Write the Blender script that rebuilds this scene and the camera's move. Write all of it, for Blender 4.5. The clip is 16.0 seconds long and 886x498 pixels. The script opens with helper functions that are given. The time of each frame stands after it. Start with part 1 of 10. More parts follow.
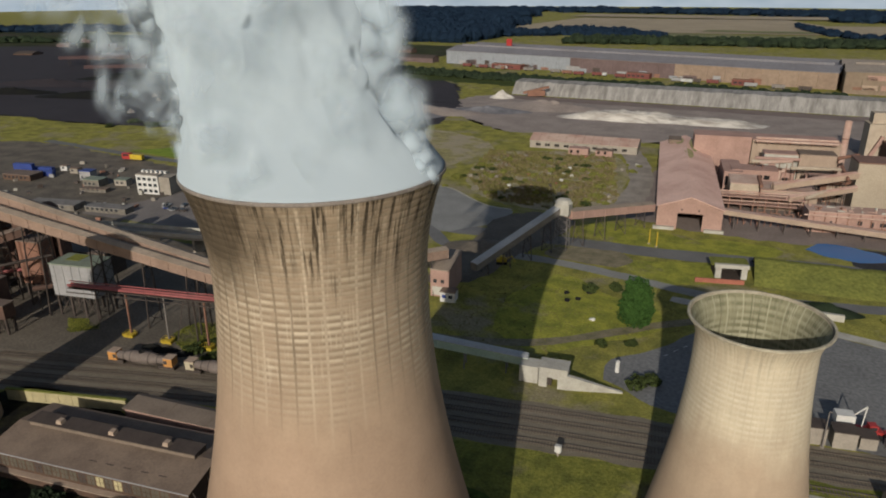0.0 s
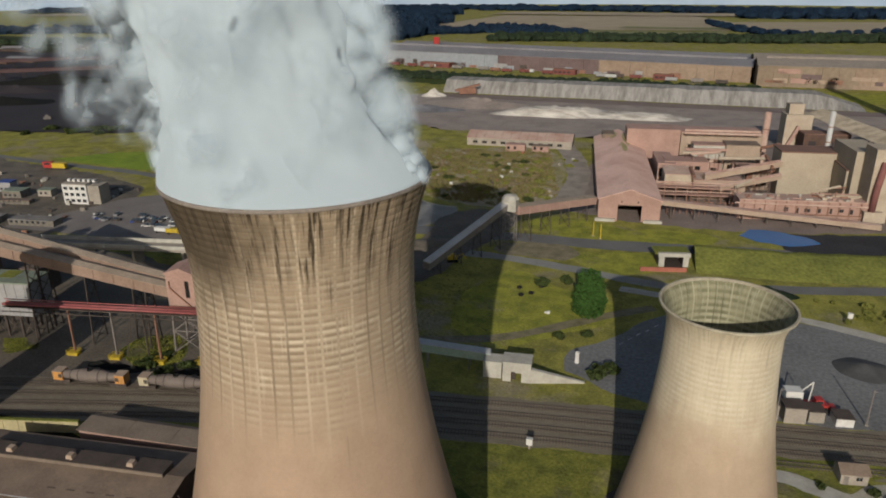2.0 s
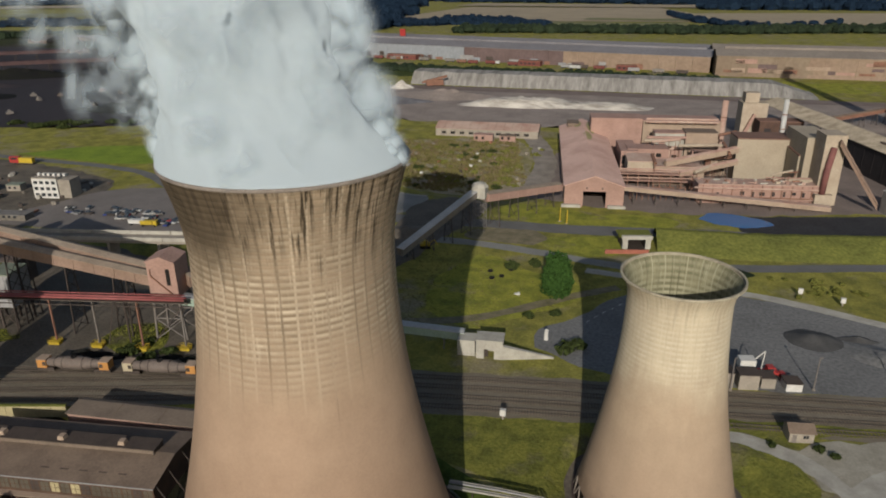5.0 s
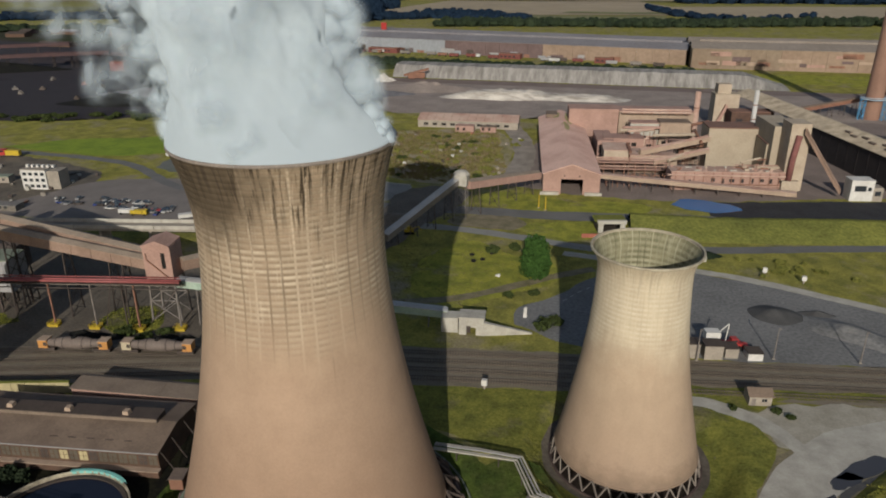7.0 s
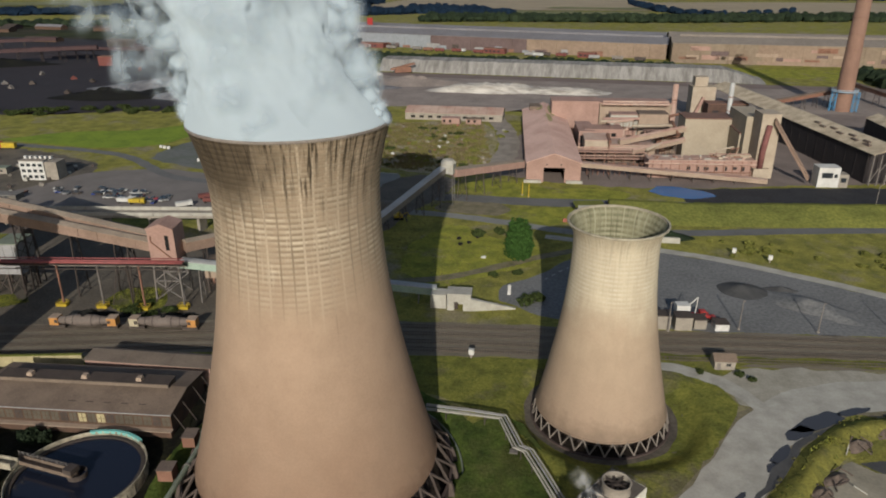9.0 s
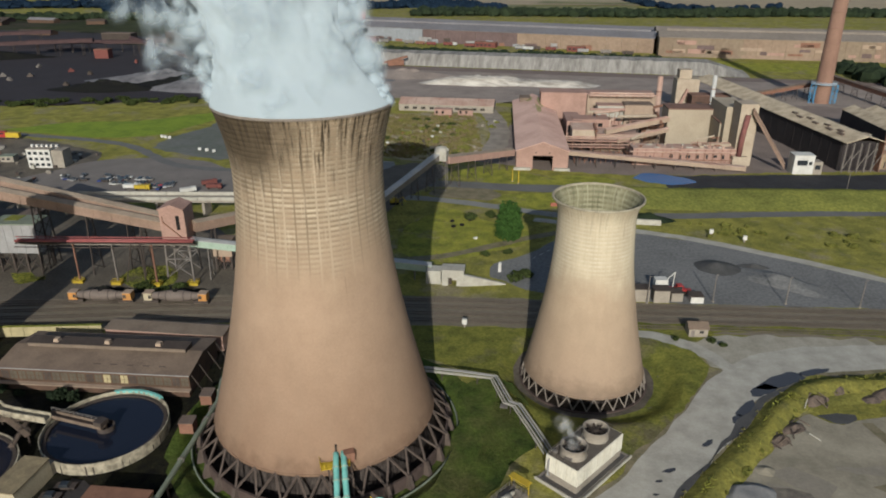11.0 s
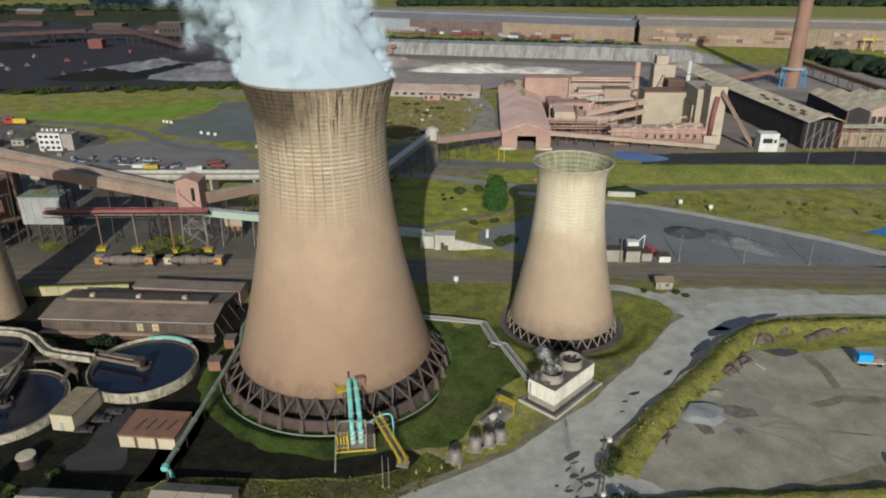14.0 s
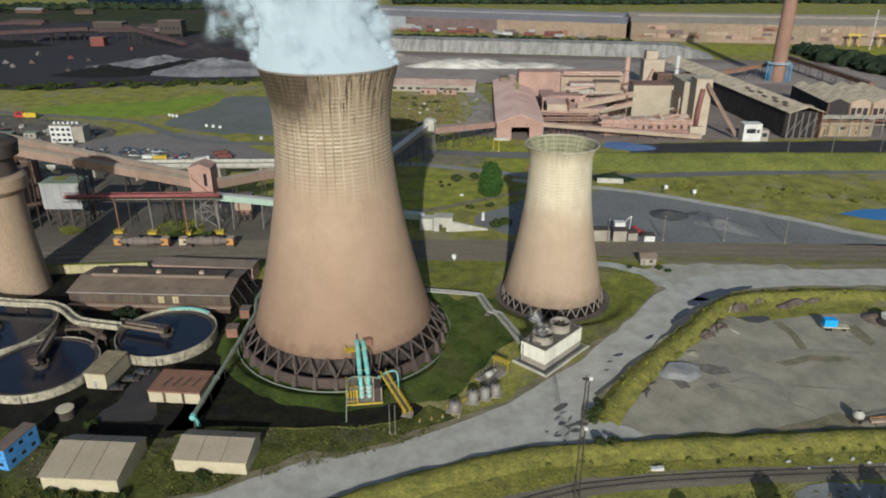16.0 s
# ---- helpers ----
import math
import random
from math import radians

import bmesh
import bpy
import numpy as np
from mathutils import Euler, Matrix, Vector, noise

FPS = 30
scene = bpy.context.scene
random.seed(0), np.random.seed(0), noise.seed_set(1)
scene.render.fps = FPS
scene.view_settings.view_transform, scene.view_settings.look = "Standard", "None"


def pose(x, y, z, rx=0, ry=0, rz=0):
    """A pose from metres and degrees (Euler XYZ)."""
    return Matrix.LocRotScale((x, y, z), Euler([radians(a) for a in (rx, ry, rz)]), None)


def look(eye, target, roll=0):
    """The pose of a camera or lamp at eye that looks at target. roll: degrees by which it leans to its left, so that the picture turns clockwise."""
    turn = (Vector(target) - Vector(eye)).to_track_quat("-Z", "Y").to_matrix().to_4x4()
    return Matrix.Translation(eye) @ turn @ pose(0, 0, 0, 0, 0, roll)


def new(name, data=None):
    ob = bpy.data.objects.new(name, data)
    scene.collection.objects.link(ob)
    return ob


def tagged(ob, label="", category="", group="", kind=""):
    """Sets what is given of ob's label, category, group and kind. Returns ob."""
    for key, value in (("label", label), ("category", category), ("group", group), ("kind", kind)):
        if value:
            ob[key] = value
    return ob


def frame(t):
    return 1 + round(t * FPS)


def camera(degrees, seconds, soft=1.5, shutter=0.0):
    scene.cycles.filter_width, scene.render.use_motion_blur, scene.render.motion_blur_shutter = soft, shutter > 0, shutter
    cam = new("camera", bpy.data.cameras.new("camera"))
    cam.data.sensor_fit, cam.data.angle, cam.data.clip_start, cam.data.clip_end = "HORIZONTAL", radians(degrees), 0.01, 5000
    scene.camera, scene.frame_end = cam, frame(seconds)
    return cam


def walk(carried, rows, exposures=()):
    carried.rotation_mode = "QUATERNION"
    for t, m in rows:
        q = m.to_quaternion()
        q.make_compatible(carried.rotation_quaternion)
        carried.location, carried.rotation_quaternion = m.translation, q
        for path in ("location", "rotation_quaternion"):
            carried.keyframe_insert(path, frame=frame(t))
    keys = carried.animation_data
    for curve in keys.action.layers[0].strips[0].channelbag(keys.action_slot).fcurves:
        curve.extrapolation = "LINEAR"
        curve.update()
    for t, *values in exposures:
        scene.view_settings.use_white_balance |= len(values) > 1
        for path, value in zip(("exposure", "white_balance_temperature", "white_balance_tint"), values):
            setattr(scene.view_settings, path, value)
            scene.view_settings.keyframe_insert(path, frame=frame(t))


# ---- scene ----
cam = camera(64.7, 16.0, soft=1.95)
PATH = [
    (0, (21.181, -73.343, 99.535), (20.389, -71.651, 98.822), -0.2),
    (0.5, (18.314, -74.43, 99.605), (17.587, -72.709, 98.891), -0.2),
    (1, (16.199, -75.241, 99.661), (15.521, -73.5, 98.946), -0.2),
    (1.5, (14.653, -75.692, 99.77), (14.017, -73.936, 99.054), -0.2),
    (2, (13.76, -76.266, 99.849), (13.155, -74.5, 99.131), -0.3),
    (2.5, (13.345, -76.96, 99.935), (12.756, -75.19, 99.214), -0.3),
    (3, (13.333, -77.912, 100.063), (12.758, -76.139, 99.338), -0.4),
    (3.5, (13.522, -79.138, 100.152), (12.962, -77.362, 99.423), -0.3),
    (4, (13.954, -80.727, 100.286), (13.408, -78.947, 99.554), -0.3),
    (6.5, (16.981, -92.498, 101.11), (16.502, -90.707, 100.36), -0.2),
    (7, (17.71, -95.494, 101.256), (17.242, -93.701, 100.502), -0.2),
    (7.5, (18.421, -98.765, 101.449), (17.965, -96.971, 100.692), -0.2),
    (8, (19.102, -102.041, 101.652), (18.655, -100.246, 100.891), -0.2),
    (8.5, (19.777, -105.585, 101.858), (19.34, -103.789, 101.094), -0.1),
    (9, (20.503, -109.362, 101.977), (20.074, -107.564, 101.212), -0.1),
    (11.3, (23.216, -127.242, 102.802), (22.819, -125.445, 102.02), -0.0),
    (11.5, (23.36, -128.825, 102.834), (22.968, -127.028, 102.049), -0.1),
    (12, (23.921, -133.078, 103.09), (23.535, -131.281, 102.301), -0.0),
    (12.5, (24.506, -137.362, 103.341), (24.126, -135.566, 102.549), -0.0),
    (13, (25.112, -141.462, 103.616), (24.737, -139.666, 102.819), 0.0),
    (13.5, (25.865, -145.657, 103.692), (25.495, -143.862, 102.893), 0.0),
    (14, (26.547, -149.979, 103.748), (26.181, -148.183, 102.948), -0.0),
    (14.5, (27.127, -154.195, 103.792), (26.764, -152.399, 102.991), -0.0),
    (15, (27.87, -158.411, 103.818), (27.51, -156.615, 103.015), -0.1),
    (15.5, (28.389, -162.719, 103.824), (28.033, -160.922, 103.021), -0.0),
    (16, (28.985, -167.081, 103.887), (28.631, -165.284, 103.084), -0.1),
]
walk(cam, [(t, look(eye, target, roll)) for t, eye, target, roll in PATH], exposures=[(0, -0.15, 6500, 10), (7, -0.12, 6450, 10), (9, -0.03, 6350, 9), (12, 0.12, 6100, 6), (16, 0.23, 5900, 4)])

# ---- world, sun ----
SUN_AZ, SUN_EL = (0.158, -0.987), radians(22.7)
world = bpy.data.worlds.new("sky")
scene.world = world
world.use_nodes = True
wn = world.node_tree.nodes
sky = wn.new("ShaderNodeTexSky")
sky.sky_type, sky.sun_disc = "NISHITA", False
sky.sun_elevation, sky.sun_rotation = SUN_EL, math.atan2(SUN_AZ[0], SUN_AZ[1])
sky.air_density, sky.dust_density, sky.ozone_density = 1.0, 1.5, 1.0
wn["Background"].inputs[1].default_value = 0.074
world.node_tree.links.new(sky.outputs[0], wn["Background"].inputs[0])
sun = new("sun", bpy.data.lights.new("sun", "SUN"))
sun.data.energy, sun.data.angle, sun.data.color = 3.95, radians(0.55), (1.0, 0.93, 0.835)
sun.matrix_world = look((SUN_AZ[0] * 300, SUN_AZ[1] * 300, 300 * math.tan(SUN_EL)), (0, 0, 0))


# ---- materials ----
def surface(name, base, dark=None, rough=0.85, metal=0.0, big=12.0, small=0.6, amount=0.6, bump=0.3, local=False, stretch=(1, 1, 1), spec=0.25, grain=(0.86, 1.08)):
    """Two-scale weathered surface: broad stains of the colour dark over base, and fine grain with relief."""
    m = bpy.data.materials.new(name)
    m.use_nodes = True
    n, k = m.node_tree.nodes, m.node_tree.links.new
    p = n["Principled BSDF"]
    p.inputs["Roughness"].default_value, p.inputs["Metallic"].default_value = rough, metal
    p.inputs["Specular IOR Level"].default_value = spec
    if dark is None:
        dark = tuple(c * 0.6 for c in base)
    if local:
        src = n.new("ShaderNodeTexCoord").outputs["Object"]
    else:
        src = n.new("ShaderNodeNewGeometry").outputs["Position"]
    mp = n.new("ShaderNodeMapping")
    mp.inputs["Scale"].default_value = stretch
    k(src, mp.inputs["Vector"])
    a, b = n.new("ShaderNodeTexNoise"), n.new("ShaderNodeTexNoise")
    a.inputs["Scale"].default_value, a.inputs["Detail"].default_value, a.inputs["Roughness"].default_value = 1 / big, 6, 0.62
    b.inputs["Scale"].default_value, b.inputs["Detail"].default_value = 1 / small, 4
    k(mp.outputs[0], a.inputs["Vector"])
    k(mp.outputs[0], b.inputs["Vector"])
    mix, ramp = n.new("ShaderNodeMix"), n.new("ShaderNodeMapRange")
    mix.data_type = "RGBA"
    ramp.inputs[1].default_value, ramp.inputs[2].default_value = 0.38, 0.66
    ramp.inputs[3].default_value, ramp.inputs[4].default_value = 0.0, amount
    k(a.outputs[0], ramp.inputs[0])
    k(ramp.outputs[0], mix.inputs[0])
    mix.inputs[6].default_value, mix.inputs[7].default_value = (*base, 1), (*dark, 1)
    fine, fr = n.new("ShaderNodeMix"), n.new("ShaderNodeMapRange")
    fine.data_type, fine.blend_type = "RGBA", "MULTIPLY"
    fr.inputs[1].default_value, fr.inputs[2].default_value = 0.3, 0.7
    fr.inputs[3].default_value, fr.inputs[4].default_value = grain
    fine.inputs[0].default_value = 1.0
    k(b.outputs[0], fr.inputs[0])
    k(mix.outputs[2], fine.inputs[6])
    k(fr.outputs[0], fine.inputs[7])
    k(fine.outputs[2], p.inputs["Base Color"])
    bp = n.new("ShaderNodeBump")
    bp.inputs["Strength"].default_value, bp.inputs["Distance"].default_value = bump, small * 0.3
    k(b.outputs[0], bp.inputs["Height"])
    k(bp.outputs[0], p.inputs["Normal"])
    return m


M = {}
M["grass_bright"] = surface("grass_bright", (0.2, 0.205, 0.05), (0.105, 0.117, 0.034), big=18, small=1.2, amount=0.8, bump=0.8, rough=0.95, spec=0.05, grain=(0.7, 1.18))
M["grass_dry"] = surface("grass_dry", (0.31, 0.265, 0.105), (0.15, 0.145, 0.05), big=9, small=1.0, amount=0.8, bump=0.8, rough=0.95, spec=0.05, grain=(0.7, 1.18))
M["dirt"] = surface("dirt", (0.142, 0.12, 0.092), (0.066, 0.056, 0.044), big=16, small=0.8, bump=0.4, grain=(0.7, 1.18))
M["yard"] = surface("yard_gravel", (0.32, 0.285, 0.215), (0.2, 0.178, 0.132), big=8, small=0.7, bump=0.15, amount=0.95, grain=(0.9, 1.06))
M["gravel_road"] = surface("gravel_road", (0.405, 0.385, 0.335), (0.285, 0.27, 0.228), big=5, small=0.5, bump=0.12, amount=0.9, grain=(0.92, 1.05))
M["asphalt"] = surface("asphalt", (0.15, 0.147, 0.142), (0.1, 0.098, 0.095), big=10, small=0.5, bump=0.2)
M["slag"] = surface("slag_yard", (0.185, 0.184, 0.178), (0.118, 0.117, 0.114), big=20, small=1.0, bump=0.4, grain=(0.7, 1.18))
M["coal"] = surface("coal", (0.014, 0.014, 0.014), (0.02, 0.021, 0.014), big=12, small=1.0, bump=0.6, grain=(0.7, 1.18), spec=0.06)
M["ballast"] = surface("ballast", (0.2, 0.17, 0.125), (0.125, 0.107, 0.076), big=6, small=0.4, bump=0.5, stretch=(0.25, 1, 1), grain=(0.8, 1.1))
M["steel_rail"] = surface("rail_steel", (0.2, 0.165, 0.135), (0.11, 0.085, 0.065), rough=0.5, metal=0.6, big=3, small=0.2)
M["sleeper"] = surface("sleeper_timber", (0.15, 0.125, 0.098), (0.09, 0.075, 0.06), big=2, small=0.2)
M["concrete"] = surface("concrete", (0.31, 0.275, 0.225), (0.19, 0.165, 0.135), big=4, small=0.35, bump=0.15)
M["concrete_pale"] = surface("concrete_pale", (0.43, 0.41, 0.35), (0.25, 0.235, 0.2), big=4, small=0.3, bump=0.12)
M["concrete_dirty"] = surface("concrete_dirty", (0.066, 0.052, 0.043), (0.036, 0.029, 0.025), big=3, small=0.4, bump=0.2)
M["white_paint"] = surface("white_paint", (0.58, 0.57, 0.53), (0.4, 0.385, 0.35), big=3, small=0.3, bump=0.05, rough=0.6)
M["cream"] = surface("cream_sheet", (0.47, 0.41, 0.285), (0.37, 0.315, 0.21), big=4, small=0.4, bump=0.08, rough=0.6)
M["grey_sheet"] = surface("grey_sheet", (0.30, 0.295, 0.29), (0.20, 0.195, 0.19), big=5, small=0.4, bump=0.1, rough=0.6)
M["pale_sheet"] = surface("pale_sheet", (0.45, 0.45, 0.43), (0.32, 0.31, 0.29), big=6, small=0.5, bump=0.1, rough=0.6)
M["rust"] = surface("rusted_sheet", (0.24, 0.125, 0.085), (0.12, 0.065, 0.045), big=5, small=0.5, bump=0.2)
M["rust_pink"] = surface("ore_dusted_sheet", (0.37, 0.238, 0.192), (0.25, 0.155, 0.122), big=8, small=0.6, bump=0.15)
M["rust_tan"] = surface("dusty_tan_sheet", (0.36, 0.275, 0.205), (0.24, 0.178, 0.13), big=8, small=0.6, bump=0.12)
M["roof_brown"] = surface("brown_roof", (0.165, 0.125, 0.10), (0.10, 0.075, 0.062), big=5, small=0.5, bump=0.2)
M["roof_tan"] = surface("tan_roof", (0.19, 0.142, 0.106), (0.1, 0.074, 0.057), big=7, small=0.5, bump=0.2)
M["pane_grimy"] = surface("grimy_pane", (0.105, 0.092, 0.068), (0.065, 0.055, 0.042), big=3, small=0.4, rough=0.5)
M["roof_grey"] = surface("grey_brown_roof", (0.19, 0.15, 0.115), (0.115, 0.09, 0.07), big=6, small=0.5, bump=0.15)
M["rust_cream"] = surface("dusty_cream_sheet", (0.4, 0.335, 0.255), (0.29, 0.23, 0.17), big=8, small=0.6, bump=0.12)
M["red_roof"] = surface("red_brown_roof", (0.22, 0.115, 0.075), (0.15, 0.078, 0.052), big=3, small=0.3, bump=0.1)
M["brick"] = surface("brown_brick", (0.11, 0.066, 0.045), (0.055, 0.04, 0.03), big=3, small=0.3, bump=0.2)
M["red_pipe"] = surface("red_pipe_paint", (0.3, 0.09, 0.085), (0.17, 0.06, 0.055), big=3, small=0.3, rough=0.5)
M["red_paint"] = surface("red_paint", (0.36, 0.04, 0.035), (0.22, 0.028, 0.025), big=3, small=0.3, rough=0.45)
M["yellow"] = surface("yellow_paint", (0.5, 0.36, 0.03), (0.3, 0.21, 0.035), big=2, small=0.3, rough=0.5)
M["orange"] = surface("orange_paint", (0.5, 0.24, 0.07), (0.36, 0.18, 0.06), big=2, small=0.3, rough=0.5)
M["cyan"] = surface("turquoise_paint", (0.20, 0.50, 0.45), (0.12, 0.33, 0.29), big=2, small=0.3, rough=0.45)
M["green_pale"] = surface("pale_green_paint", (0.33, 0.42, 0.34), (0.24, 0.31, 0.25), big=4, small=0.4, rough=0.5)
M["blue"] = surface("blue_paint", (0.10, 0.30, 0.62), (0.07, 0.21, 0.45), big=3, small=0.3, rough=0.45)
M["blue_dark"] = surface("dark_blue_paint", (0.035, 0.06, 0.22), (0.025, 0.04, 0.14), big=3, small=0.3, rough=0.5)
M["steel_dark"] = surface("dark_steel", (0.085, 0.068, 0.058), (0.045, 0.035, 0.03), big=3, small=0.3, rough=0.6, metal=0.2)
M["steel_grey"] = surface("grey_steel", (0.22, 0.20, 0.18), (0.13, 0.11, 0.095), big=3, small=0.3, rough=0.55, metal=0.2)
M["ladle"] = surface("ladle_steel", (0.165, 0.135, 0.115), (0.10, 0.078, 0.066), big=3, small=0.3, rough=0.7)
M["dark_glass"] = surface("dark_window", (0.03, 0.035, 0.04), (0.02, 0.022, 0.025), rough=0.15, big=3, small=0.4, bump=0.0, spec=0.5)
M["black"] = surface("black_void", (0.012, 0.011, 0.01), (0.008, 0.008, 0.008), big=3, small=0.4, bump=0.0)
M["foliage"] = surface("foliage", (0.05, 0.066, 0.02), (0.026, 0.036, 0.012), big=1.2, small=0.25, amount=0.9, bump=0.5, rough=0.9, spec=0.1)
M["foliage_dark"] = surface("woodland", (0.03, 0.042, 0.022), (0.016, 0.024, 0.015), big=30, small=6, amount=0.9, bump=0.8, rough=0.95, spec=0.05)
# the blue of distance haze is put into this base colour
M["foliage_hazed"] = surface("far_woodland_hazed", (0.012, 0.024, 0.042), (0.008, 0.016, 0.03), big=60, small=12, amount=0.9, bump=0.6, rough=0.95, spec=0.05)
M["bark"] = surface("bark", (0.09, 0.07, 0.05), (0.05, 0.04, 0.03), big=1, small=0.15)
M["field_tan"] = surface("stubble_field", (0.36, 0.29, 0.19), (0.25, 0.205, 0.135), big=90, small=9, bump=0.1)
M["field_green"] = surface("far_pasture", (0.19, 0.185, 0.075), (0.12, 0.125, 0.055), big=90, small=9, bump=0.1)
M["chalk"] = surface("white_slag_heap", (0.6, 0.56, 0.49), (0.27, 0.24, 0.205), big=7, small=1.2, bump=0.6, amount=0.95, stretch=(0.45, 1.4, 1))
# ore colour, darkened and blued for cloud shade over the stockyard
M["ore"] = surface("shaded_iron_ore", (0.034, 0.028, 0.031), (0.02, 0.017, 0.02), big=30, small=2, bump=0.5)
M["ore_grey"] = surface("grey_burden", (0.3, 0.25, 0.215), (0.165, 0.135, 0.118), big=18, small=2, bump=0.5)
M["ore_dust"] = surface("ore_dusted_ground", (0.23, 0.185, 0.16), (0.13, 0.105, 0.092), big=18, small=1.2, bump=0.4)
M["wet_mud"] = surface("wet_mud", (0.085, 0.08, 0.075), (0.05, 0.048, 0.046), big=5, small=0.6, rough=0.5)


def turf(name, lush, dark, bare, size=9.0, bare_at=(0.52, 0.62)):
    """Rough grassland: bright and dark swards and worn bare places, each with its own outline."""
    m = bpy.data.materials.new(name)
    m.use_nodes = True
    n, k = m.node_tree.nodes, m.node_tree.links.new
    p = n["Principled BSDF"]
    p.inputs["Roughness"].default_value, p.inputs["Specular IOR Level"].default_value = 0.95, 0.04
    pos = n.new("ShaderNodeNewGeometry").outputs["Position"]

    def field(scale, detail, lo, hi, c, d, shift):
        t, r, mp = n.new("ShaderNodeTexNoise"), n.new("ShaderNodeMapRange"), n.new("ShaderNodeMapping")
        mp.inputs["Location"].default_value = (shift, shift * 2.3, 0)
        t.inputs["Scale"].default_value, t.inputs["Detail"].default_value, t.inputs["Roughness"].default_value = scale, detail, 0.65
        r.inputs[1].default_value, r.inputs[2].default_value, r.inputs[3].default_value, r.inputs[4].default_value = lo, hi, c, d
        k(pos, mp.inputs["Vector"])
        k(mp.outputs[0], t.inputs["Vector"])
        k(t.outputs[0], r.inputs[0])
        return r.outputs[0], t.outputs[0]

    def over(fac, a, b, blend="MIX"):
        q = n.new("ShaderNodeMix")
        q.data_type, q.blend_type = "RGBA", blend
        for i, v in ((0, fac), (6, a), (7, b)):
            if isinstance(v, tuple):
                q.inputs[i].default_value = (*v, 1)
            elif isinstance(v, float):
                q.inputs[i].default_value = v
            else:
                k(v, q.inputs[i])
        return q.outputs[2]

    c = over(field(1 / size, 7, 0.42, 0.62, 0.0, 1.0, 3.0)[0], lush, dark)
    c = over(field(0.3 / size, 8, bare_at[0], bare_at[1], 0.0, 0.9, 41.0)[0], c, bare)
    c = over(field(0.35, 5, 0.3, 0.7, 0.0, 0.4, 17.0)[0], c, tuple(0.7 * v for v in dark))
    grain, raw = field(1.3, 4, 0.3, 0.7, 0.66, 1.2, 7.0)
    c = over(1.0, c, grain, "MULTIPLY")
    k(c, p.inputs["Base Color"])
    bp = n.new("ShaderNodeBump")
    bp.inputs["Strength"].default_value, bp.inputs["Distance"].default_value = 0.8, 0.35
    k(raw, bp.inputs["Height"])
    k(bp.outputs[0], p.inputs["Normal"])
    return m


M["grass"] = turf("grass", (0.325, 0.3, 0.072), (0.175, 0.172, 0.048), (0.28, 0.24, 0.165))
M["scrub"] = turf("scrub_ground", (0.36, 0.315, 0.15), (0.215, 0.2, 0.095), (0.38, 0.325, 0.24), 5.0, (0.44, 0.56))
M["weeds_mid"] = turf("green_weeds", (0.235, 0.23, 0.05), (0.125, 0.135, 0.034), (0.15, 0.13, 0.085), 6.0)
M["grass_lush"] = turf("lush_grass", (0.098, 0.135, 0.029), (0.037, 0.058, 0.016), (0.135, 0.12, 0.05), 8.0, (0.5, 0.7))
M["verge"] = turf("verge_grass", (0.28, 0.255, 0.06), (0.165, 0.16, 0.045), (0.2, 0.165, 0.1), 3.2, (0.6, 0.78))
M["meadow"] = turf("meadow_grass", (0.34, 0.335, 0.058), (0.19, 0.205, 0.042), (0.27, 0.225, 0.14), 7.0, (0.56, 0.66))
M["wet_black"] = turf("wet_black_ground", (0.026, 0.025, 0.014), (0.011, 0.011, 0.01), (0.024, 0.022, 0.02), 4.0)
M["weeds_dark"] = turf("dark_weeds", (0.13, 0.135, 0.035), (0.05, 0.058, 0.018), (0.12, 0.1, 0.07), 5.0)


def water(name, col, rough=0.06, spec=0.5):
    m = bpy.data.materials.new(name)
    m.use_nodes = True
    n, k = m.node_tree.nodes, m.node_tree.links.new
    p = n["Principled BSDF"]
    p.inputs["Base Color"].default_value = (*col, 1)
    p.inputs["Roughness"].default_value, p.inputs["Specular IOR Level"].default_value = rough, spec
    t, bp = n.new("ShaderNodeTexNoise"), n.new("ShaderNodeBump")
    t.inputs["Scale"].default_value = 1.3
    bp.inputs["Strength"].default_value, bp.inputs["Distance"].default_value = 0.06, 0.05
    k(n.new("ShaderNodeNewGeometry").outputs["Position"], t.inputs["Vector"])
    k(t.outputs[0], bp.inputs["Height"])
    k(bp.outputs[0], p.inputs["Normal"])
    return m


M["tank_water"] = water("tank_water", (0.012, 0.015, 0.026), 0.12, 0.3)
# the blue sky's reflection is put into the base colour
M["sky_blue_water"] = water("sky_blue_water", (0.015, 0.12, 0.32), 0.25)
M["puddle"] = water("puddle", (0.05, 0.05, 0.055), 0.16)
M["lagoon"] = surface("silted_lagoon", (0.15, 0.15, 0.135), (0.105, 0.115, 0.085), big=22, small=3.0, rough=0.6, amount=0.95, bump=0.02, spec=0.12)


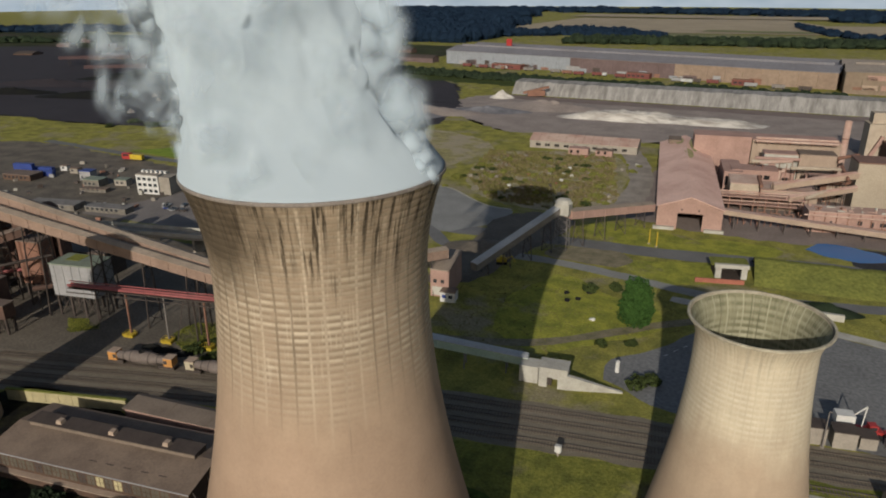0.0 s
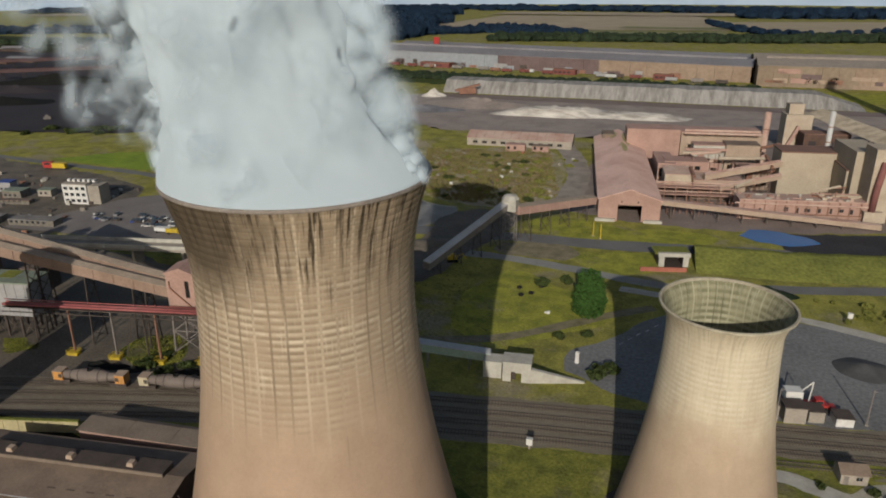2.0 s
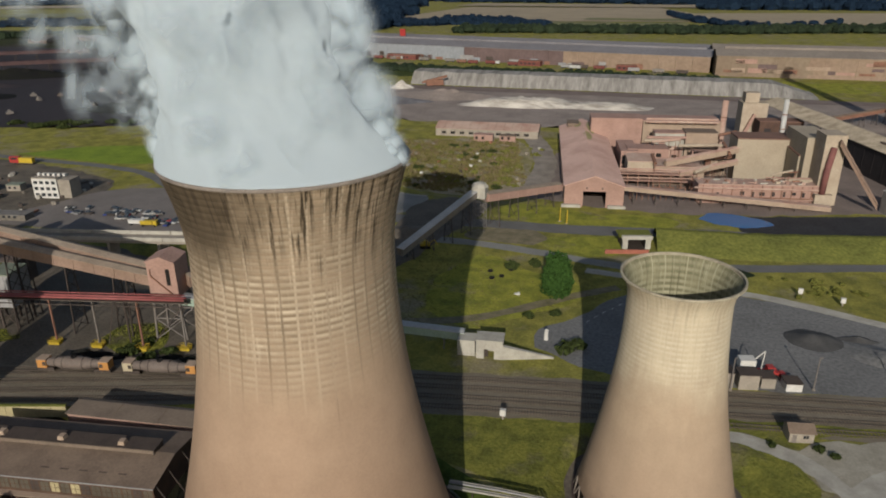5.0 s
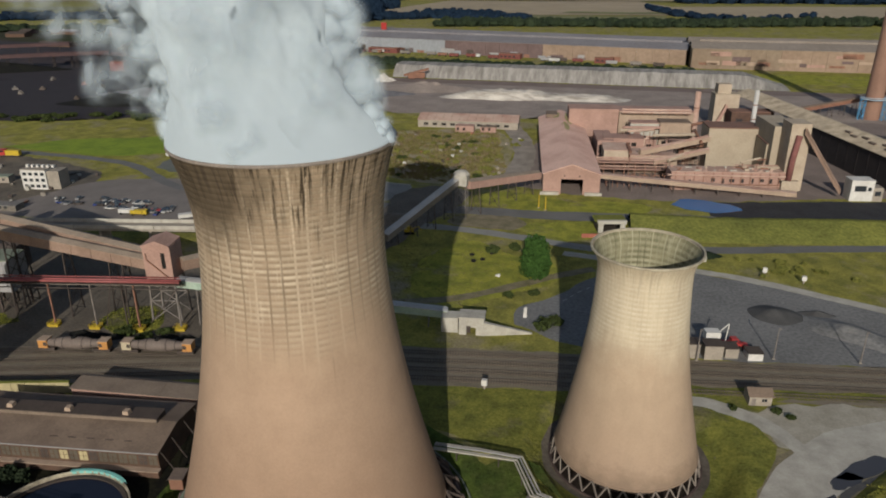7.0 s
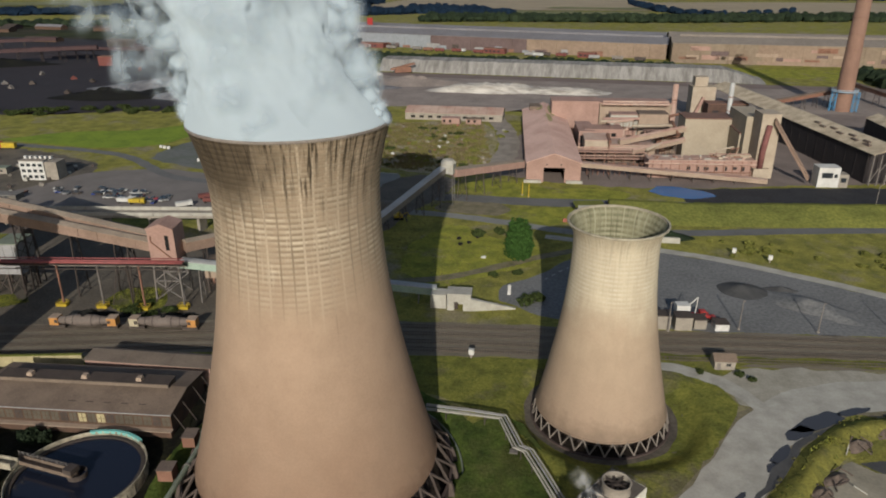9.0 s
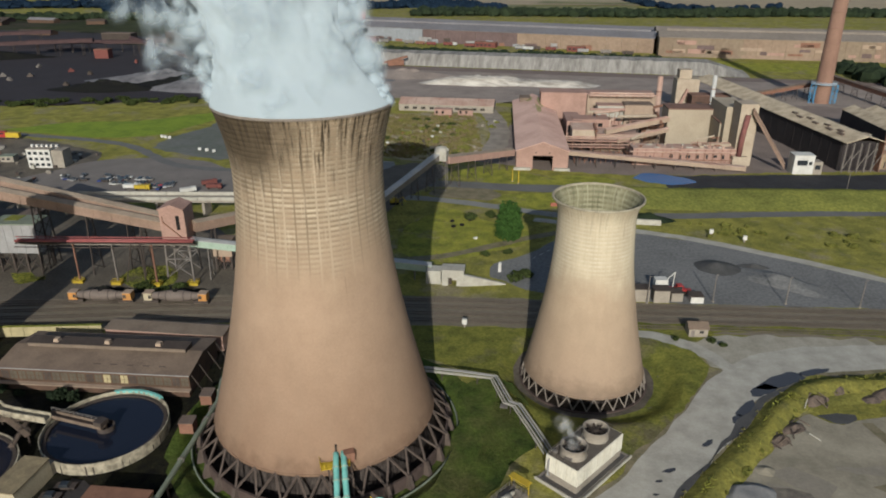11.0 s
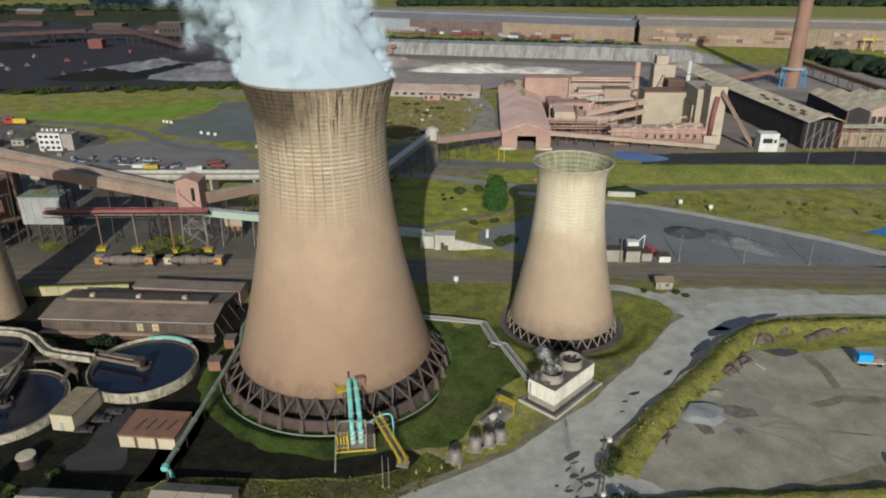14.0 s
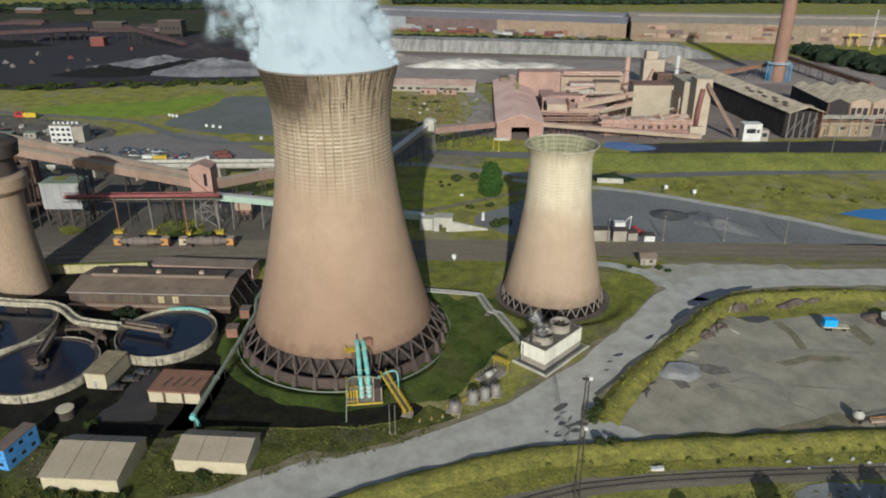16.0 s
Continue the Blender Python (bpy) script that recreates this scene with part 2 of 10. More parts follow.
# ---- building helpers ----
class Shape:
    """A bmesh that grows by solid pieces."""

    def __init__(self):
        self.bm = bmesh.new()

    def box(self, x0, y0, z0, x1, y1, z1, m=None, taper=0.0):
        c = [(x0, y0, z0), (x1, y0, z0), (x1, y1, z0), (x0, y1, z0), (x0 + taper, y0 + taper, z1), (x1 - taper, y0 + taper, z1), (x1 - taper, y1 - taper, z1), (x0 + taper, y1 - taper, z1)]
        v = [self.bm.verts.new(m @ Vector(p) if m else p) for p in c]
        for f in ((0, 3, 2, 1), (4, 5, 6, 7), (0, 1, 5, 4), (1, 2, 6, 5), (2, 3, 7, 6), (3, 0, 4, 7)):
            self.bm.faces.new([v[i] for i in f])
        return self

    def beam(self, a, b, w, h=None, up=(0, 0, 1)):
        """A bar of section w by h from a to b."""
        h = w if h is None else h
        a, b = Vector(a), Vector(b)
        d = (b - a).normalized()
        u = Vector(up)
        if abs(d.dot(u)) > 0.99:
            u = Vector((1, 0, 0))
        s = d.cross(u).normalized()
        u = s.cross(d)
        v = []
        for q in (a, b):
            for i, j in ((-1, -1), (1, -1), (1, 1), (-1, 1)):
                v.append(self.bm.verts.new(q + s * (i * w / 2) + u * (j * h / 2)))
        for f in ((3, 2, 1, 0), (4, 5, 6, 7), (0, 1, 5, 4), (1, 2, 6, 5), (2, 3, 7, 6), (3, 0, 4, 7)):
            self.bm.faces.new([v[i] for i in f])
        return self

    def tube(self, pts, r, n=10, r1=None, cap=True):
        """A round tube through the points, radius r to r1."""
        pts = [Vector(p) for p in pts]
        rings = []
        for i, p in enumerate(pts):
            d = (pts[min(i + 1, len(pts) - 1)] - pts[max(i - 1, 0)]).normalized()
            u = Vector((0, 0, 1)) if abs(d.z) < 0.95 else Vector((1, 0, 0))
            s = d.cross(u).normalized()
            u = s.cross(d)
            rr = r if r1 is None else r + (r1 - r) * i / (len(pts) - 1)
            rings.append([self.bm.verts.new(p + (s * math.cos(2 * math.pi * j / n) + u * math.sin(2 * math.pi * j / n)) * rr) for j in range(n)])
        for a, b in zip(rings, rings[1:]):
            for j in range(n):
                self.bm.faces.new((a[j], a[(j + 1) % n], b[(j + 1) % n], b[j]))
        if cap:
            self.bm.faces.new(rings[0][::-1])
            self.bm.faces.new(rings[-1])
        return self

    def lathe(self, prof, n=48, x=0.0, y=0.0, close=False):
        """Turn a profile of (radius, height) round the upright axis at x, y."""
        rings = [[self.bm.verts.new((x + r * math.cos(2 * math.pi * j / n), y + r * math.sin(2 * math.pi * j / n), z)) for j in range(n)] for r, z in prof]
        pairs = list(zip(rings, rings[1:])) + ([(rings[-1], rings[0])] if close else [])
        for a, b in pairs:
            for j in range(n):
                self.bm.faces.new((a[j], a[(j + 1) % n], b[(j + 1) % n], b[j]))
        return self

    def disc(self, r, z, n=48, x=0.0, y=0.0):
        self.bm.faces.new([self.bm.verts.new((x + r * math.cos(2 * math.pi * j / n), y + r * math.sin(2 * math.pi * j / n), z)) for j in range(n)])
        return self

    def prism(self, poly, z0, z1):
        """An upright solid over a plan outline (counter-clockwise)."""
        lo = [self.bm.verts.new((x, y, z0)) for x, y in poly]
        hi = [self.bm.verts.new((x, y, z1)) for x, y in poly]
        self.bm.faces.new(lo[::-1])
        self.bm.faces.new(hi)
        for i in range(len(poly)):
            j = (i + 1) % len(poly)
            self.bm.faces.new((lo[i], lo[j], hi[j], hi[i]))
        return self

    def profile(self, sec, a, b, up=(0, 0, 1)):
        """A solid with the section sec (across, up) run from a to b."""
        a, b = Vector(a), Vector(b)
        d = (b - a).normalized()
        s = d.cross(Vector(up)).normalized()
        u = Vector(up)
        r = [[self.bm.verts.new(q + s * i + u * j) for i, j in sec] for q in (a, b)]
        n = len(sec)
        self.bm.faces.new(r[0][::-1])
        self.bm.faces.new(r[1])
        for i in range(n):
            j = (i + 1) % n
            self.bm.faces.new((r[0][i], r[0][j], r[1][j], r[1][i]))
        return self

    def mesh(self, name, smooth=False):
        bmesh.ops.recalc_face_normals(self.bm, faces=self.bm.faces)
        me = bpy.data.meshes.new(name)
        self.bm.to_mesh(me)
        self.bm.free()
        if smooth:
            me.polygons.foreach_set("use_smooth", [True] * len(me.polygons))
        return me


def part(name, shape, mat, parent, label="", smooth=False):
    me = shape if isinstance(shape, bpy.types.Mesh) else shape.mesh(name, smooth)
    if not me.materials:
        me.materials.append(M[mat] if isinstance(mat, str) else mat)
    ob = new(name, me)
    ob.parent = parent
    return tagged(ob, label)


def thing(name, label, category, at=(0, 0, 0), rz=0, group="", kind=""):
    ob = new(name)
    ob.empty_display_size = 0.5
    ob.matrix_basis = pose(*at, 0, 0, rz)
    return tagged(ob, label, category, group, kind)


def solo(name, shape, mat, label, category="", at=(0, 0, 0), rz=0, group="", kind="", smooth=False):
    ob = part(name, shape, mat, None, "", smooth)
    ob.matrix_basis = pose(*at, 0, 0, rz)
    return tagged(ob, label, category, group, kind)


def smooth_line(pts, step=3.0):
    """Catmull-Rom through plan points, about step metres apart."""
    p = [Vector((*q, 0)) if len(q) == 2 else Vector(q) for q in pts]
    p = [2 * p[0] - p[1]] + p + [2 * p[-1] - p[-2]]
    out = []
    for i in range(1, len(p) - 2):
        a, b, c, d = p[i - 1:i + 3]
        n = max(1, int((c - b).length / step))
        for j in range(n):
            t = j / n
            out.append(0.5 * (2 * b + (c - a) * t + (2 * a - 5 * b + 4 * c - d) * t * t + (3 * b - a - 3 * c + d) * t ** 3))
    return out + [p[-2]]


def ribbon(name, pts, width, z, mat, label, ragged=0.6, kind="structure", category="", thick=0.0):
    """A strip of ground along a line, with uneven edges."""
    line = smooth_line(pts)
    s, rows = Shape(), []
    for i, p in enumerate(line):
        d = line[min(i + 1, len(line) - 1)] - line[max(i - 1, 0)]
        nrm = Vector((-d.y, d.x, 0)).normalized()
        w = width if not callable(width) else width(i / max(1, len(line) - 1))
        a = w / 2 + ragged * noise.noise((p.x * 0.12, p.y * 0.12, 3.1)) * 1.6
        b = w / 2 + ragged * noise.noise((p.x * 0.12, p.y * 0.12, 9.7)) * 1.6
        rows.append([s.bm.verts.new((*(p + nrm * o).xy, z)) for o in (a, 0, -b)])
    for q, r in zip(rows, rows[1:]):
        for j in range(2):
            s.bm.faces.new((q[j], q[j + 1], r[j + 1], r[j]))
    ob = solo(name, s, mat, label, category, kind=kind)
    return ob


def patch(name, pts, z, mat, label, ragged=1.5, kind="structure", category=""):
    """An area of ground with an uneven, rounded outline."""
    line = smooth_line(list(pts) + [pts[0]], 3.0)[:-1]
    s = Shape()
    v = [s.bm.verts.new((p.x + ragged * noise.noise((p.x * 0.15, p.y * 0.15, 1.7)), p.y + ragged * noise.noise((p.x * 0.15, p.y * 0.15, 5.2)), z)) for p in line]
    f = s.bm.faces.new(v)
    bmesh.ops.triangulate(s.bm, faces=[f])
    ob = solo(name, s, mat, label, category, kind=kind)
    for poly in ob.data.polygons:
        if poly.normal.z < 0:
            poly.flip()
    return ob


# ---- ground ----
T2_RING = (24.5, 39.7)
M["lot"] = surface("worn_asphalt_lot", (0.24, 0.238, 0.222), (0.155, 0.153, 0.141), big=14, small=0.8, bump=0.15)
M["yard_worn"] = surface("damp_gravel", (0.22, 0.195, 0.155), (0.28, 0.25, 0.2), big=3, small=0.6, bump=0.1, grain=(0.9, 1.05))
M["works_brown"] = surface("brown_works_ground", (0.15, 0.126, 0.096), (0.075, 0.064, 0.05), big=11, small=1.0, amount=0.95, grain=(0.75, 1.15))
M["coal_flat"] = surface("coal_dusted_ground", (0.044, 0.044, 0.047), (0.024, 0.024, 0.026), big=9, small=1.0, bump=0.3, grain=(0.75, 1.15), spec=0.15)
M["service_dirt"] = surface("pale_service_dirt", (0.31, 0.27, 0.225), (0.19, 0.165, 0.135), big=7, small=0.8, bump=0.15, amount=0.9)
M["roof_moss"] = surface("mossy_ribbed_roof", (0.27, 0.22, 0.13), (0.15, 0.115, 0.075), big=2.5, small=0.4, amount=0.9)
M["park_dark"] = surface("damp_brown_gravel", (0.05, 0.044, 0.042), (0.022, 0.02, 0.021), big=6, small=0.8, bump=0.2)
M["park_brown"] = surface("worn_brown_gravel", (0.2, 0.178, 0.16), (0.125, 0.11, 0.1), big=14, small=0.8, bump=0.15)
M["mown"] = turf("mown_grass", (0.235, 0.31, 0.045), (0.17, 0.235, 0.04), (0.24, 0.24, 0.07), 12.0, (0.6, 0.72))
M["road_dirt"] = surface("brown_road_margin", (0.22, 0.185, 0.12), (0.12, 0.11, 0.06), big=4, small=0.6, amount=0.9, grain=(0.8, 1.1))
M["yard_damp"] = surface("damp_dark_gravel", (0.115, 0.1, 0.085), (0.2, 0.175, 0.14), big=2.5, small=0.5, bump=0.15, amount=0.9, grain=(0.85, 1.1))
M["dirt_pale"] = surface("pale_dirt", (0.35, 0.325, 0.265), (0.2, 0.185, 0.14), big=5, small=0.6)

def far_drop(d):
    """The land falls away gently in the distance."""
    return -0.012 * max(0.0, d - 900.0)


T1_RING = (-33.8, 3.3)
PIT, PIT_BIG = -2.3, -1.5  # floors of the hollows in which the towers stand


def hollow(x, y):
    """Height of the ground: level, but for the hollows round the two towers."""
    d = math.hypot(x - T2_RING[0], y - T2_RING[1])
    a = math.atan2(y - T2_RING[1], x - T2_RING[0])
    u = min(1.0, max(0.0, (d - 18.5 - 1.8 * math.cos(a - 0.2)) / 6.5))
    v = min(1.0, max(0.0, (math.hypot(x - T1_RING[0], y - T1_RING[1]) - 30.6) / 3.6))
    return min(PIT * (1 - u * u * (3 - 2 * u)), PIT_BIG * (1 - v * v * (3 - 2 * v)))


def net(lo, hi, step, first, last):
    """Even steps from lo to hi, widening outwards to first and last."""
    mid = [lo + step * i for i in range(int((hi - lo) / step) + 1)]
    out, q, w = [], mid[-1], step
    while q < last:
        w *= 1.35
        q = min(last, q + w)
        out.append(q)
    back, q, w = [], lo, step
    while q > first:
        w *= 1.35
        q = max(first, q - w)
        back.append(q)
    return back[::-1] + mid + out


s = Shape()
rows = []
for y in net(-38, 72, 0.8, -4700, 4640):
    row = []
    for x in net(-74, 60, 0.8, -4760, 4760):
        k = min(1.0, 4740 / max(1.0, math.hypot(x, y + 100)))
        px, py = x * k, (y + 100) * k - 100
        row.append(s.bm.verts.new((px, py, far_drop(math.hypot(px, py + 100)) + hollow(px, py))))
    rows.append(row)
for a, b in zip(rows, rows[1:]):
    for j in range(len(a) - 1):
        s.bm.faces.new((a[j], a[j + 1], b[j + 1], b[j]))
solo("ground", s, "grass", "rough green grass and scrub land round the steelworks", kind="structure")



def bank(name, pts, section, mat, label, rough=0.5):
    """A raised bank along a line; section gives offset to the left and height."""
    line = smooth_line(pts)
    s, rows = Shape(), []
    for i, p in enumerate(line):
        d = line[min(i + 1, len(line) - 1)] - line[max(i - 1, 0)]
        nrm = Vector((-d.y, d.x, 0)).normalized()
        row = []
        for o, h in section:
            k = rough * noise.noise((p.x * 0.15, p.y * 0.15, o))
            q = p + nrm * (o + k)
            row.append(s.bm.verts.new((q.x, q.y, h * (1 + k) + (0.02 if h else 0.0))))
        rows.append(row)
    for q, r in zip(rows, rows[1:]):
        for j in range(len(section) - 1):
            s.bm.faces.new((q[j], q[j + 1], r[j + 1], r[j]))
    ob = solo(name, s, mat, label, kind="structure", smooth=True)
    for poly in ob.data.polygons:
        if poly.normal.z < 0:
            poly.flip()
    return ob


ROAD = [(-140, -128), (-95, -105), (-60, -86), (-37, -72), (-22, -60.5), (-3, -50), (9, -40.5), (22, -28), (37, -8), (51, 16), (62, 38), (76, 54), (98, 62.5), (137, 70.5), (200, 82), (300, 100)]
ribbon("road_edge", ROAD, 16.0, 0.042, "road_dirt", "brown dirt margins of the gravel road", ragged=2.2)
ribbon("road", ROAD, 12.5, 0.06, "gravel_road", "dusty grey gravel works road curving past the towers", ragged=0.8)
ribbon("road", [(34, 63.5), (42, 62.8), (49, 61.0), (56, 57.0), (62, 51), (66, 45)], 4.6, 0.07, "gravel_road", "narrow gravel spur off the works road", ragged=0.8)
patch("yard_ground", [(43, -33), (47, -14), (58, 4), (71, 20), (80, 32), (100, 37), (130, 47), (190, 60), (230, 20), (200, -8), (140, -10), (105, -16), (70, -28)], 0.04, "yard", "bare grey-brown gravel storage yard", ragged=1.5)
patch("road_junction", [(-4, -54), (5.5, -49.4), (14.9, -43.8), (24.7, -39.2), (35, -36.4), (44, -33.6), (49, -30), (43, -27.6), (40.5, -26.5), (37.5, -19), (33, -21), (24, -31), (14, -40), (4, -46)], 0.052, "gravel_road", "dusty gravel where the yard joins the road", ragged=1.0)
bank("bank_lip", [(-46, -84), (-22, -69.5), (-9.5, -60.2), (-2, -55), (5.5, -50.2), (14.9, -44.8), (24.7, -40.2), (35, -37.4), (45.3, -34.0), (55.6, -31.0), (72, -27), (90, -22), (108, -17), (180, 1)], [(0.5, 0.0), (-0.5, 1.0), (-1.6, 1.4), (-3.4, 1.1), (-6.5, 0.0)], "verge", "raised lip of rough bright grass above the road")
bank("verge", [(40.6, -27.5), (43.4, -19.5), (52.5, -2), (64.5, 17), (76, 35.5), (90, 46.5), (135, 56.5), (190, 66)], [(4.2, 0.0), (2.2, 1.0), (0.8, 1.5), (-0.6, 1.3), (-2.0, 0.5), (-3.2, 0.0)], "verge", "raised strip of bright yellow-green grass beside the road")
RAILS = [(-260, -8), (-200, 17), (-142, 34), (-75, 53.5), (-22, 64), (42, 74), (141, 90.5), (220, 104), (420, 140)]
ribbon("railway_bed", RAILS, 19, 0.05, "ballast", "brown stone ballast bed of the works railway", ragged=0.8)
ribbon("railway_bed", [(-10, -78), (29, -54), (42, -48.2), (55, -44), (73, -39.2), (99, -33), (160, -20), (260, 0)], 5.0, 0.07, "ballast", "dark ballast bed of a single railway line", ragged=0.5)
patch("grass_strip", [(37, 64.6), (44, 65.4), (52, 63.5), (60, 66.8), (64.2, 69.5), (83, 72.6), (105, 75.5), (135, 81), (200, 92), (200, 95.5), (135, 85), (105, 79.8), (83, 76.6), (60, 72.4), (37, 69)], 0.085, "weeds_mid", "yellow-green grass between the railway and the road", ragged=1.4)
patch("slag_ground", [(34, 84), (37, 140), (64, 141), (97, 129), (118, 119), (132, 112), (148, 104), (160, 101.5), (112, 95.5), (60, 86.5)], 0.05, "slag", "flat dark grey slag ground", ragged=1.0)
ribbon("road", [(0, 152), (38, 148), (63, 143.5), (97, 131), (120, 120.5), (143, 109), (170, 104), (230, 112), (330, 130)], 4.6, 0.10, "gravel_road", "pale gravel track beside the slag ground", ragged=0.4)
bank("embankment", [(24, 186), (60, 189), (110, 199), (187, 214), (320, 240)], [(-11, 0.0), (-7, 1.2), (3, 4.6), (6, 4.8), (14, 0.0)], "grass_bright", "smooth bright green grass embankment", 0.08)
ribbon("road", [(20, 164), (51, 168), (110, 184), (180, 201), (320, 232)], 6.5, 0.07, "asphalt", "worn dark asphalt road below the embankment", ragged=0.4)
ribbon("road", [(-110, 186), (-45, 192), (-10, 194), (40, 202), (70, 206)], 10.5, 0.05, "asphalt", "dark dirt road across the grass", ragged=0.8)
ribbon("road", [(-90, 168), (-44, 168), (-17, 164.5), (6, 160), (26, 158)], 6, 0.06, "lot", "pale grey track across the grass", ragged=0.6)
ribbon("road", [(-75, 92), (-48, 98), (-30, 105), (-11, 121), (0, 131), (12, 140)], 4.0, 0.06, "road_dirt", "brown worn track across the grass", ragged=0.4)
patch("slag_ground", [(-9, 92), (-9, 103), (2, 116), (14, 134), (38, 142), (36, 84), (8, 84)], 0.045, "slag", "dark tarmac apron beside the tower", ragged=0.8)
patch("dark_ground", [(60, 230), (110, 243), (200, 264), (330, 300), (330, 262), (190, 229), (68, 208)], 0.08, "coal_flat", "flat ground black with coal dust", ragged=2.0)
patch("pond", [(42, 222), (46, 230), (57, 232), (72, 224), (62, 214.5), (50, 216)], 0.12, "sky_blue_water", "shallow pond with the sky's blue put into its colour", ragged=2.0)
patch("pond", [(138, 132), (150, 140), (165, 143), (190, 146), (190, 132), (154, 127)], 0.12, "sky_blue_water", "blue settling pond in the grass", ragged=1.0)
patch("works_ground", [(-42, 234), (-42, 260), (-26, 360), (-10, 420), (140, 440), (330, 440), (330, 300), (150, 258), (60, 232), (14, 226)], 0.03, "ore_dust", "ground stained brown with ore dust", ragged=3)
ribbon("road", [(-34, 240), (-36, 300), (-50, 352), (-62, 380)], 13, 0.09, "service_dirt", "pale grey-brown service road between scrub and sheds", ragged=1.0)
patch("scrub_ground", [(-136, 334), (-62, 352), (-40, 258), (-60, 231), (-97, 234), (-125, 270)], 0.05, "scrub", "rough dry scrubby ground", ragged=3)
patch("works_ground", [(-330, 30), (-300, 110), (-250, 130), (-150, 120), (-110, 105), (-70, 92), (-60, 60), (-140, 42), (-200, 24)], 0.03, "dirt", "dark oily ground under the conveyors", ragged=3)
patch("works_ground", [(-150, -60), (-150, 20), (-112, 27), (-80, 30), (-68, 26), (-67, 12), (-67.5, -6), (-63, -18), (-55.5, -26), (-58, -52), (-100, -56)], 0.05, "wet_black", "black wet ground round the settling tanks", ragged=1.5)
patch("grass_patch", [(-133.1, 63.2), (-133.1, 69.3), (-131.5, 72.8), (-122.8, 75.1), (-116.2, 71.3), (-112.1, 62.5), (-121.5, 56.6), (-127.0, 58.4)], 0.05, "weeds_mid", "bright green grass under the pipe bridge", ragged=2)
patch("car_park", [(-262, 136), (-248, 168), (-238, 190), (-209, 203), (-180, 202), (-160, 190), (-148, 183), (-130, 162), (-205, 140)], 0.05, "park_brown", "grey-brown gravel vehicle park", ragged=1.5)
patch("works_ground", [(-470, 90), (-450, 222), (-340, 226), (-270, 214), (-240, 195), (-236, 150), (-262, 104)], 0.04, "works_brown", "brown bare works ground", ragged=3)
patch("grass_field", [(-345, 240), (-314, 267), (-275, 282), (-241, 315), (-228, 307), (-232, 277), (-243, 247), (-279, 235)], 0.05, "mown", "bright green mown field", ragged=2)
ribbon("road", [(-420, 238), (-340, 232), (-250, 225), (-190, 192), (-120, 190), (-90, 168)], 6, 0.07, "asphalt", "dark road through the grass", ragged=0.6)
patch("lake", [(-224, 220), (-229, 238), (-227, 256), (-221, 282), (-227, 306), (-205, 314), (-172, 302), (-150, 255), (-146, 214), (-163, 211), (-180, 207), (-203, 213)], 0.09, "lagoon", "grey settling lagoon", ragged=3)
patch("stockyard_ground", [(-900, 300), (-640, 290), (-420, 300), (-240, 372), (-205, 400), (-240, 520), (-330, 640), (-700, 760), (-1200, 700)], 0.06, "ore", "stockyard ground of ore and coal, darkened for cloud shade", ragged=8)
patch("works_ground", [(-150, 395), (-40, 400), (60, 430), (330, 450), (330, 560), (150, 556), (-60, 548), (-215, 552), (-230, 470)], 0.05, "ore_grey", "grey and brown ground of spread slag", ragged=6)

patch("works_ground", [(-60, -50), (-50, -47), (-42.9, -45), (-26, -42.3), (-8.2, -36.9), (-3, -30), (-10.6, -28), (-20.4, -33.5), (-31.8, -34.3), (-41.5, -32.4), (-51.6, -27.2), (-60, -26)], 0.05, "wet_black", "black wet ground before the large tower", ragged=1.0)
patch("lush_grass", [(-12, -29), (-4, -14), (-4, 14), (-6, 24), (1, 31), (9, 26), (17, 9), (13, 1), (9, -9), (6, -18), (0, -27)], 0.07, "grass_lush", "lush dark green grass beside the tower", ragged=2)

BIG_FOOT = [(-67.6, -2), (-66, -13), (-60.5, -21.5), (-52, -29.0), (-41, -34.0), (-31, -35.4), (-20, -34.6), (-9, -28.5), (-1.2, -20), (2.5, -8), (3, 4), (1, 16), (-6, 28), (-20, 36), (-36, 38.5), (-52, 34), (-63, 22), (-68, 10)]
HOLLOW = [(-3, 40), (6, 56), (24, 63.5), (39, 61.2), (47, 59.6), (54.1, 55.4), (57.2, 49), (55.3, 40.3), (48.9, 26.7), (44.6, 18.5), (36, 6), (30, -4), (20, 6), (8, 20)]


def polar_patch(name, outline, inner, lift, mat, label, steps=18, ring=T2_RING):
    """Ground cover from a circle of radius inner round a tower out to an outline; it follows the hollow."""
    s, rows = Shape(), []
    c = Vector(ring)
    line = [Vector((p.x, p.y)) for p in smooth_line(outline + outline[:1], 1.0)]
    reach = sorted((math.atan2(*(p - c).yx), (p - c).length) for p in line)
    for j in range(96):
        a = -math.pi + 2 * math.pi * j / 96
        far = min(reach, key=lambda q: abs(q[0] - a))[1]
        far += 1.3 * noise.noise((math.cos(a) * 6, math.sin(a) * 6, 5.0)) + 0.7 * noise.noise((math.cos(a) * 17, math.sin(a) * 17, 8.0))
        near = inner + 0.8 * noise.noise((math.cos(a) * 3, math.sin(a) * 3, 2.0))
        row = []
        for i in range(steps):
            r = near + (far - near) * i / (steps - 1)
            x, y = c.x + r * math.cos(a), c.y + r * math.sin(a)
            row.append(s.bm.verts.new((x, y, hollow(x, y) + lift)))
        rows.append(row)
    for a, b in zip(rows, rows[1:] + rows[:1]):
        for i in range(steps - 1):
            s.bm.faces.new((a[i], a[i + 1], b[i + 1], b[i]))
    return solo(name, s, mat, label, kind="structure", smooth=True)

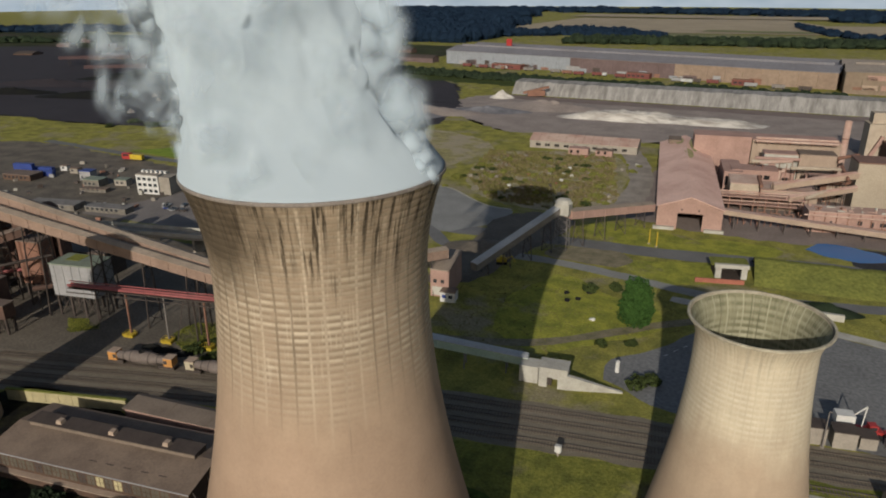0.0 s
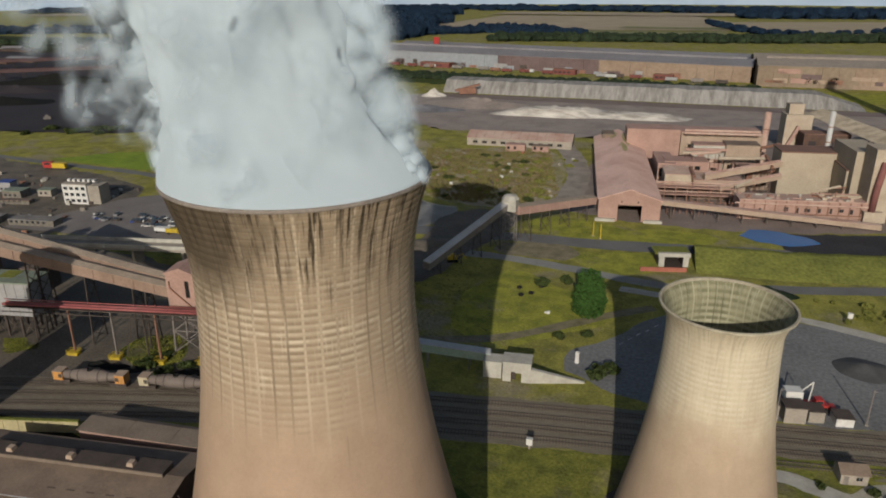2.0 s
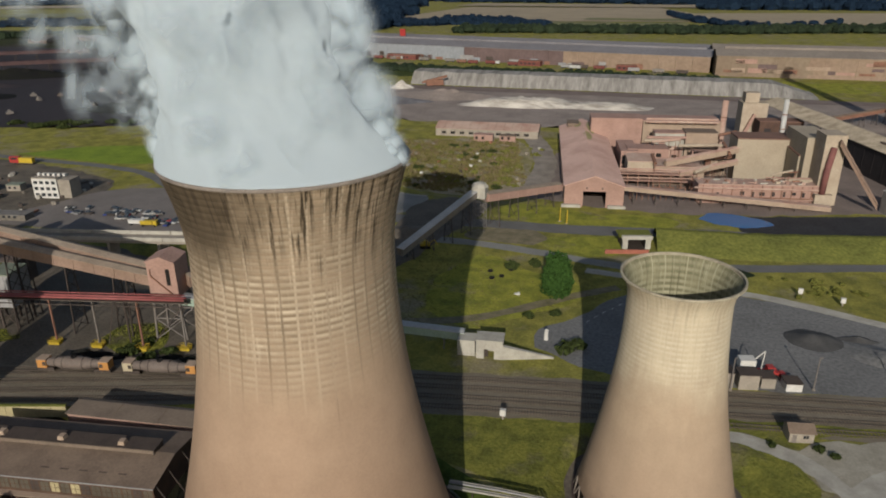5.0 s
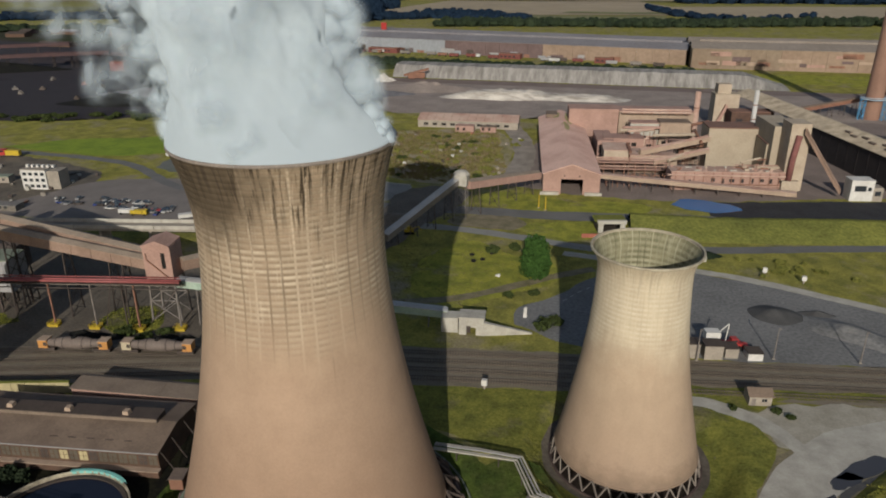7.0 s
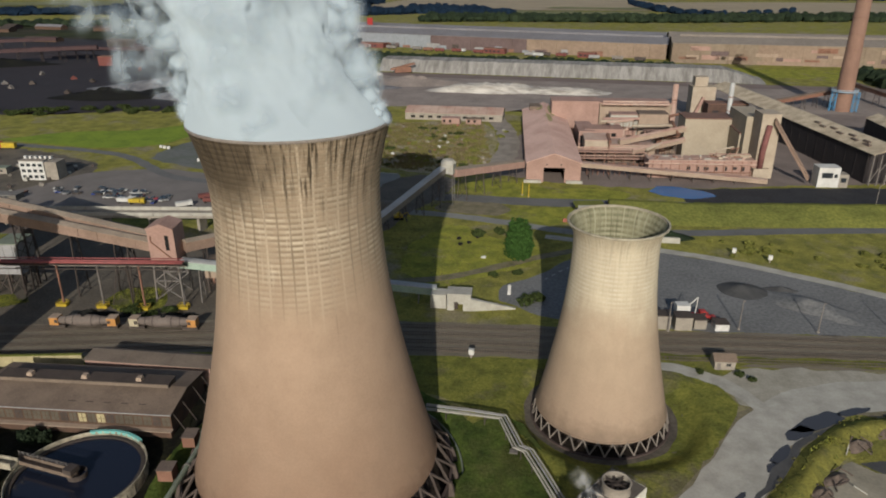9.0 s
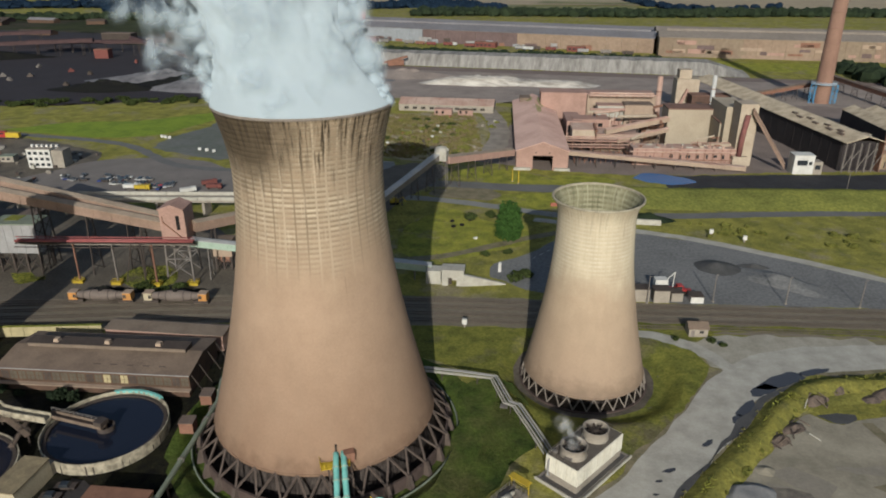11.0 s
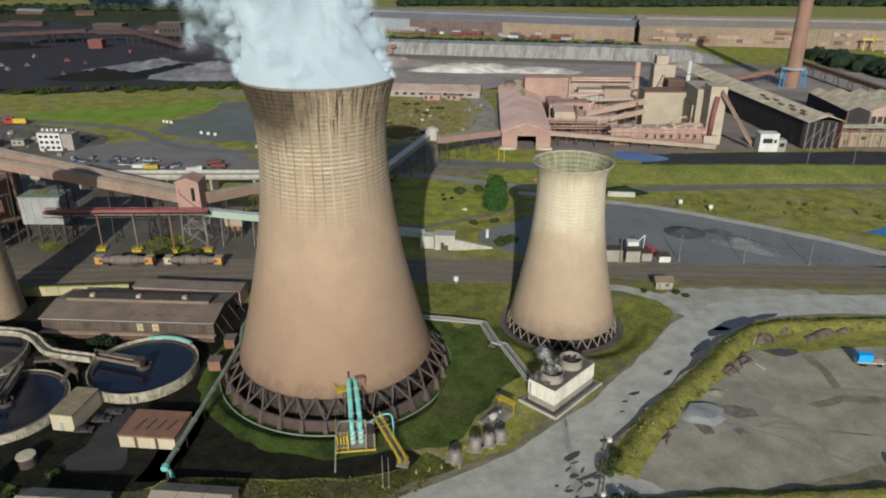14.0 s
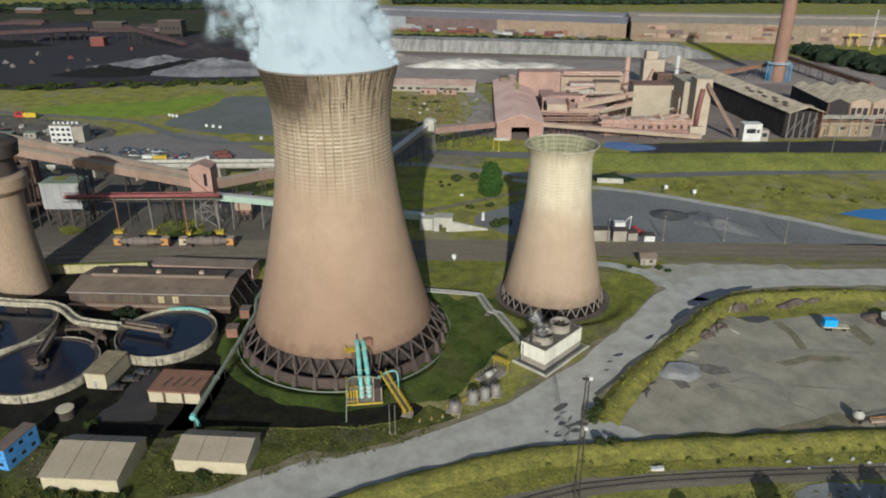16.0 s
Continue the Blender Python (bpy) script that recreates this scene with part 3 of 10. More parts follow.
polar_patch("rough_weeds", HOLLOW, 18.6, 0.13, "weeds_mid", "rough green weeds on the slopes of the hollow round the smaller tower")
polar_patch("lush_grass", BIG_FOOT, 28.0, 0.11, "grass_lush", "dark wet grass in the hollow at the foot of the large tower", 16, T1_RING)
polar_patch("gravel_ring", [(T2_RING[0] + 20.6 * math.cos(a), T2_RING[1] + 20.6 * math.sin(a)) for a in np.linspace(0, 2 * math.pi, 30, endpoint=False)], 16.6, 0.10, "works_brown", "trodden gravel round the smaller tower", 6)
patch("rough_weeds", [(-70, 38), (-40, 50), (0, 58), (40, 66), (62, 66), (66, 60), (44, 57), (8, 56), (2, 28), (-4, 16), (-4, 30), (-20, 36), (-50, 34)], 0.026, "weeds_mid", "rough green weeds beside the railway", ragged=1.5)

patch("asphalt_lot", [(-142, 250), (-134.2, 246), (-121.7, 243.1), (-97.3, 225.2), (-81.9, 222.4), (-80, 206), (-91.8, 188.8), (-102.4, 182), (-138, 196)], 0.06, "lot", "grey asphalt lot edged by a pale kerb", ragged=0.5)
ribbon("kerb", [(-142, 250.5), (-134.2, 246.5), (-121.7, 243.6), (-97.3, 225.7), (-81.9, 222.9)], 0.9, 0.12, "concrete_pale", "pale concrete kerb of the asphalt lot", ragged=0.1)
# brown dirt patch drawn dark where the large tower's shadow falls
patch("dark_ground", [(-84, 128), (-82, 178), (-84, 206), (-74, 222), (-54, 222), (-50, 205), (-58, 176), (-66, 140)], 0.065, "dirt", "brown dirt under the conveyor, darkened over the tower's shadow", ragged=2.0)
patch("grass_bank", [(3.0, -50.9), (17.1, -46.0), (31.6, -40.9), (42.6, -37.6), (55.5, -29.6), (73.6, -24.8), (104.5, -17.6), (180, 0), (180, -14), (100.0, -30.6), (71.0, -38.0), (49.5, -44.0), (38.8, -47.5), (29.6, -52.3), (11.7, -58.1)], 0.045, "verge", "rough bright yellow-green grass above the single track", ragged=1.2)
patch("rough_weeds", [(-150, -58), (-60, -52), (-42.9, -45.5), (-26, -42.8), (-8.2, -37.4), (-2, -29), (8, -36), (-4, -44.5), (-22, -55), (-38, -66), (-60, -80), (-95, -98), (-140, -120)], 0.026, "weeds_dark", "dark tall weeds and rough grass beside the road", ragged=1.5)
patch("scrub_ground", [(-150, 262), (-136, 336), (-170, 372), (-215, 372), (-190, 316), (-160, 306)], 0.045, "scrub", "rough dry scrubby ground beyond the lagoon", ragged=3)
rnd = random.Random(77)
for i in range(16):
    x0, y0, L, a = rnd.uniform(62, 150), rnd.uniform(-18, 36), rnd.uniform(16, 40), rnd.choice((0.25, 0.4, 1.2, 2.6)) + rnd.uniform(-0.2, 0.2)
    if y0 > -22 + (x0 - 60) * 0.45 + 30:
        continue
    ribbon("wheel_track", [(x0, y0), (x0 + L * 0.5 * math.cos(a) + rnd.uniform(-2, 2), y0 + L * 0.3 * math.sin(a)), (x0 + L * math.cos(a), y0 + L * 0.45 * math.sin(a))], rnd.uniform(0.5, 1.6), 0.045 + 0.0012 * i, "yard_worn", "darker vehicle track across the gravel yard", ragged=0.5)

patch("grass_field", [(-43.1, 150.6), (-37.6, 157.9), (-17.6, 145.2), (-2.9, 142.5), (-0.7, 125.5), (-16.3, 110.8), (-29.4, 98.3), (-46, 108), (-50, 130)], 0.035, "meadow", "bright green meadow grass between the tracks", ragged=2)
patch("grass_field", [(-45.9, 211.1), (-37.0, 222), (-19.2, 223), (-3.4, 214.5), (10.3, 220), (30.0, 218.5), (30.9, 207.4), (-2.2, 200.2), (-32.5, 199.7)], 0.035, "meadow", "bright green grass strip before the gabled shed", ragged=1.5)
patch("grass_field", [(-20.2, 181.3), (0.8, 188), (11.7, 188), (10.8, 172.6), (-1.1, 164.5), (-16.2, 169.0)], 0.035, "meadow", "bright green grass beside the road tunnel", ragged=1.5)
patch("works_ground", [(-50, 184), (-42.5, 186), (-31.0, 189), (-21.1, 186), (-18, 178), (-22.8, 172), (-36.5, 171), (-50, 174)], 0.055, "road_dirt", "grey-brown trodden dirt beside the track", ragged=2)
patch("gravel_ground", [(52, 61.0), (58, 62.6), (64.2, 67.2), (82.9, 70.6), (105.0, 73.2), (107.8, 70.4), (90, 62), (76, 56), (62, 48), (57.5, 53), (54.5, 58)], 0.055, "dirt_pale", "gravel thrown across the grass at the road junction", ragged=2.5)
for x, y in ((4.3, 112.3), (6.4, 116.0), (8.6, 119.7), (11.1, 123.2), (13.4, 127.0)):
    solo("road_marking", Shape().box(-0.9, -0.12, 0, 0.9, 0.12, 0.012), "white_paint", "short white dash painted on the tarmac", at=(x, y, 0.05), rz=57, kind="structure")
patch("wet_lot", [(78, -43.5), (82, -40.6), (90, -38.6), (104, -35.9), (140, -28), (140, -52), (84, -54)], 0.06, "lot", "wet grey hard standing below the single track", ragged=0.8)
# ---- cooling towers ----
def tower_radius(z, rt, zt, up, dn):
    return rt * math.sqrt(1 + ((z - zt) / (up if z > zt else dn)) ** 2)


def tower_material(name, low, mid, top, joint, stain, height, seam, bloom=(0.5, 0.43, 0.32), soot_at=(0, 0, -90)):
    """Cast concrete: tone changes with height, dark runs below the rim, darker casting joints."""
    m = bpy.data.materials.new(name)
    m.use_nodes = True
    n, k = m.node_tree.nodes, m.node_tree.links.new
    p = n["Principled BSDF"]
    p.inputs["Roughness"].default_value = 0.9
    p.inputs["Specular IOR Level"].default_value = 0.15

    def math_node(op, a, b=None):
        q = n.new("ShaderNodeMath")
        q.operation = op
        for i, v in enumerate((a, b)):
            if v is None:
                continue
            if isinstance(v, (int, float)):
                q.inputs[i].default_value = v
            else:
                k(v, q.inputs[i])
        return q.outputs[0]

    def mixed(fac, a, b, blend="MIX"):
        q = n.new("ShaderNodeMix")
        q.data_type, q.blend_type = "RGBA", blend
        for i, v in ((0, fac), (6, a), (7, b)):
            if isinstance(v, (int, float)):
                q.inputs[i].default_value = v
            elif isinstance(v, tuple):
                q.inputs[i].default_value = (*v, 1)
            else:
                k(v, q.inputs[i])
        return q.outputs[2]

    def noise_at(vec, scale, detail=4, rough=0.6):
        q = n.new("ShaderNodeTexNoise")
        q.inputs["Scale"].default_value, q.inputs["Detail"].default_value, q.inputs["Roughness"].default_value = scale, detail, rough
        k(vec, q.inputs["Vector"])
        return q.outputs[0]

    def ranged(v, a, b, c=0.0, d=1.0):
        q = n.new("ShaderNodeMapRange")
        q.inputs[1].default_value, q.inputs[2].default_value, q.inputs[3].default_value, q.inputs[4].default_value = a, b, c, d
        k(v, q.inputs[0])
        return q.outputs[0]

    xyz = n.new("ShaderNodeSeparateXYZ")
    tc = n.new("ShaderNodeTexCoord").outputs["Object"]
    k(tc, xyz.inputs[0])
    x, y, z = xyz.outputs
    ang = math_node("ARCTAN2", y, x)
    comb = n.new("ShaderNodeCombineXYZ")
    k(math_node("MULTIPLY", ang, 14.0), comb.inputs[0])
    k(math_node("MULTIPLY", z, 0.05), comb.inputs[1])
    streak = comb.outputs[0]
    comb2 = n.new("ShaderNodeCombineXYZ")
    k(math_node("MULTIPLY", ang, 3.0), comb2.inputs[0])
    k(math_node("MULTIPLY", z, 0.04), comb2.inputs[1])
    wob = noise_at(tc, 0.09, 3)
    zz = math_node("ADD", z, math_node("MULTIPLY", math_node("SUBTRACT", wob, 0.5), 16.0))
    col = mixed(ranged(zz, height * 0.06, height * 0.5), low, mid)
    col = mixed(ranged(zz, height * 0.52, height * 0.72), col, top)
    col = mixed(ranged(noise_at(tc, 0.2, 5), 0.35, 0.7, 0.0, 0.22), col, tuple(c * 0.62 for c in low))
    col = mixed(ranged(noise_at(comb2.outputs[0], 1.0, 4), 0.45, 0.75, 0.0, 0.4), col, tuple(c * 0.72 for c in mid))
    # pale lime bloom in rows on the casting lifts, dark joints between the lifts and panels
    if seam:
        lift = math_node("FRACT", math_node("DIVIDE", z, seam[0]))
        col_p = math_node("FRACT", math_node("MULTIPLY", ang, seam[1] / (2 * math.pi)))
        zone = math_node("MULTIPLY", ranged(zz, height * 0.6, height * 0.74), ranged(noise_at(tc, 0.28, 4), 0.34, 0.6, 0.25, 1.0))
        bar = math_node("MULTIPLY", ranged(lift, 0.25, 0.55), ranged(lift, 0.8, 1.0, 1.0, 0.0))
        gap = ranged(math_node("ABSOLUTE", math_node("SUBTRACT", col_p, 0.5)), 0.39, 0.47)
        bar = math_node("MULTIPLY", bar, math_node("SUBTRACT", 1.0, math_node("MULTIPLY", gap, 0.85)))
        cell = n.new("ShaderNodeCombineXYZ")
        k(math_node("FLOOR", math_node("MULTIPLY", ang, seam[1] / (2 * math.pi))), cell.inputs[0])
        k(math_node("FLOOR", math_node("DIVIDE", z, seam[0])), cell.inputs[1])
        wn2 = n.new("ShaderNodeTexWhiteNoise")
        wn2.noise_dimensions = "2D"
        k(cell.outputs[0], wn2.inputs["Vector"])
        bar = math_node("MULTIPLY", math_node("MULTIPLY", bar, ranged(wn2.outputs[0], 0.0, 1.0, 0.6, 1.0)), ranged(zz, height * 0.78, height * 0.94, 1.0, 0.35))
        col = mixed(math_node("MULTIPLY", zone, seam[2]), col, joint)
        lanes = n.new("ShaderNodeTexWhiteNoise")
        lanes.noise_dimensions = "1D"
        k(math_node("FLOOR", math_node("ADD", math_node("MULTIPLY", ang, seam[1] / (2 * math.pi)), 0.5)), lanes.inputs["W"])
        upright = math_node("MULTIPLY", math_node("MULTIPLY", gap, ranged(lanes.outputs[0], 0.0, 1.0, 0.45, 1.0)), ranged(zz, height * 0.56, height * 0.7))
        pale = ranged(lanes.outputs[0], 0.45, 0.55)
        col = mixed(math_node("MULTIPLY", math_node("MULTIPLY", upright, math_node("SUBTRACT", 1.0, pale)), seam[2]), col, tuple(c * 0.55 for c in joint))
        col = mixed(math_node("MULTIPLY", math_node("MULTIPLY", upright, pale), seam[3] * 0.55), col, bloom)
        col = mixed(math_node("MULTIPLY", math_node("MULTIPLY", zone, bar), seam[3]), col, bloom)
        white = math_node("MULTIPLY", ranged(noise_at(streak, 3.2, 3, 0.5), 0.57, 0.64), ranged(noise_at(comb2.outputs[0], 3.0, 3), 0.42, 0.55))
        col = mixed(math_node("MULTIPLY", math_node("MULTIPLY", white, ranged(zz, height * 0.6, height * 0.75)), seam[3] * 0.35), col, bloom)
    # splashed dirt above the legs
    col = mixed(ranged(math_node("ADD", z, math_node("MULTIPLY", noise_at(tc, 0.35, 6), 9.0)), height * 0.1 + 1.5, height * 0.1 + 6.0, 0.6, 0.0), col, tuple(c * 0.5 for c in low))
    # soot drifted on to the windward shoulder
    far = n.new("ShaderNodeVectorMath")
    far.operation = "DISTANCE"
    k(tc, far.inputs[0])
    far.inputs[1].default_value = soot_at
    cake = math_node("MULTIPLY", ranged(math_node("ADD", far.outputs[1], math_node("MULTIPLY", noise_at(tc, 0.3, 4), 8.0)), 11.5, 19.0, 1.0, 0.0), stain)
    col = mixed(math_node("MULTIPLY", cake, 0.95), col, tuple(c * 0.42 for c in joint))
    # dark runs from the rim, each of its own length
    run = ranged(noise_at(streak, 2.0, 4, 0.6), 0.5, 0.58)
    reach = math_node("ADD", ranged(z, height * 0.78, height * 0.995), math_node("MULTIPLY", math_node("SUBTRACT", noise_at(streak, 0.6, 2), 0.52), 1.9))
    soot = math_node("MULTIPLY", run, ranged(reach, 0.3, 0.7))
    col = mixed(math_node("MULTIPLY", soot, stain), col, tuple(c * 0.3 for c in joint))
    fine = ranged(noise_at(tc, 2.2, 5), 0.3, 0.7, 0.94, 1.04)
    col = mixed(1.0, col, fine, "MULTIPLY")
    k(col, p.inputs["Base Color"])
    bp = n.new("ShaderNodeBump")
    bp.inputs["Strength"].default_value, bp.inputs["Distance"].default_value = 0.12, 0.06
    k(noise_at(tc, 3.0, 4), bp.inputs["Height"])
    k(bp.outputs[0], p.inputs["Normal"])
    return m


M["shell_big"] = tower_material("tower_concrete_brown", (0.235, 0.15, 0.1), (0.375, 0.268, 0.188), (0.345, 0.265, 0.182), (0.175, 0.133, 0.088), 1.0, 76.4, (1.0, 46, 0.7, 0.85), (0.6, 0.505, 0.38), (-7.5, -15.5, 75.5))
M["shell_small"] = tower_material("tower_concrete_cream", (0.335, 0.243, 0.172), (0.4, 0.308, 0.217), (0.53, 0.46, 0.335), (0.42, 0.365, 0.26), 0.25, 49.0, (1.0, 60, 0.15, 0.42), (0.68, 0.63, 0.5))
M["shell_inside"] = tower_material("tower_lining_mossy", (0.22, 0.21, 0.12), (0.28, 0.265, 0.16), (0.33, 0.31, 0.195), (0.12, 0.115, 0.065), 0.2, 49.0, (1.3, 44, 0.75, 1.0), (0.5, 0.475, 0.33))


def cooling_tower(at, height, rt, zt, up, dn, base, outer, inner, lift, cols, pairs, label, basin_w, basin_h, groove, lip, leg_mat):
    th = thing("cooling_tower", label, "cooling tower", at, group="cooling towers")
    rad = lambda z: tower_radius(z, rt, zt, up, dn)
    n = cols * 4
    # outer skin: lifts of cast concrete with a shallow recess at each joint
    levels, z = [], base
    while z + lift < height - 0.5:
        deep = -groove * min(1.0, max(0.0, (z - height * 0.58) / (height * 0.12)))
        levels += [(z, 0.0), (z + lift - 0.22, 0.0), (z + lift - 0.16, deep), (z + lift - 0.06, deep)] if deep else [(z, 0.0)]
        z += lift
    levels += [(z, 0.0), (height - 0.45, 0.0)]
    s = Shape()
    rows = []
    turns = [2 * math.pi * (j // 4 + (0.0, 0.1, 0.5, 0.9)[j % 4]) / cols for j in range(n)]
    for z, d in levels:
        seam = groove * 0.8 if z > height * 0.62 else 0.0
        rows.append([s.bm.verts.new(((rad(z) + d - (seam if j % 4 == 0 else 0)) * math.cos(a), (rad(z) + d - (seam if j % 4 == 0 else 0)) * math.sin(a), z)) for j, a in enumerate(turns)])
    for a, b in zip(rows, rows[1:]):
        for j in range(n):
            s.bm.faces.new((a[j], a[(j + 1) % n], b[(j + 1) % n], b[j]))
    part("shell", s, outer, th, smooth=True)
    # inner lining
    s = Shape()
    thick = 0.36
    s.lathe([(rad(z) - thick, z) for z in np.linspace(height - 0.4, base, 40)], n)
    part("lining", s, inner, th, "mossy concrete inner face", smooth=True)
    s = Shape()
    r = rad(height)
    s.lathe([(r - 0.05, height - 0.5), (r + 0.05, height - 0.38), (r + 0.06, height - 0.06), (r, height), (r - 0.34, height), (r - 0.38, height - 0.3), (r - 0.34, height - 0.5)], 128, close=True)
    part("rim", s, lip, th, "stiffening ring at the top")
    s = Shape()
    rb = rad(base)
    s.lathe([(rb + 0.02, base + 0.3), (rb + 0.06, base - 0.2), (rb - 0.7, base - 0.2), (rb - 0.7, base + 0.5)], 128, close=True)
    part("ring_beam", s, outer, th)
    # raking legs
    leg = Shape()
    foot, top = basin_w - 0.6, rb
    span = 2 * math.pi / pairs
    thick_leg = 0.42 if base > 4 else 0.3
    leg.beam((foot, 0, basin_h), (top * math.cos(span / 2), top * math.sin(span / 2), base), thick_leg, thick_leg)
    mesh_a = leg.mesh("leg")
    leg = Shape()
    leg.beam((foot, 0, basin_h), (top * math.cos(span / 2), -top * math.sin(span / 2), base), thick_leg, thick_leg)
    mesh_b = leg.mesh("leg")
    for i in range(pairs):
        for me in (mesh_a, mesh_b):
            o = part("leg", me, leg_mat, th)
            o.matrix_basis = pose(0, 0, 0, 0, 0, math.degrees(span * i))
    return th, rb


# the tower's shaded inside is put into this dark streaked colour
M["inside_dark"] = surface("dark_inside_streaks", (0.075, 0.062, 0.055), (0.012, 0.01, 0.009), big=0.8, small=0.3, amount=0.95, stretch=(1, 1, 0.2), spec=0.05, grain=(0.6, 1.3))
M["basin_brown"] = surface("brown_basin_concrete", (0.088, 0.063, 0.054), (0.045, 0.033, 0.028), big=3, small=0.4)
M["basin_dark"] = surface("dark_basin_water", (0.034, 0.027, 0.022), (0.014, 0.011, 0.009), big=2, small=0.5, rough=0.9, amount=0.9, spec=0.04)
M["leg_brown"] = surface("stained_leg_concrete", (0.1, 0.077, 0.064), (0.05, 0.038, 0.032), big=2, small=0.3)
M["leg_grey"] = surface("grey_leg_concrete", (0.21, 0.18, 0.15), (0.11, 0.092, 0.078), big=2, small=0.3)
M["rim_pale"] = surface("pale_rim_concrete", (0.4, 0.36, 0.27), (0.2, 0.175, 0.125), big=2, small=0.4)
M["rim_concrete"] = surface("rim_concrete", (0.25, 0.215, 0.185), (0.12, 0.1, 0.09), big=3, small=0.4)
T1, T2 = (-33.8, 3.3), (24.5, 39.7)
big_tower, rb1 = cooling_tower((*T1, 0), 76.4, 15.09, 62.2, 23.0, 42.3, 5.5, "shell_big", "shell_inside", 1.0, 46, 33, "tall brown concrete cooling tower with soot-streaked rim, steaming", 29.3, 1.5, 0.035, "rim_concrete", "leg_brown")
small_tower, rb2 = cooling_tower((*T2, 0), 49.0, 9.45, 44.5, 7.4, 32.6, 1.4, "shell_small", "shell_inside", 1.0, 60, 30, "smaller cream concrete cooling tower, open and idle", 17.0, PIT + 0.5, 0.006, "rim_pale", "leg_grey")
for tw, rr, hh, foot in ((big_tower, 28.7, 1.5, PIT_BIG), (small_tower, 16.9, PIT + 0.5, PIT)):
    s = Shape()
    s.lathe([(rr, foot), (rr, hh), (rr - 0.5, hh), (rr - 0.5, foot)], 96)
    part("basin_wall", s, "basin_brown", tw, "stained concrete basin wall")
    s = Shape()
    s.disc(rr - 0.5, foot + 0.25, 64)
    part("basin_water", s, "basin_dark", tw, "dark matt water in the basin")
    # added screen; its dark colour stands for the unlit space behind the legs
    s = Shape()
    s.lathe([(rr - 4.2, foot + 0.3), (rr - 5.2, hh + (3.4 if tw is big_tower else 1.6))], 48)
    part("shade_screen", s, "inside_dark", tw, "dark streaked screen for the shaded inside behind the legs")
# tapered buttresses that carry the legs of the large tower
s = Shape()
lo = [s.bm.verts.new(p) for p in ((28.6, -0.75, PIT_BIG), (30.2, -0.6, PIT_BIG), (30.2, 0.6, PIT_BIG), (28.6, 0.75, PIT_BIG), (28.6, -0.4, 1.9), (29.2, -0.35, 1.9), (29.2, 0.35, 1.9), (28.6, 0.4, 1.9))]
for f in ((3, 2, 1, 0), (4, 5, 6, 7), (0, 1, 5, 4), (1, 2, 6, 5), (2, 3, 7, 6), (3, 0, 4, 7)):
    s.bm.faces.new([lo[i] for i in f])
butt = s.mesh("buttress")
for i in range(33):
    o = part("buttress", butt, "leg_brown", big_tower)
    o.matrix_basis = pose(0, 0, 0, 0, 0, i * 360 / 33)


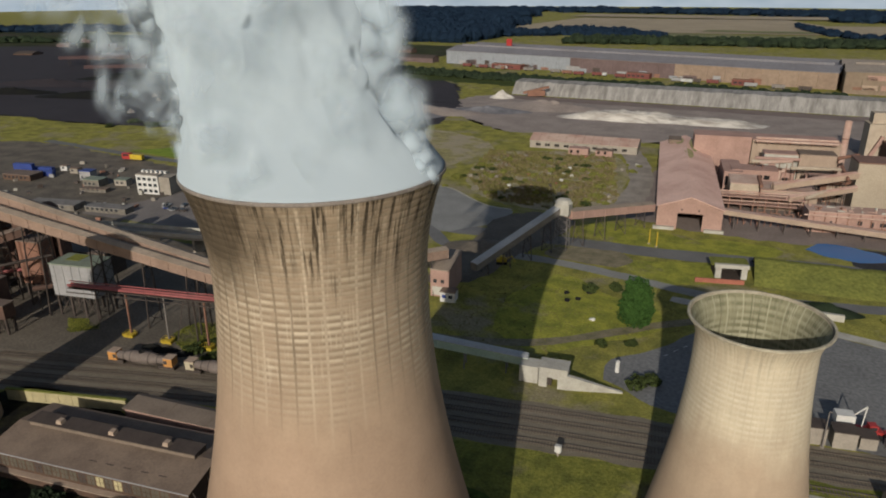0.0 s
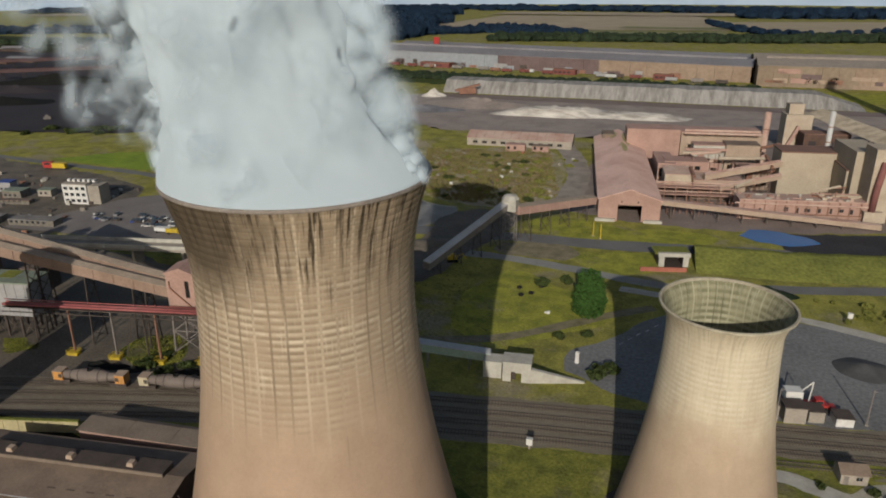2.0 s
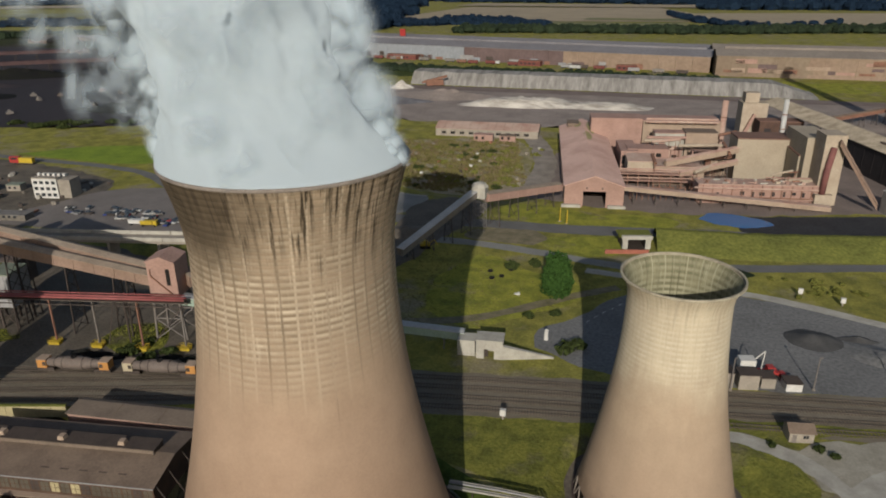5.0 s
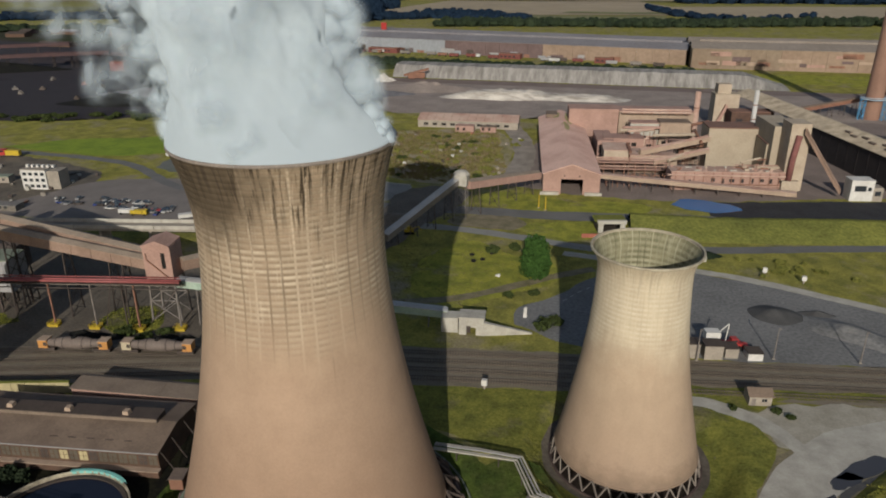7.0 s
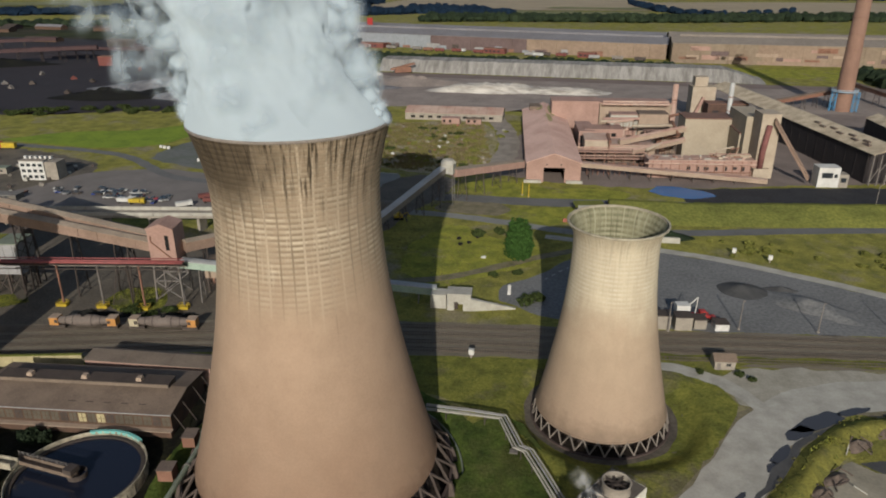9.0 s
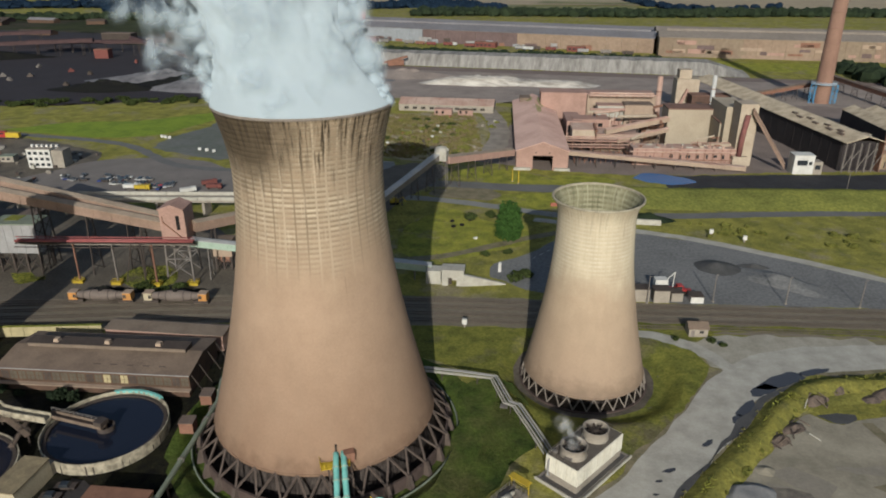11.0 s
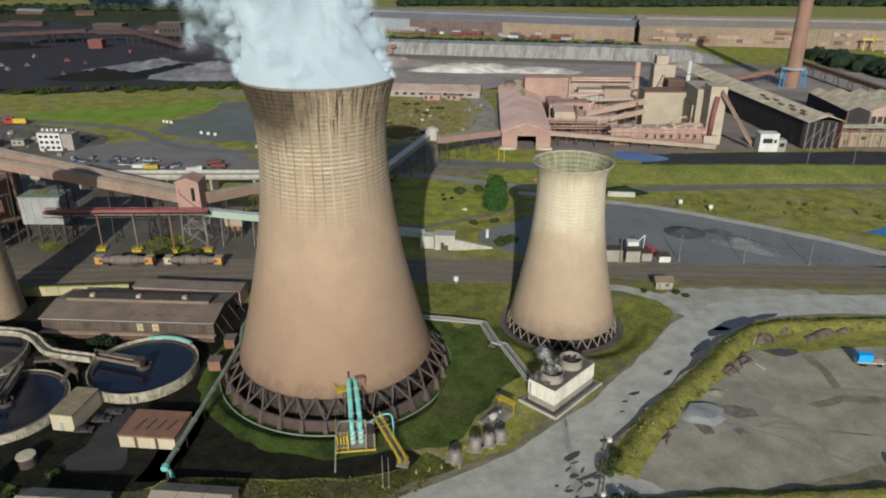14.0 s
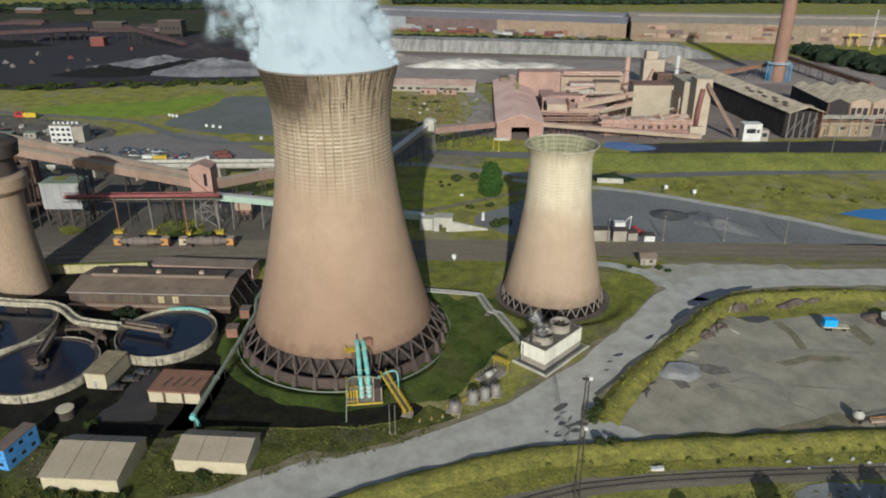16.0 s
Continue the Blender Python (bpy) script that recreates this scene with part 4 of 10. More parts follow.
# ---- steam plume ----
def steam_material(name, cover, scale, lo, hi, seed, col=(0.63, 0.715, 0.765, 1), domes=False, rounded=0.35):
    """Soft steam: light scattered many times over, so it shades little by its own relief; it thins out in drifting patches, and in domes towards each rim."""
    m = bpy.data.materials.new(name)
    m.use_nodes = True
    n, k = m.node_tree.nodes, m.node_tree.links.new
    n.remove(n["Principled BSDF"])
    geo = n.new("ShaderNodeNewGeometry")
    relief, lean = n.new("ShaderNodeVectorMath"), n.new("ShaderNodeVectorMath")
    relief.operation, lean.operation = "SCALE", "ADD"
    relief.inputs["Scale"].default_value = rounded
    k(geo.outputs["Normal"], relief.inputs[0])
    k(relief.outputs[0], lean.inputs[0])
    lean.inputs[1].default_value = (0.05, -0.55, 0.4)
    even = n.new("ShaderNodeVectorMath")
    even.operation = "NORMALIZE"
    k(lean.outputs[0], even.inputs[0])
    dif, trl, mx = n.new("ShaderNodeBsdfDiffuse"), n.new("ShaderNodeBsdfTranslucent"), n.new("ShaderNodeMixShader")
    for q in (dif, trl):
        q.inputs["Color"].default_value = col
    k(even.outputs[0], dif.inputs["Normal"])
    mx.inputs[0].default_value = 0.25
    k(dif.outputs[0], mx.inputs[1])
    k(trl.outputs[0], mx.inputs[2])
    out = mx.outputs[0]
    if cover < 1:
        clear, fade, t, r, mp = n.new("ShaderNodeBsdfTransparent"), n.new("ShaderNodeMixShader"), n.new("ShaderNodeTexNoise"), n.new("ShaderNodeMapRange"), n.new("ShaderNodeMapping")
        mp.inputs["Location"].default_value = (seed * 13.7, seed * 5.1, seed * 7.9)
        mp.inputs["Scale"].default_value = (1, 1, 0.8)
        t.inputs["Scale"].default_value, t.inputs["Detail"].default_value, t.inputs["Roughness"].default_value = scale, 5, 0.55
        t.inputs["Distortion"].default_value = 0.5
        r.interpolation_type = "SMOOTHSTEP"
        r.inputs[1].default_value, r.inputs[2].default_value, r.inputs[3].default_value, r.inputs[4].default_value = lo, hi, 0.0, cover
        k(geo.outputs["Position"], mp.inputs["Vector"])
        k(mp.outputs[0], t.inputs["Vector"])
        k(t.outputs[0], r.inputs[0])
        amount = r.outputs[0]
        if domes:
            ln, rg, mu = n.new("ShaderNodeVectorMath"), n.new("ShaderNodeMapRange"), n.new("ShaderNodeMath")
            ln.operation, mu.operation = "LENGTH", "MULTIPLY"
            rg.interpolation_type = "SMOOTHERSTEP"
            rg.inputs[1].default_value, rg.inputs[2].default_value, rg.inputs[3].default_value, rg.inputs[4].default_value = 0.0, 0.98, 1.0, 0.0
            k(n.new("ShaderNodeUVMap").outputs[0], ln.inputs[0])
            k(ln.outputs["Value"], rg.inputs[0])
            k(rg.outputs[0], mu.inputs[0])
            k(amount, mu.inputs[1])
            amount = mu.outputs[0]
        k(amount, fade.inputs[0])
        k(clear.outputs[0], fade.inputs[1])
        k(out, fade.inputs[2])
        out = fade.outputs[0]
    k(out, n["Material Output"].inputs["Surface"])
    return m


def billow(a, z):
    """Swelling of the cloud in direction a at height z, in metres."""
    d = Vector((math.cos(a), math.sin(a), 0))
    f = noise.fractal(d * 1.5 + Vector((0, 0, z * 0.07)), 1.0, 2.0, 2)
    g = noise.fractal(d * 4.2 + Vector((7, 3, z * 0.26)), 0.9, 2.0, 3)
    return 1.6 * f + 0.9 * g


def cloud_edge(a, z, reach):
    """Middle of the cloud at height z and its radius in direction a, reach metres off the dense steam."""
    h = max(0.0, z - 76.3)
    edge = min(1.0, h / 7.0)
    lee = 1.0 + (0.35 + 0.3 * max(0.0, reach)) * max(0.0, -math.cos(a)) * edge
    w = 17.7 - 0.19 * min(h, 11.0) + 0.002 * max(0.0, h - 11) ** 2 + edge * (billow(a, z) + 0.3 + reach * lee)
    if z < 76.45:
        w = min(w, tower_radius(z, 15.09, 62.2, 23.0, 42.3) - 0.45)
    return T1[0] - 0.31 * h - 0.0015 * h * h, T1[1] + 0.10 * h, w


def cloud(reach, top, na=160, nz=84):
    """The dense body of the plume; it fills the tower's mouth and thins to a ragged top."""
    s, rows = Shape(), []
    for i in range(nz):
        z = 74 + (top - 74) * i / (nz - 1)
        close = math.sqrt(max(0.0, 1 - max(0.0, (i / (nz - 1) - 0.8) / 0.2) ** 2))
        row = []
        for j in range(na):
            a = 2 * math.pi * j / na
            cx, cy, w = cloud_edge(a, z, reach)
            row.append(s.bm.verts.new((cx + math.cos(a) * w * close, cy + math.sin(a) * w * close, z)))
        rows.append(row)
    for a, b in zip(rows, rows[1:]):
        for j in range(na):
            s.bm.faces.new((a[j], a[(j + 1) % na], b[(j + 1) % na], b[j]))
    return s


def dome(s, uv, c, n, r):
    """One shallow dome of steam, its texture plane measured from the middle."""
    u = n.orthogonal().normalized()
    v = n.cross(u)
    rings = []
    for q in (0.0, 0.25, 0.5, 0.75, 1.0):
        ring = []
        for k in range(14):
            t = 2 * math.pi * k / 14
            ring.append((s.bm.verts.new(c + (u * math.cos(t) + v * math.sin(t)) * r * q * (1 + 0.2 * math.sin(3 * t + r * 5) + 0.12 * math.sin(2 * t + r * 9)) + n * r * 0.12 * (1 - q * q)), (q * math.cos(t), q * math.sin(t))))
            if q == 0.0:
                break
        rings.append(ring)
    for p0, p1 in zip(rings, rings[1:]):
        for k in range(14):
            quad = [p0[0], p1[k], p1[(k + 1) % 14]] if len(p0) == 1 else [p0[k], p1[k], p1[(k + 1) % 14], p0[(k + 1) % 14]]
            f = s.bm.faces.new([x[0] for x in quad])
            for loop, x in zip(f.loops, quad):
                loop[uv].uv = x[1]


def puffs(count, seed, z0, z1, size, way, sway, start, spread):
    """Shallow domes of thin steam along one flank of the dense body, side by side and turned to the sun, fading out towards their rims."""
    rnd = random.Random(seed)
    s = Shape()
    uv = s.bm.loops.layers.uv.new("UVMap")
    for i in range(count):
        a = math.radians(way + rnd.uniform(-sway, sway))
        z = z0 + (z1 - z0) * (i + rnd.random()) / count
        low = min(1.0, 0.35 + (z - 76) / 14)
        r = size * rnd.uniform(0.75, 1.3) * low
        cx, cy, w = cloud_edge(a, z, start + rnd.uniform(-1.0, 1.0) * spread * min(1.0, 0.2 + (z - 76) / 12))
        n = (Vector((0.2, -0.93, 0.3)) + Vector((rnd.gauss(0, 1), rnd.gauss(0, 1), rnd.gauss(0, 1))) * 0.1).normalized()
        dome(s, uv, Vector((cx + math.cos(a) * w, cy + math.sin(a) * w, z)), n, r)
    return s


M["steam"] = steam_material("steam", 1.0, 0.1, 0, 1, 0, (0.45, 0.525, 0.57, 1), False, 0.5)
M["puff_near"] = steam_material("steam_puffs", 0.97, 0.12, 0.0, 0.42, 5, (0.455, 0.53, 0.575, 1), True, 0.0)
M["puff_thin"] = steam_material("steam_haze", 0.45, 0.1, 0.2, 0.62, 3, (0.5, 0.575, 0.62, 1), True, 0.0)
M["puff_far"] = steam_material("steam_wisps", 0.6, 0.2, 0.34, 0.62, 8, (0.46, 0.535, 0.58, 1), True, 0.0)
steam = thing("steam_plume", "thick white steam billowing out of the large tower", "steam", kind="stuff")
tagged(part("dense_steam", cloud(-1.7, 108.0), "steam", steam, smooth=True), kind="stuff")
tagged(part("steam_puff", puffs(36, 5, 77.2, 106.0, 3.8, 202, 8, -1.1, 1.6), "puff_near", steam, smooth=True), kind="stuff")
tagged(part("steam_puff", puffs(36, 7, 77.0, 106.0, 3.8, 2, 7, -0.7, 1.4), "puff_near", steam, smooth=True), kind="stuff")
tagged(part("steam_puff", puffs(20, 9, 77.5, 104.0, 6.0, 280, 55, -0.3, 1.2), "puff_thin", steam, smooth=True), kind="stuff")
tagged(part("steam_wisp", puffs(16, 6, 82.0, 104.0, 5.0, 205, 12, 2.2, 2.6), "puff_far", steam, smooth=True), kind="stuff")


# ---- kinds of things ----
def gable(name, label, cat, at, rz, L, D, eave, ridge, wall, roof, doors=(), windows=(), over=0.35, ridge_at=0.5, group="", sheets=0, monitor=None):
    """A shed: front along local x from the corner at, depth along y, ridge parallel to the front."""
    th = thing(name, label, cat, at, rz, group)
    s = Shape()
    yr = D * ridge_at
    t = 0.25
    s.box(0, 0, 0, L, t, eave).box(0, D - t, 0, L, D, eave)
    for x in (0, L - t):
        lo = [s.bm.verts.new((x + i, y, z)) for i in (0, t) for y, z in ((t, 0), (D - t, 0), (D - t, eave), (yr, ridge - 0.15), (t, eave))]
        s.bm.faces.new(lo[:5])
        s.bm.faces.new(lo[5:][::-1])
        for i in range(5):
            j = (i + 1) % 5
            s.bm.faces.new((lo[i], lo[j], lo[5 + j], lo[5 + i]))
    part("wall", s, wall, th)
    for y0, y1 in ((-over, yr), (yr, D + over)):
        s = Shape()
        front = y1 == yr
        za = eave - over * (ridge - eave) / (yr if front else D - yr)
        a, b = ((y0, za), (y1, ridge)) if front else ((y0, ridge), (y1, za))
        v = [s.bm.verts.new(p) for p in ((-over, a[0], a[1]), (L + over, a[0], a[1]), (L + over, b[0], b[1]), (-over, b[0], b[1]), (-over, a[0], a[1] + 0.18), (L + over, a[0], a[1] + 0.18), (L + over, b[0], b[1] + 0.18), (-over, b[0], b[1] + 0.18))]
        for f in ((3, 2, 1, 0), (4, 5, 6, 7), (0, 1, 5, 4), (1, 2, 6, 5), (2, 3, 7, 6), (3, 0, 4, 7)):
            s.bm.faces.new([v[i] for i in f])
        top = part("roof", s, roof, th)
        for i in range(1, sheets):
            x = L * i / sheets
            part("lap", Shape().beam((x, a[0], a[1] + 0.2), (x, b[0], b[1] + 0.2), 0.14, 0.1), "roof_tan", top)
    for x, w, h, m in doors:
        part("door", Shape().box(x, -0.06, 0.02, x + w, 0.06, h), m, th)
    for x, z, w, h, m in windows:
        win = part("window", Shape().box(x, -0.05, z, x + w, 0.04, z + h), m, th)
        fr = Shape()
        fr.box(x - 0.1, -0.09, z - 0.12, x + w + 0.1, 0.02, z).box(x - 0.1, -0.09, z + h, x + w + 0.1, 0.02, z + h + 0.12)
        for q in (x - 0.1, x + w / 2 - 0.05, x + w):
            fr.box(q, -0.09, z, q + 0.1, 0.02, z + h)
        part("frame", fr, wall, win)
    if monitor:
        x0, x1, hh, w, m = monitor
        mo = part("monitor", Shape().box(x0, yr - w / 2, ridge - 0.5, x1, yr + w / 2, ridge + hh), "roof_dark", th, "raised roof vent")
        part("monitor_roof", Shape().box(x0 - 0.3, yr - w / 2 - 0.4, ridge + hh, x1 + 0.3, yr + w / 2 + 0.4, ridge + hh + 0.15), m, mo)
    return th


M["casing_white"] = surface("weathered_white_panel", (0.68, 0.65, 0.55), (0.53, 0.5, 0.41), big=2.6, small=0.4, amount=0.6, stretch=(1, 1, 0.4))
M["cooler_deck"] = surface("dusty_deck", (0.13, 0.112, 0.094), (0.075, 0.064, 0.055), big=3, small=0.4)
M["tank_wall"] = surface("stained_tank_concrete", (0.43, 0.385, 0.285), (0.15, 0.13, 0.095), big=1.6, small=0.3, amount=0.9, bump=0.2)
M["rust_walk"] = surface("rusty_walkway_steel", (0.2, 0.15, 0.11), (0.09, 0.066, 0.05), big=2, small=0.3)
M["concrete_yellow"] = surface("yellowed_concrete", (0.42, 0.36, 0.20), (0.26, 0.23, 0.13), big=3, small=0.4)
M["cream_roof"] = surface("grey_cream_roof", (0.32, 0.268, 0.195), (0.25, 0.208, 0.15), big=5, small=0.4, rough=0.6)
M["green_grey"] = surface("green_grey_paint", (0.20, 0.23, 0.17), (0.12, 0.13, 0.10), big=3, small=0.3, rough=0.6)
M["shaft_concrete"] = surface("shaft_concrete", (0.31, 0.225, 0.152), (0.18, 0.13, 0.09), big=7, small=0.5, stretch=(1, 1, 0.35))
M["roof_dark"] = surface("dark_roof_vent", (0.075, 0.058, 0.048), (0.045, 0.035, 0.03), big=3, small=0.4)


def block(name, label, cat, at, rz, L, D, H, wall, roof="roof_brown", z0=0.0, windows=(), parapet=0.4, ribs=0, legs=0, group="", slope=0.0, doors=()):
    """A flat-roofed works building; z0 lifts it on steel legs."""
    th = thing(name, label, cat, at, rz, group)
    s = Shape().box(0, 0, z0, L, D, H)
    if slope:
        for v in s.bm.verts:
            if v.co.z > z0 + 0.1 and v.co.y > D / 2:
                v.co.z += slope
    part("wall", s, wall, th)
    s = Shape().box(-0.15, -0.15, H, L + 0.15, D + 0.15, H + parapet)
    for v in s.bm.verts:
        if slope and v.co.y > D / 2:
            v.co.z += slope
    part("roof", s, roof, th)
    for i in range(ribs):
        x = L * (i + 0.5) / ribs
        part("rib", Shape().box(x - 0.12, -0.14, z0, x + 0.12, 0.02, H), wall, th)
    for x, z, w, h, m in windows:
        part("window", Shape().box(x, -0.06, z, x + w, 0.05, z + h), m, th)
    for x, w, h, m in doors:
        part("door", Shape().box(x, -0.07, z0 + 0.02, x + w, 0.06, z0 + h), m, th)
    if legs:
        for i in range(legs):
            for y in (0.6, D - 0.6):
                x = 0.6 + (L - 1.2) * i / max(1, legs - 1)
                part("leg", Shape().box(x - 0.3, y - 0.3, 0, x + 0.3, y + 0.3, z0), "steel_dark", th)
        for i in range(legs - 1):
            x0, x1 = 0.6 + (L - 1.2) * i / (legs - 1), 0.6 + (L - 1.2) * (i + 1) / (legs - 1)
            part("brace", Shape().beam((x0, 0.6, 0.3), (x1, 0.6, z0 - 0.2), 0.2), "steel_dark", th)
            part("brace", Shape().beam((x1, 0.64, 0.3), (x0, 0.64, z0 - 0.2), 0.2), "steel_dark", th)
    return th


def gallery(label, a, b, w, h, wall, roof, bents=4, group="conveyor galleries", leg="steel_dark", pitch=0.8, belt=False, ground_z=0.0):
    """An enclosed conveyor on trestles from a to b (points on the floor line)."""
    th = thing("conveyor_gallery", label, "conveyor", (a[0], a[1], 0), group=group)
    a0, b0 = Vector((0, 0, a[2])), Vector((b[0] - a[0], b[1] - a[1], b[2]))
    s = Shape().profile([(-w / 2, 0), (w / 2, 0), (w / 2, h), (-w / 2, h)], a0, b0)
    part("casing", s, wall, th)
    s = Shape().profile([(-w / 2 - 0.25, h), (w / 2 + 0.25, h), (w / 2 + 0.25, h + 0.12), (0, h + pitch), (-w / 2 - 0.25, h + 0.12)], a0, b0)
    part("roof", s, roof, th)
    d = (b0 - a0)
    n = max(3, int(d.length / 6))
    side = Vector((d.y, -d.x, 0)).normalized()
    for i in range(n + 1):
        q, o = a0 + d * (i / n), side * (w / 2 + 0.06)
        part("rib", Shape().beam(q + o, q + o + Vector((0, 0, h)), 0.16).beam(q - o, q - o + Vector((0, 0, h)), 0.16).beam(q - o, q + o, 0.2), wall, th)
    for i in range(bents):
        q = a0 + d * ((i + 0.5) / bents)
        if q.z < 1.5:
            continue
        for k in (-1, 1):
            foot = q + side * k * (w / 2 + q.z * 0.07)
            part("trestle_leg", Shape().beam((foot.x, foot.y, ground_z), q + side * k * (w / 2 - 0.2), 0.32), leg, th)
        m = max(1, int(q.z / 4))
        for j in range(m):
            z0, z1 = q.z * j / m, q.z * (j + 1) / m
            w0, w1 = (w / 2 + (q.z - z0) * 0.07), (w / 2 + (q.z - z1) * 0.07)
            p = Vector((q.x, q.y, 0))
            for k in (-1, 1):
                part("brace", Shape().beam(p + side * k * w0 + Vector((0, 0, z0)), p - side * k * w1 + Vector((0, 0, z1)), 0.16), leg, th)
    return th


def heap(name, label, at, rx, ry, h, mat, rz=0, seed=0, cat="heap", kind="stuff", flat=0.0, n=28):
    """A loose heap with an uneven outline."""
    s, rows = Shape(), []
    for i in range(n // 2 + 1):
        u = i / (n // 2)
        row = []
        for j in range(n):
            a = 2 * math.pi * j / n
            k = 1 + 0.28 * noise.noise((math.cos(a) * 1.3 + seed, math.sin(a) * 1.3, seed * 2.1))
            x, y = rx * u * k * math.cos(a), ry * u * k * math.sin(a)
            prof = max(0.0, 1 - u) if flat == 0 else min(1.0, (1 - u) / flat)
            z = h * (prof ** 1.1) * (1 + 0.35 * noise.noise((x * 0.25 + seed, y * 0.25, 0))) - 0.05
            row.append(s.bm.verts.new((x, y, z)))
        rows.append(row)
    for a, b in zip(rows, rows[1:]):
        for j in range(n):
            s.bm.faces.new((a[j], b[j], b[(j + 1) % n], a[(j + 1) % n]))
    bmesh.ops.remove_doubles(s.bm, verts=s.bm.verts, dist=0.001)
    return solo(name, s, mat, label, cat, at, rz, kind=kind, smooth=True)


def leaf_cloud(s, c, r, n, size, rnd, flat=1.0):
    """Many small leaf clumps filling an uneven ball."""
    for _ in range(n):
        d = Vector((rnd.gauss(0, 1), rnd.gauss(0, 1), rnd.gauss(0, 1))).normalized()
        q = Vector(c) + Vector((d.x * r, d.y * r, d.z * r * flat)) * (0.55 + 0.5 * rnd.random() ** 0.5)
        if q.z < 0.05:
            continue
        u = Vector((rnd.gauss(0, 1), rnd.gauss(0, 1), rnd.gauss(0, 1))).normalized()
        w = d.cross(u).normalized() if d.cross(u).length > 0.1 else Vector((1, 0, 0))
        k = size * (0.6 + 0.8 * rnd.random())
        m = d * 0.35 * k
        vs = [s.bm.verts.new(q + w * k), s.bm.verts.new(q + u * k * 0.7 + m), s.bm.verts.new(q - w * k), s.bm.verts.new(q - u * k * 0.7 + m)]
        s.bm.faces.new(vs)
    return s


def bush(at, r, h, seed, label="low green bush on rough grass", mat="foliage"):
    rnd = random.Random(seed)
    s = Shape()
    for i in range(4):
        a = rnd.random() * 6.28
        leaf_cloud(s, (math.cos(a) * r * 0.5, math.sin(a) * r * 0.5, h * (0.35 + 0.2 * rnd.random())), r * 0.65, 60, 0.16 * r + 0.1, rnd, h / (2 * r) + 0.2)
    return solo("bush", s, mat, label, "bush", at, group="bushes")


def car(label, at, rz, paint, L=4.3, W=1.8, group="parked vehicles"):
    th = thing("car", label, "car", at, rz, group)
    s = Shape()
    s.box(-L / 2, -W / 2, 0.35, L / 2, W / 2, 0.85)
    part("body", s, paint, th)
    s = Shape()
    s.box(-L * 0.28, -W / 2 + 0.05, 0.85, L * 0.2, W / 2 - 0.05, 1.42, taper=0.22)
    part("cabin", s, "dark_glass", th)
    for x in (-L * 0.31, L * 0.31):
        for y in (-W / 2 + 0.1, W / 2 - 0.1):
            part("wheel", Shape().tube([(x, y - 0.1, 0.33), (x, y + 0.1, 0.33)], 0.33, 12), "black", th)
    return th


def pole(name, label, at, h, r, mat, cat="pole", group="", arm=0.0):
    th = thing(name, label, cat, at, group=group)
    part("post", Shape().tube([(0, 0, 0), (0, 0, h)], r, 8, r * 0.6), mat, th)
    part("base", Shape().box(-r * 2, -r * 2, 0, r * 2, r * 2, 0.25), "concrete", th)
    if arm:
        part("head", Shape().box(-0.1, -0.25, h - 0.15, arm, 0.25, h + 0.05), mat, th)
    return th


def lattice(name, label, at, h, w0, w1, mat, bays, cat, rz=0, group=""):
    th = thing(name, label, cat, at, rz, group)
    for i, j in ((-1, -1), (1, -1), (1, 1), (-1, 1)):
        part("leg", Shape().beam((i * w0 / 2, j * w0 / 2, 0), (i * w1 / 2, j * w1 / 2, h), 0.14 + 0.01 * w0), mat, th)
    s = Shape()
    for b in range(bays):
        z0, z1 = h * b / bays, h * (b + 1) / bays
        a, c = (w0 + (w1 - w0) * b / bays) / 2, (w0 + (w1 - w0) * (b + 1) / bays) / 2
        cs = ((-1, -1), (1, -1), (1, 1), (-1, 1))
        for q in range(4):
            (i0, j0), (i1, j1) = cs[q], cs[(q + 1) % 4]
            s.beam((i0 * a, j0 * a, z0), (i1 * c, j1 * c, z1), 0.09)
            s.beam((i1 * a, j1 * a, z0), (i0 * c, j0 * c, z1), 0.09)
            s.beam((i0 * c, j0 * c, z1), (i1 * c, j1 * c, z1), 0.09)
    part("bracing", s, mat, th)
    return th


def railing(s, pts, h=1.0, gap=1.5):
    """Posts and two rails along a line, added to the shape s."""
    for a, b in zip(pts, pts[1:]):
        a, b = Vector(a), Vector(b)
        for z in (h, h * 0.55):
            s.beam(a + Vector((0, 0, z)), b + Vector((0, 0, z)), 0.08)
        n = max(1, int((b - a).length / gap))
        for i in range(n + 1):
            q = a + (b - a) * (i / n)
            s.beam(q, q + Vector((0, 0, h)), 0.08)
    return s


# ---- at the foot of the large tower ----
ring = Shape()
pts = [(T1[0] + 30.9 * math.cos(a), T1[1] + 30.9 * math.sin(a), PIT_BIG + 0.6) for a in np.linspace(radians(-165), radians(60), 80)]
ring.tube(pts, 0.22, 8)
solo("ring_pipe", ring, "green_grey", "pale grey-green pipe laid round the tower foot on the grass", "pipe")

risers = thing("riser_pipes", "pair of turquoise riser pipes bringing water into the tower", "pipe", (-17.9, -29.0, 0), 22)
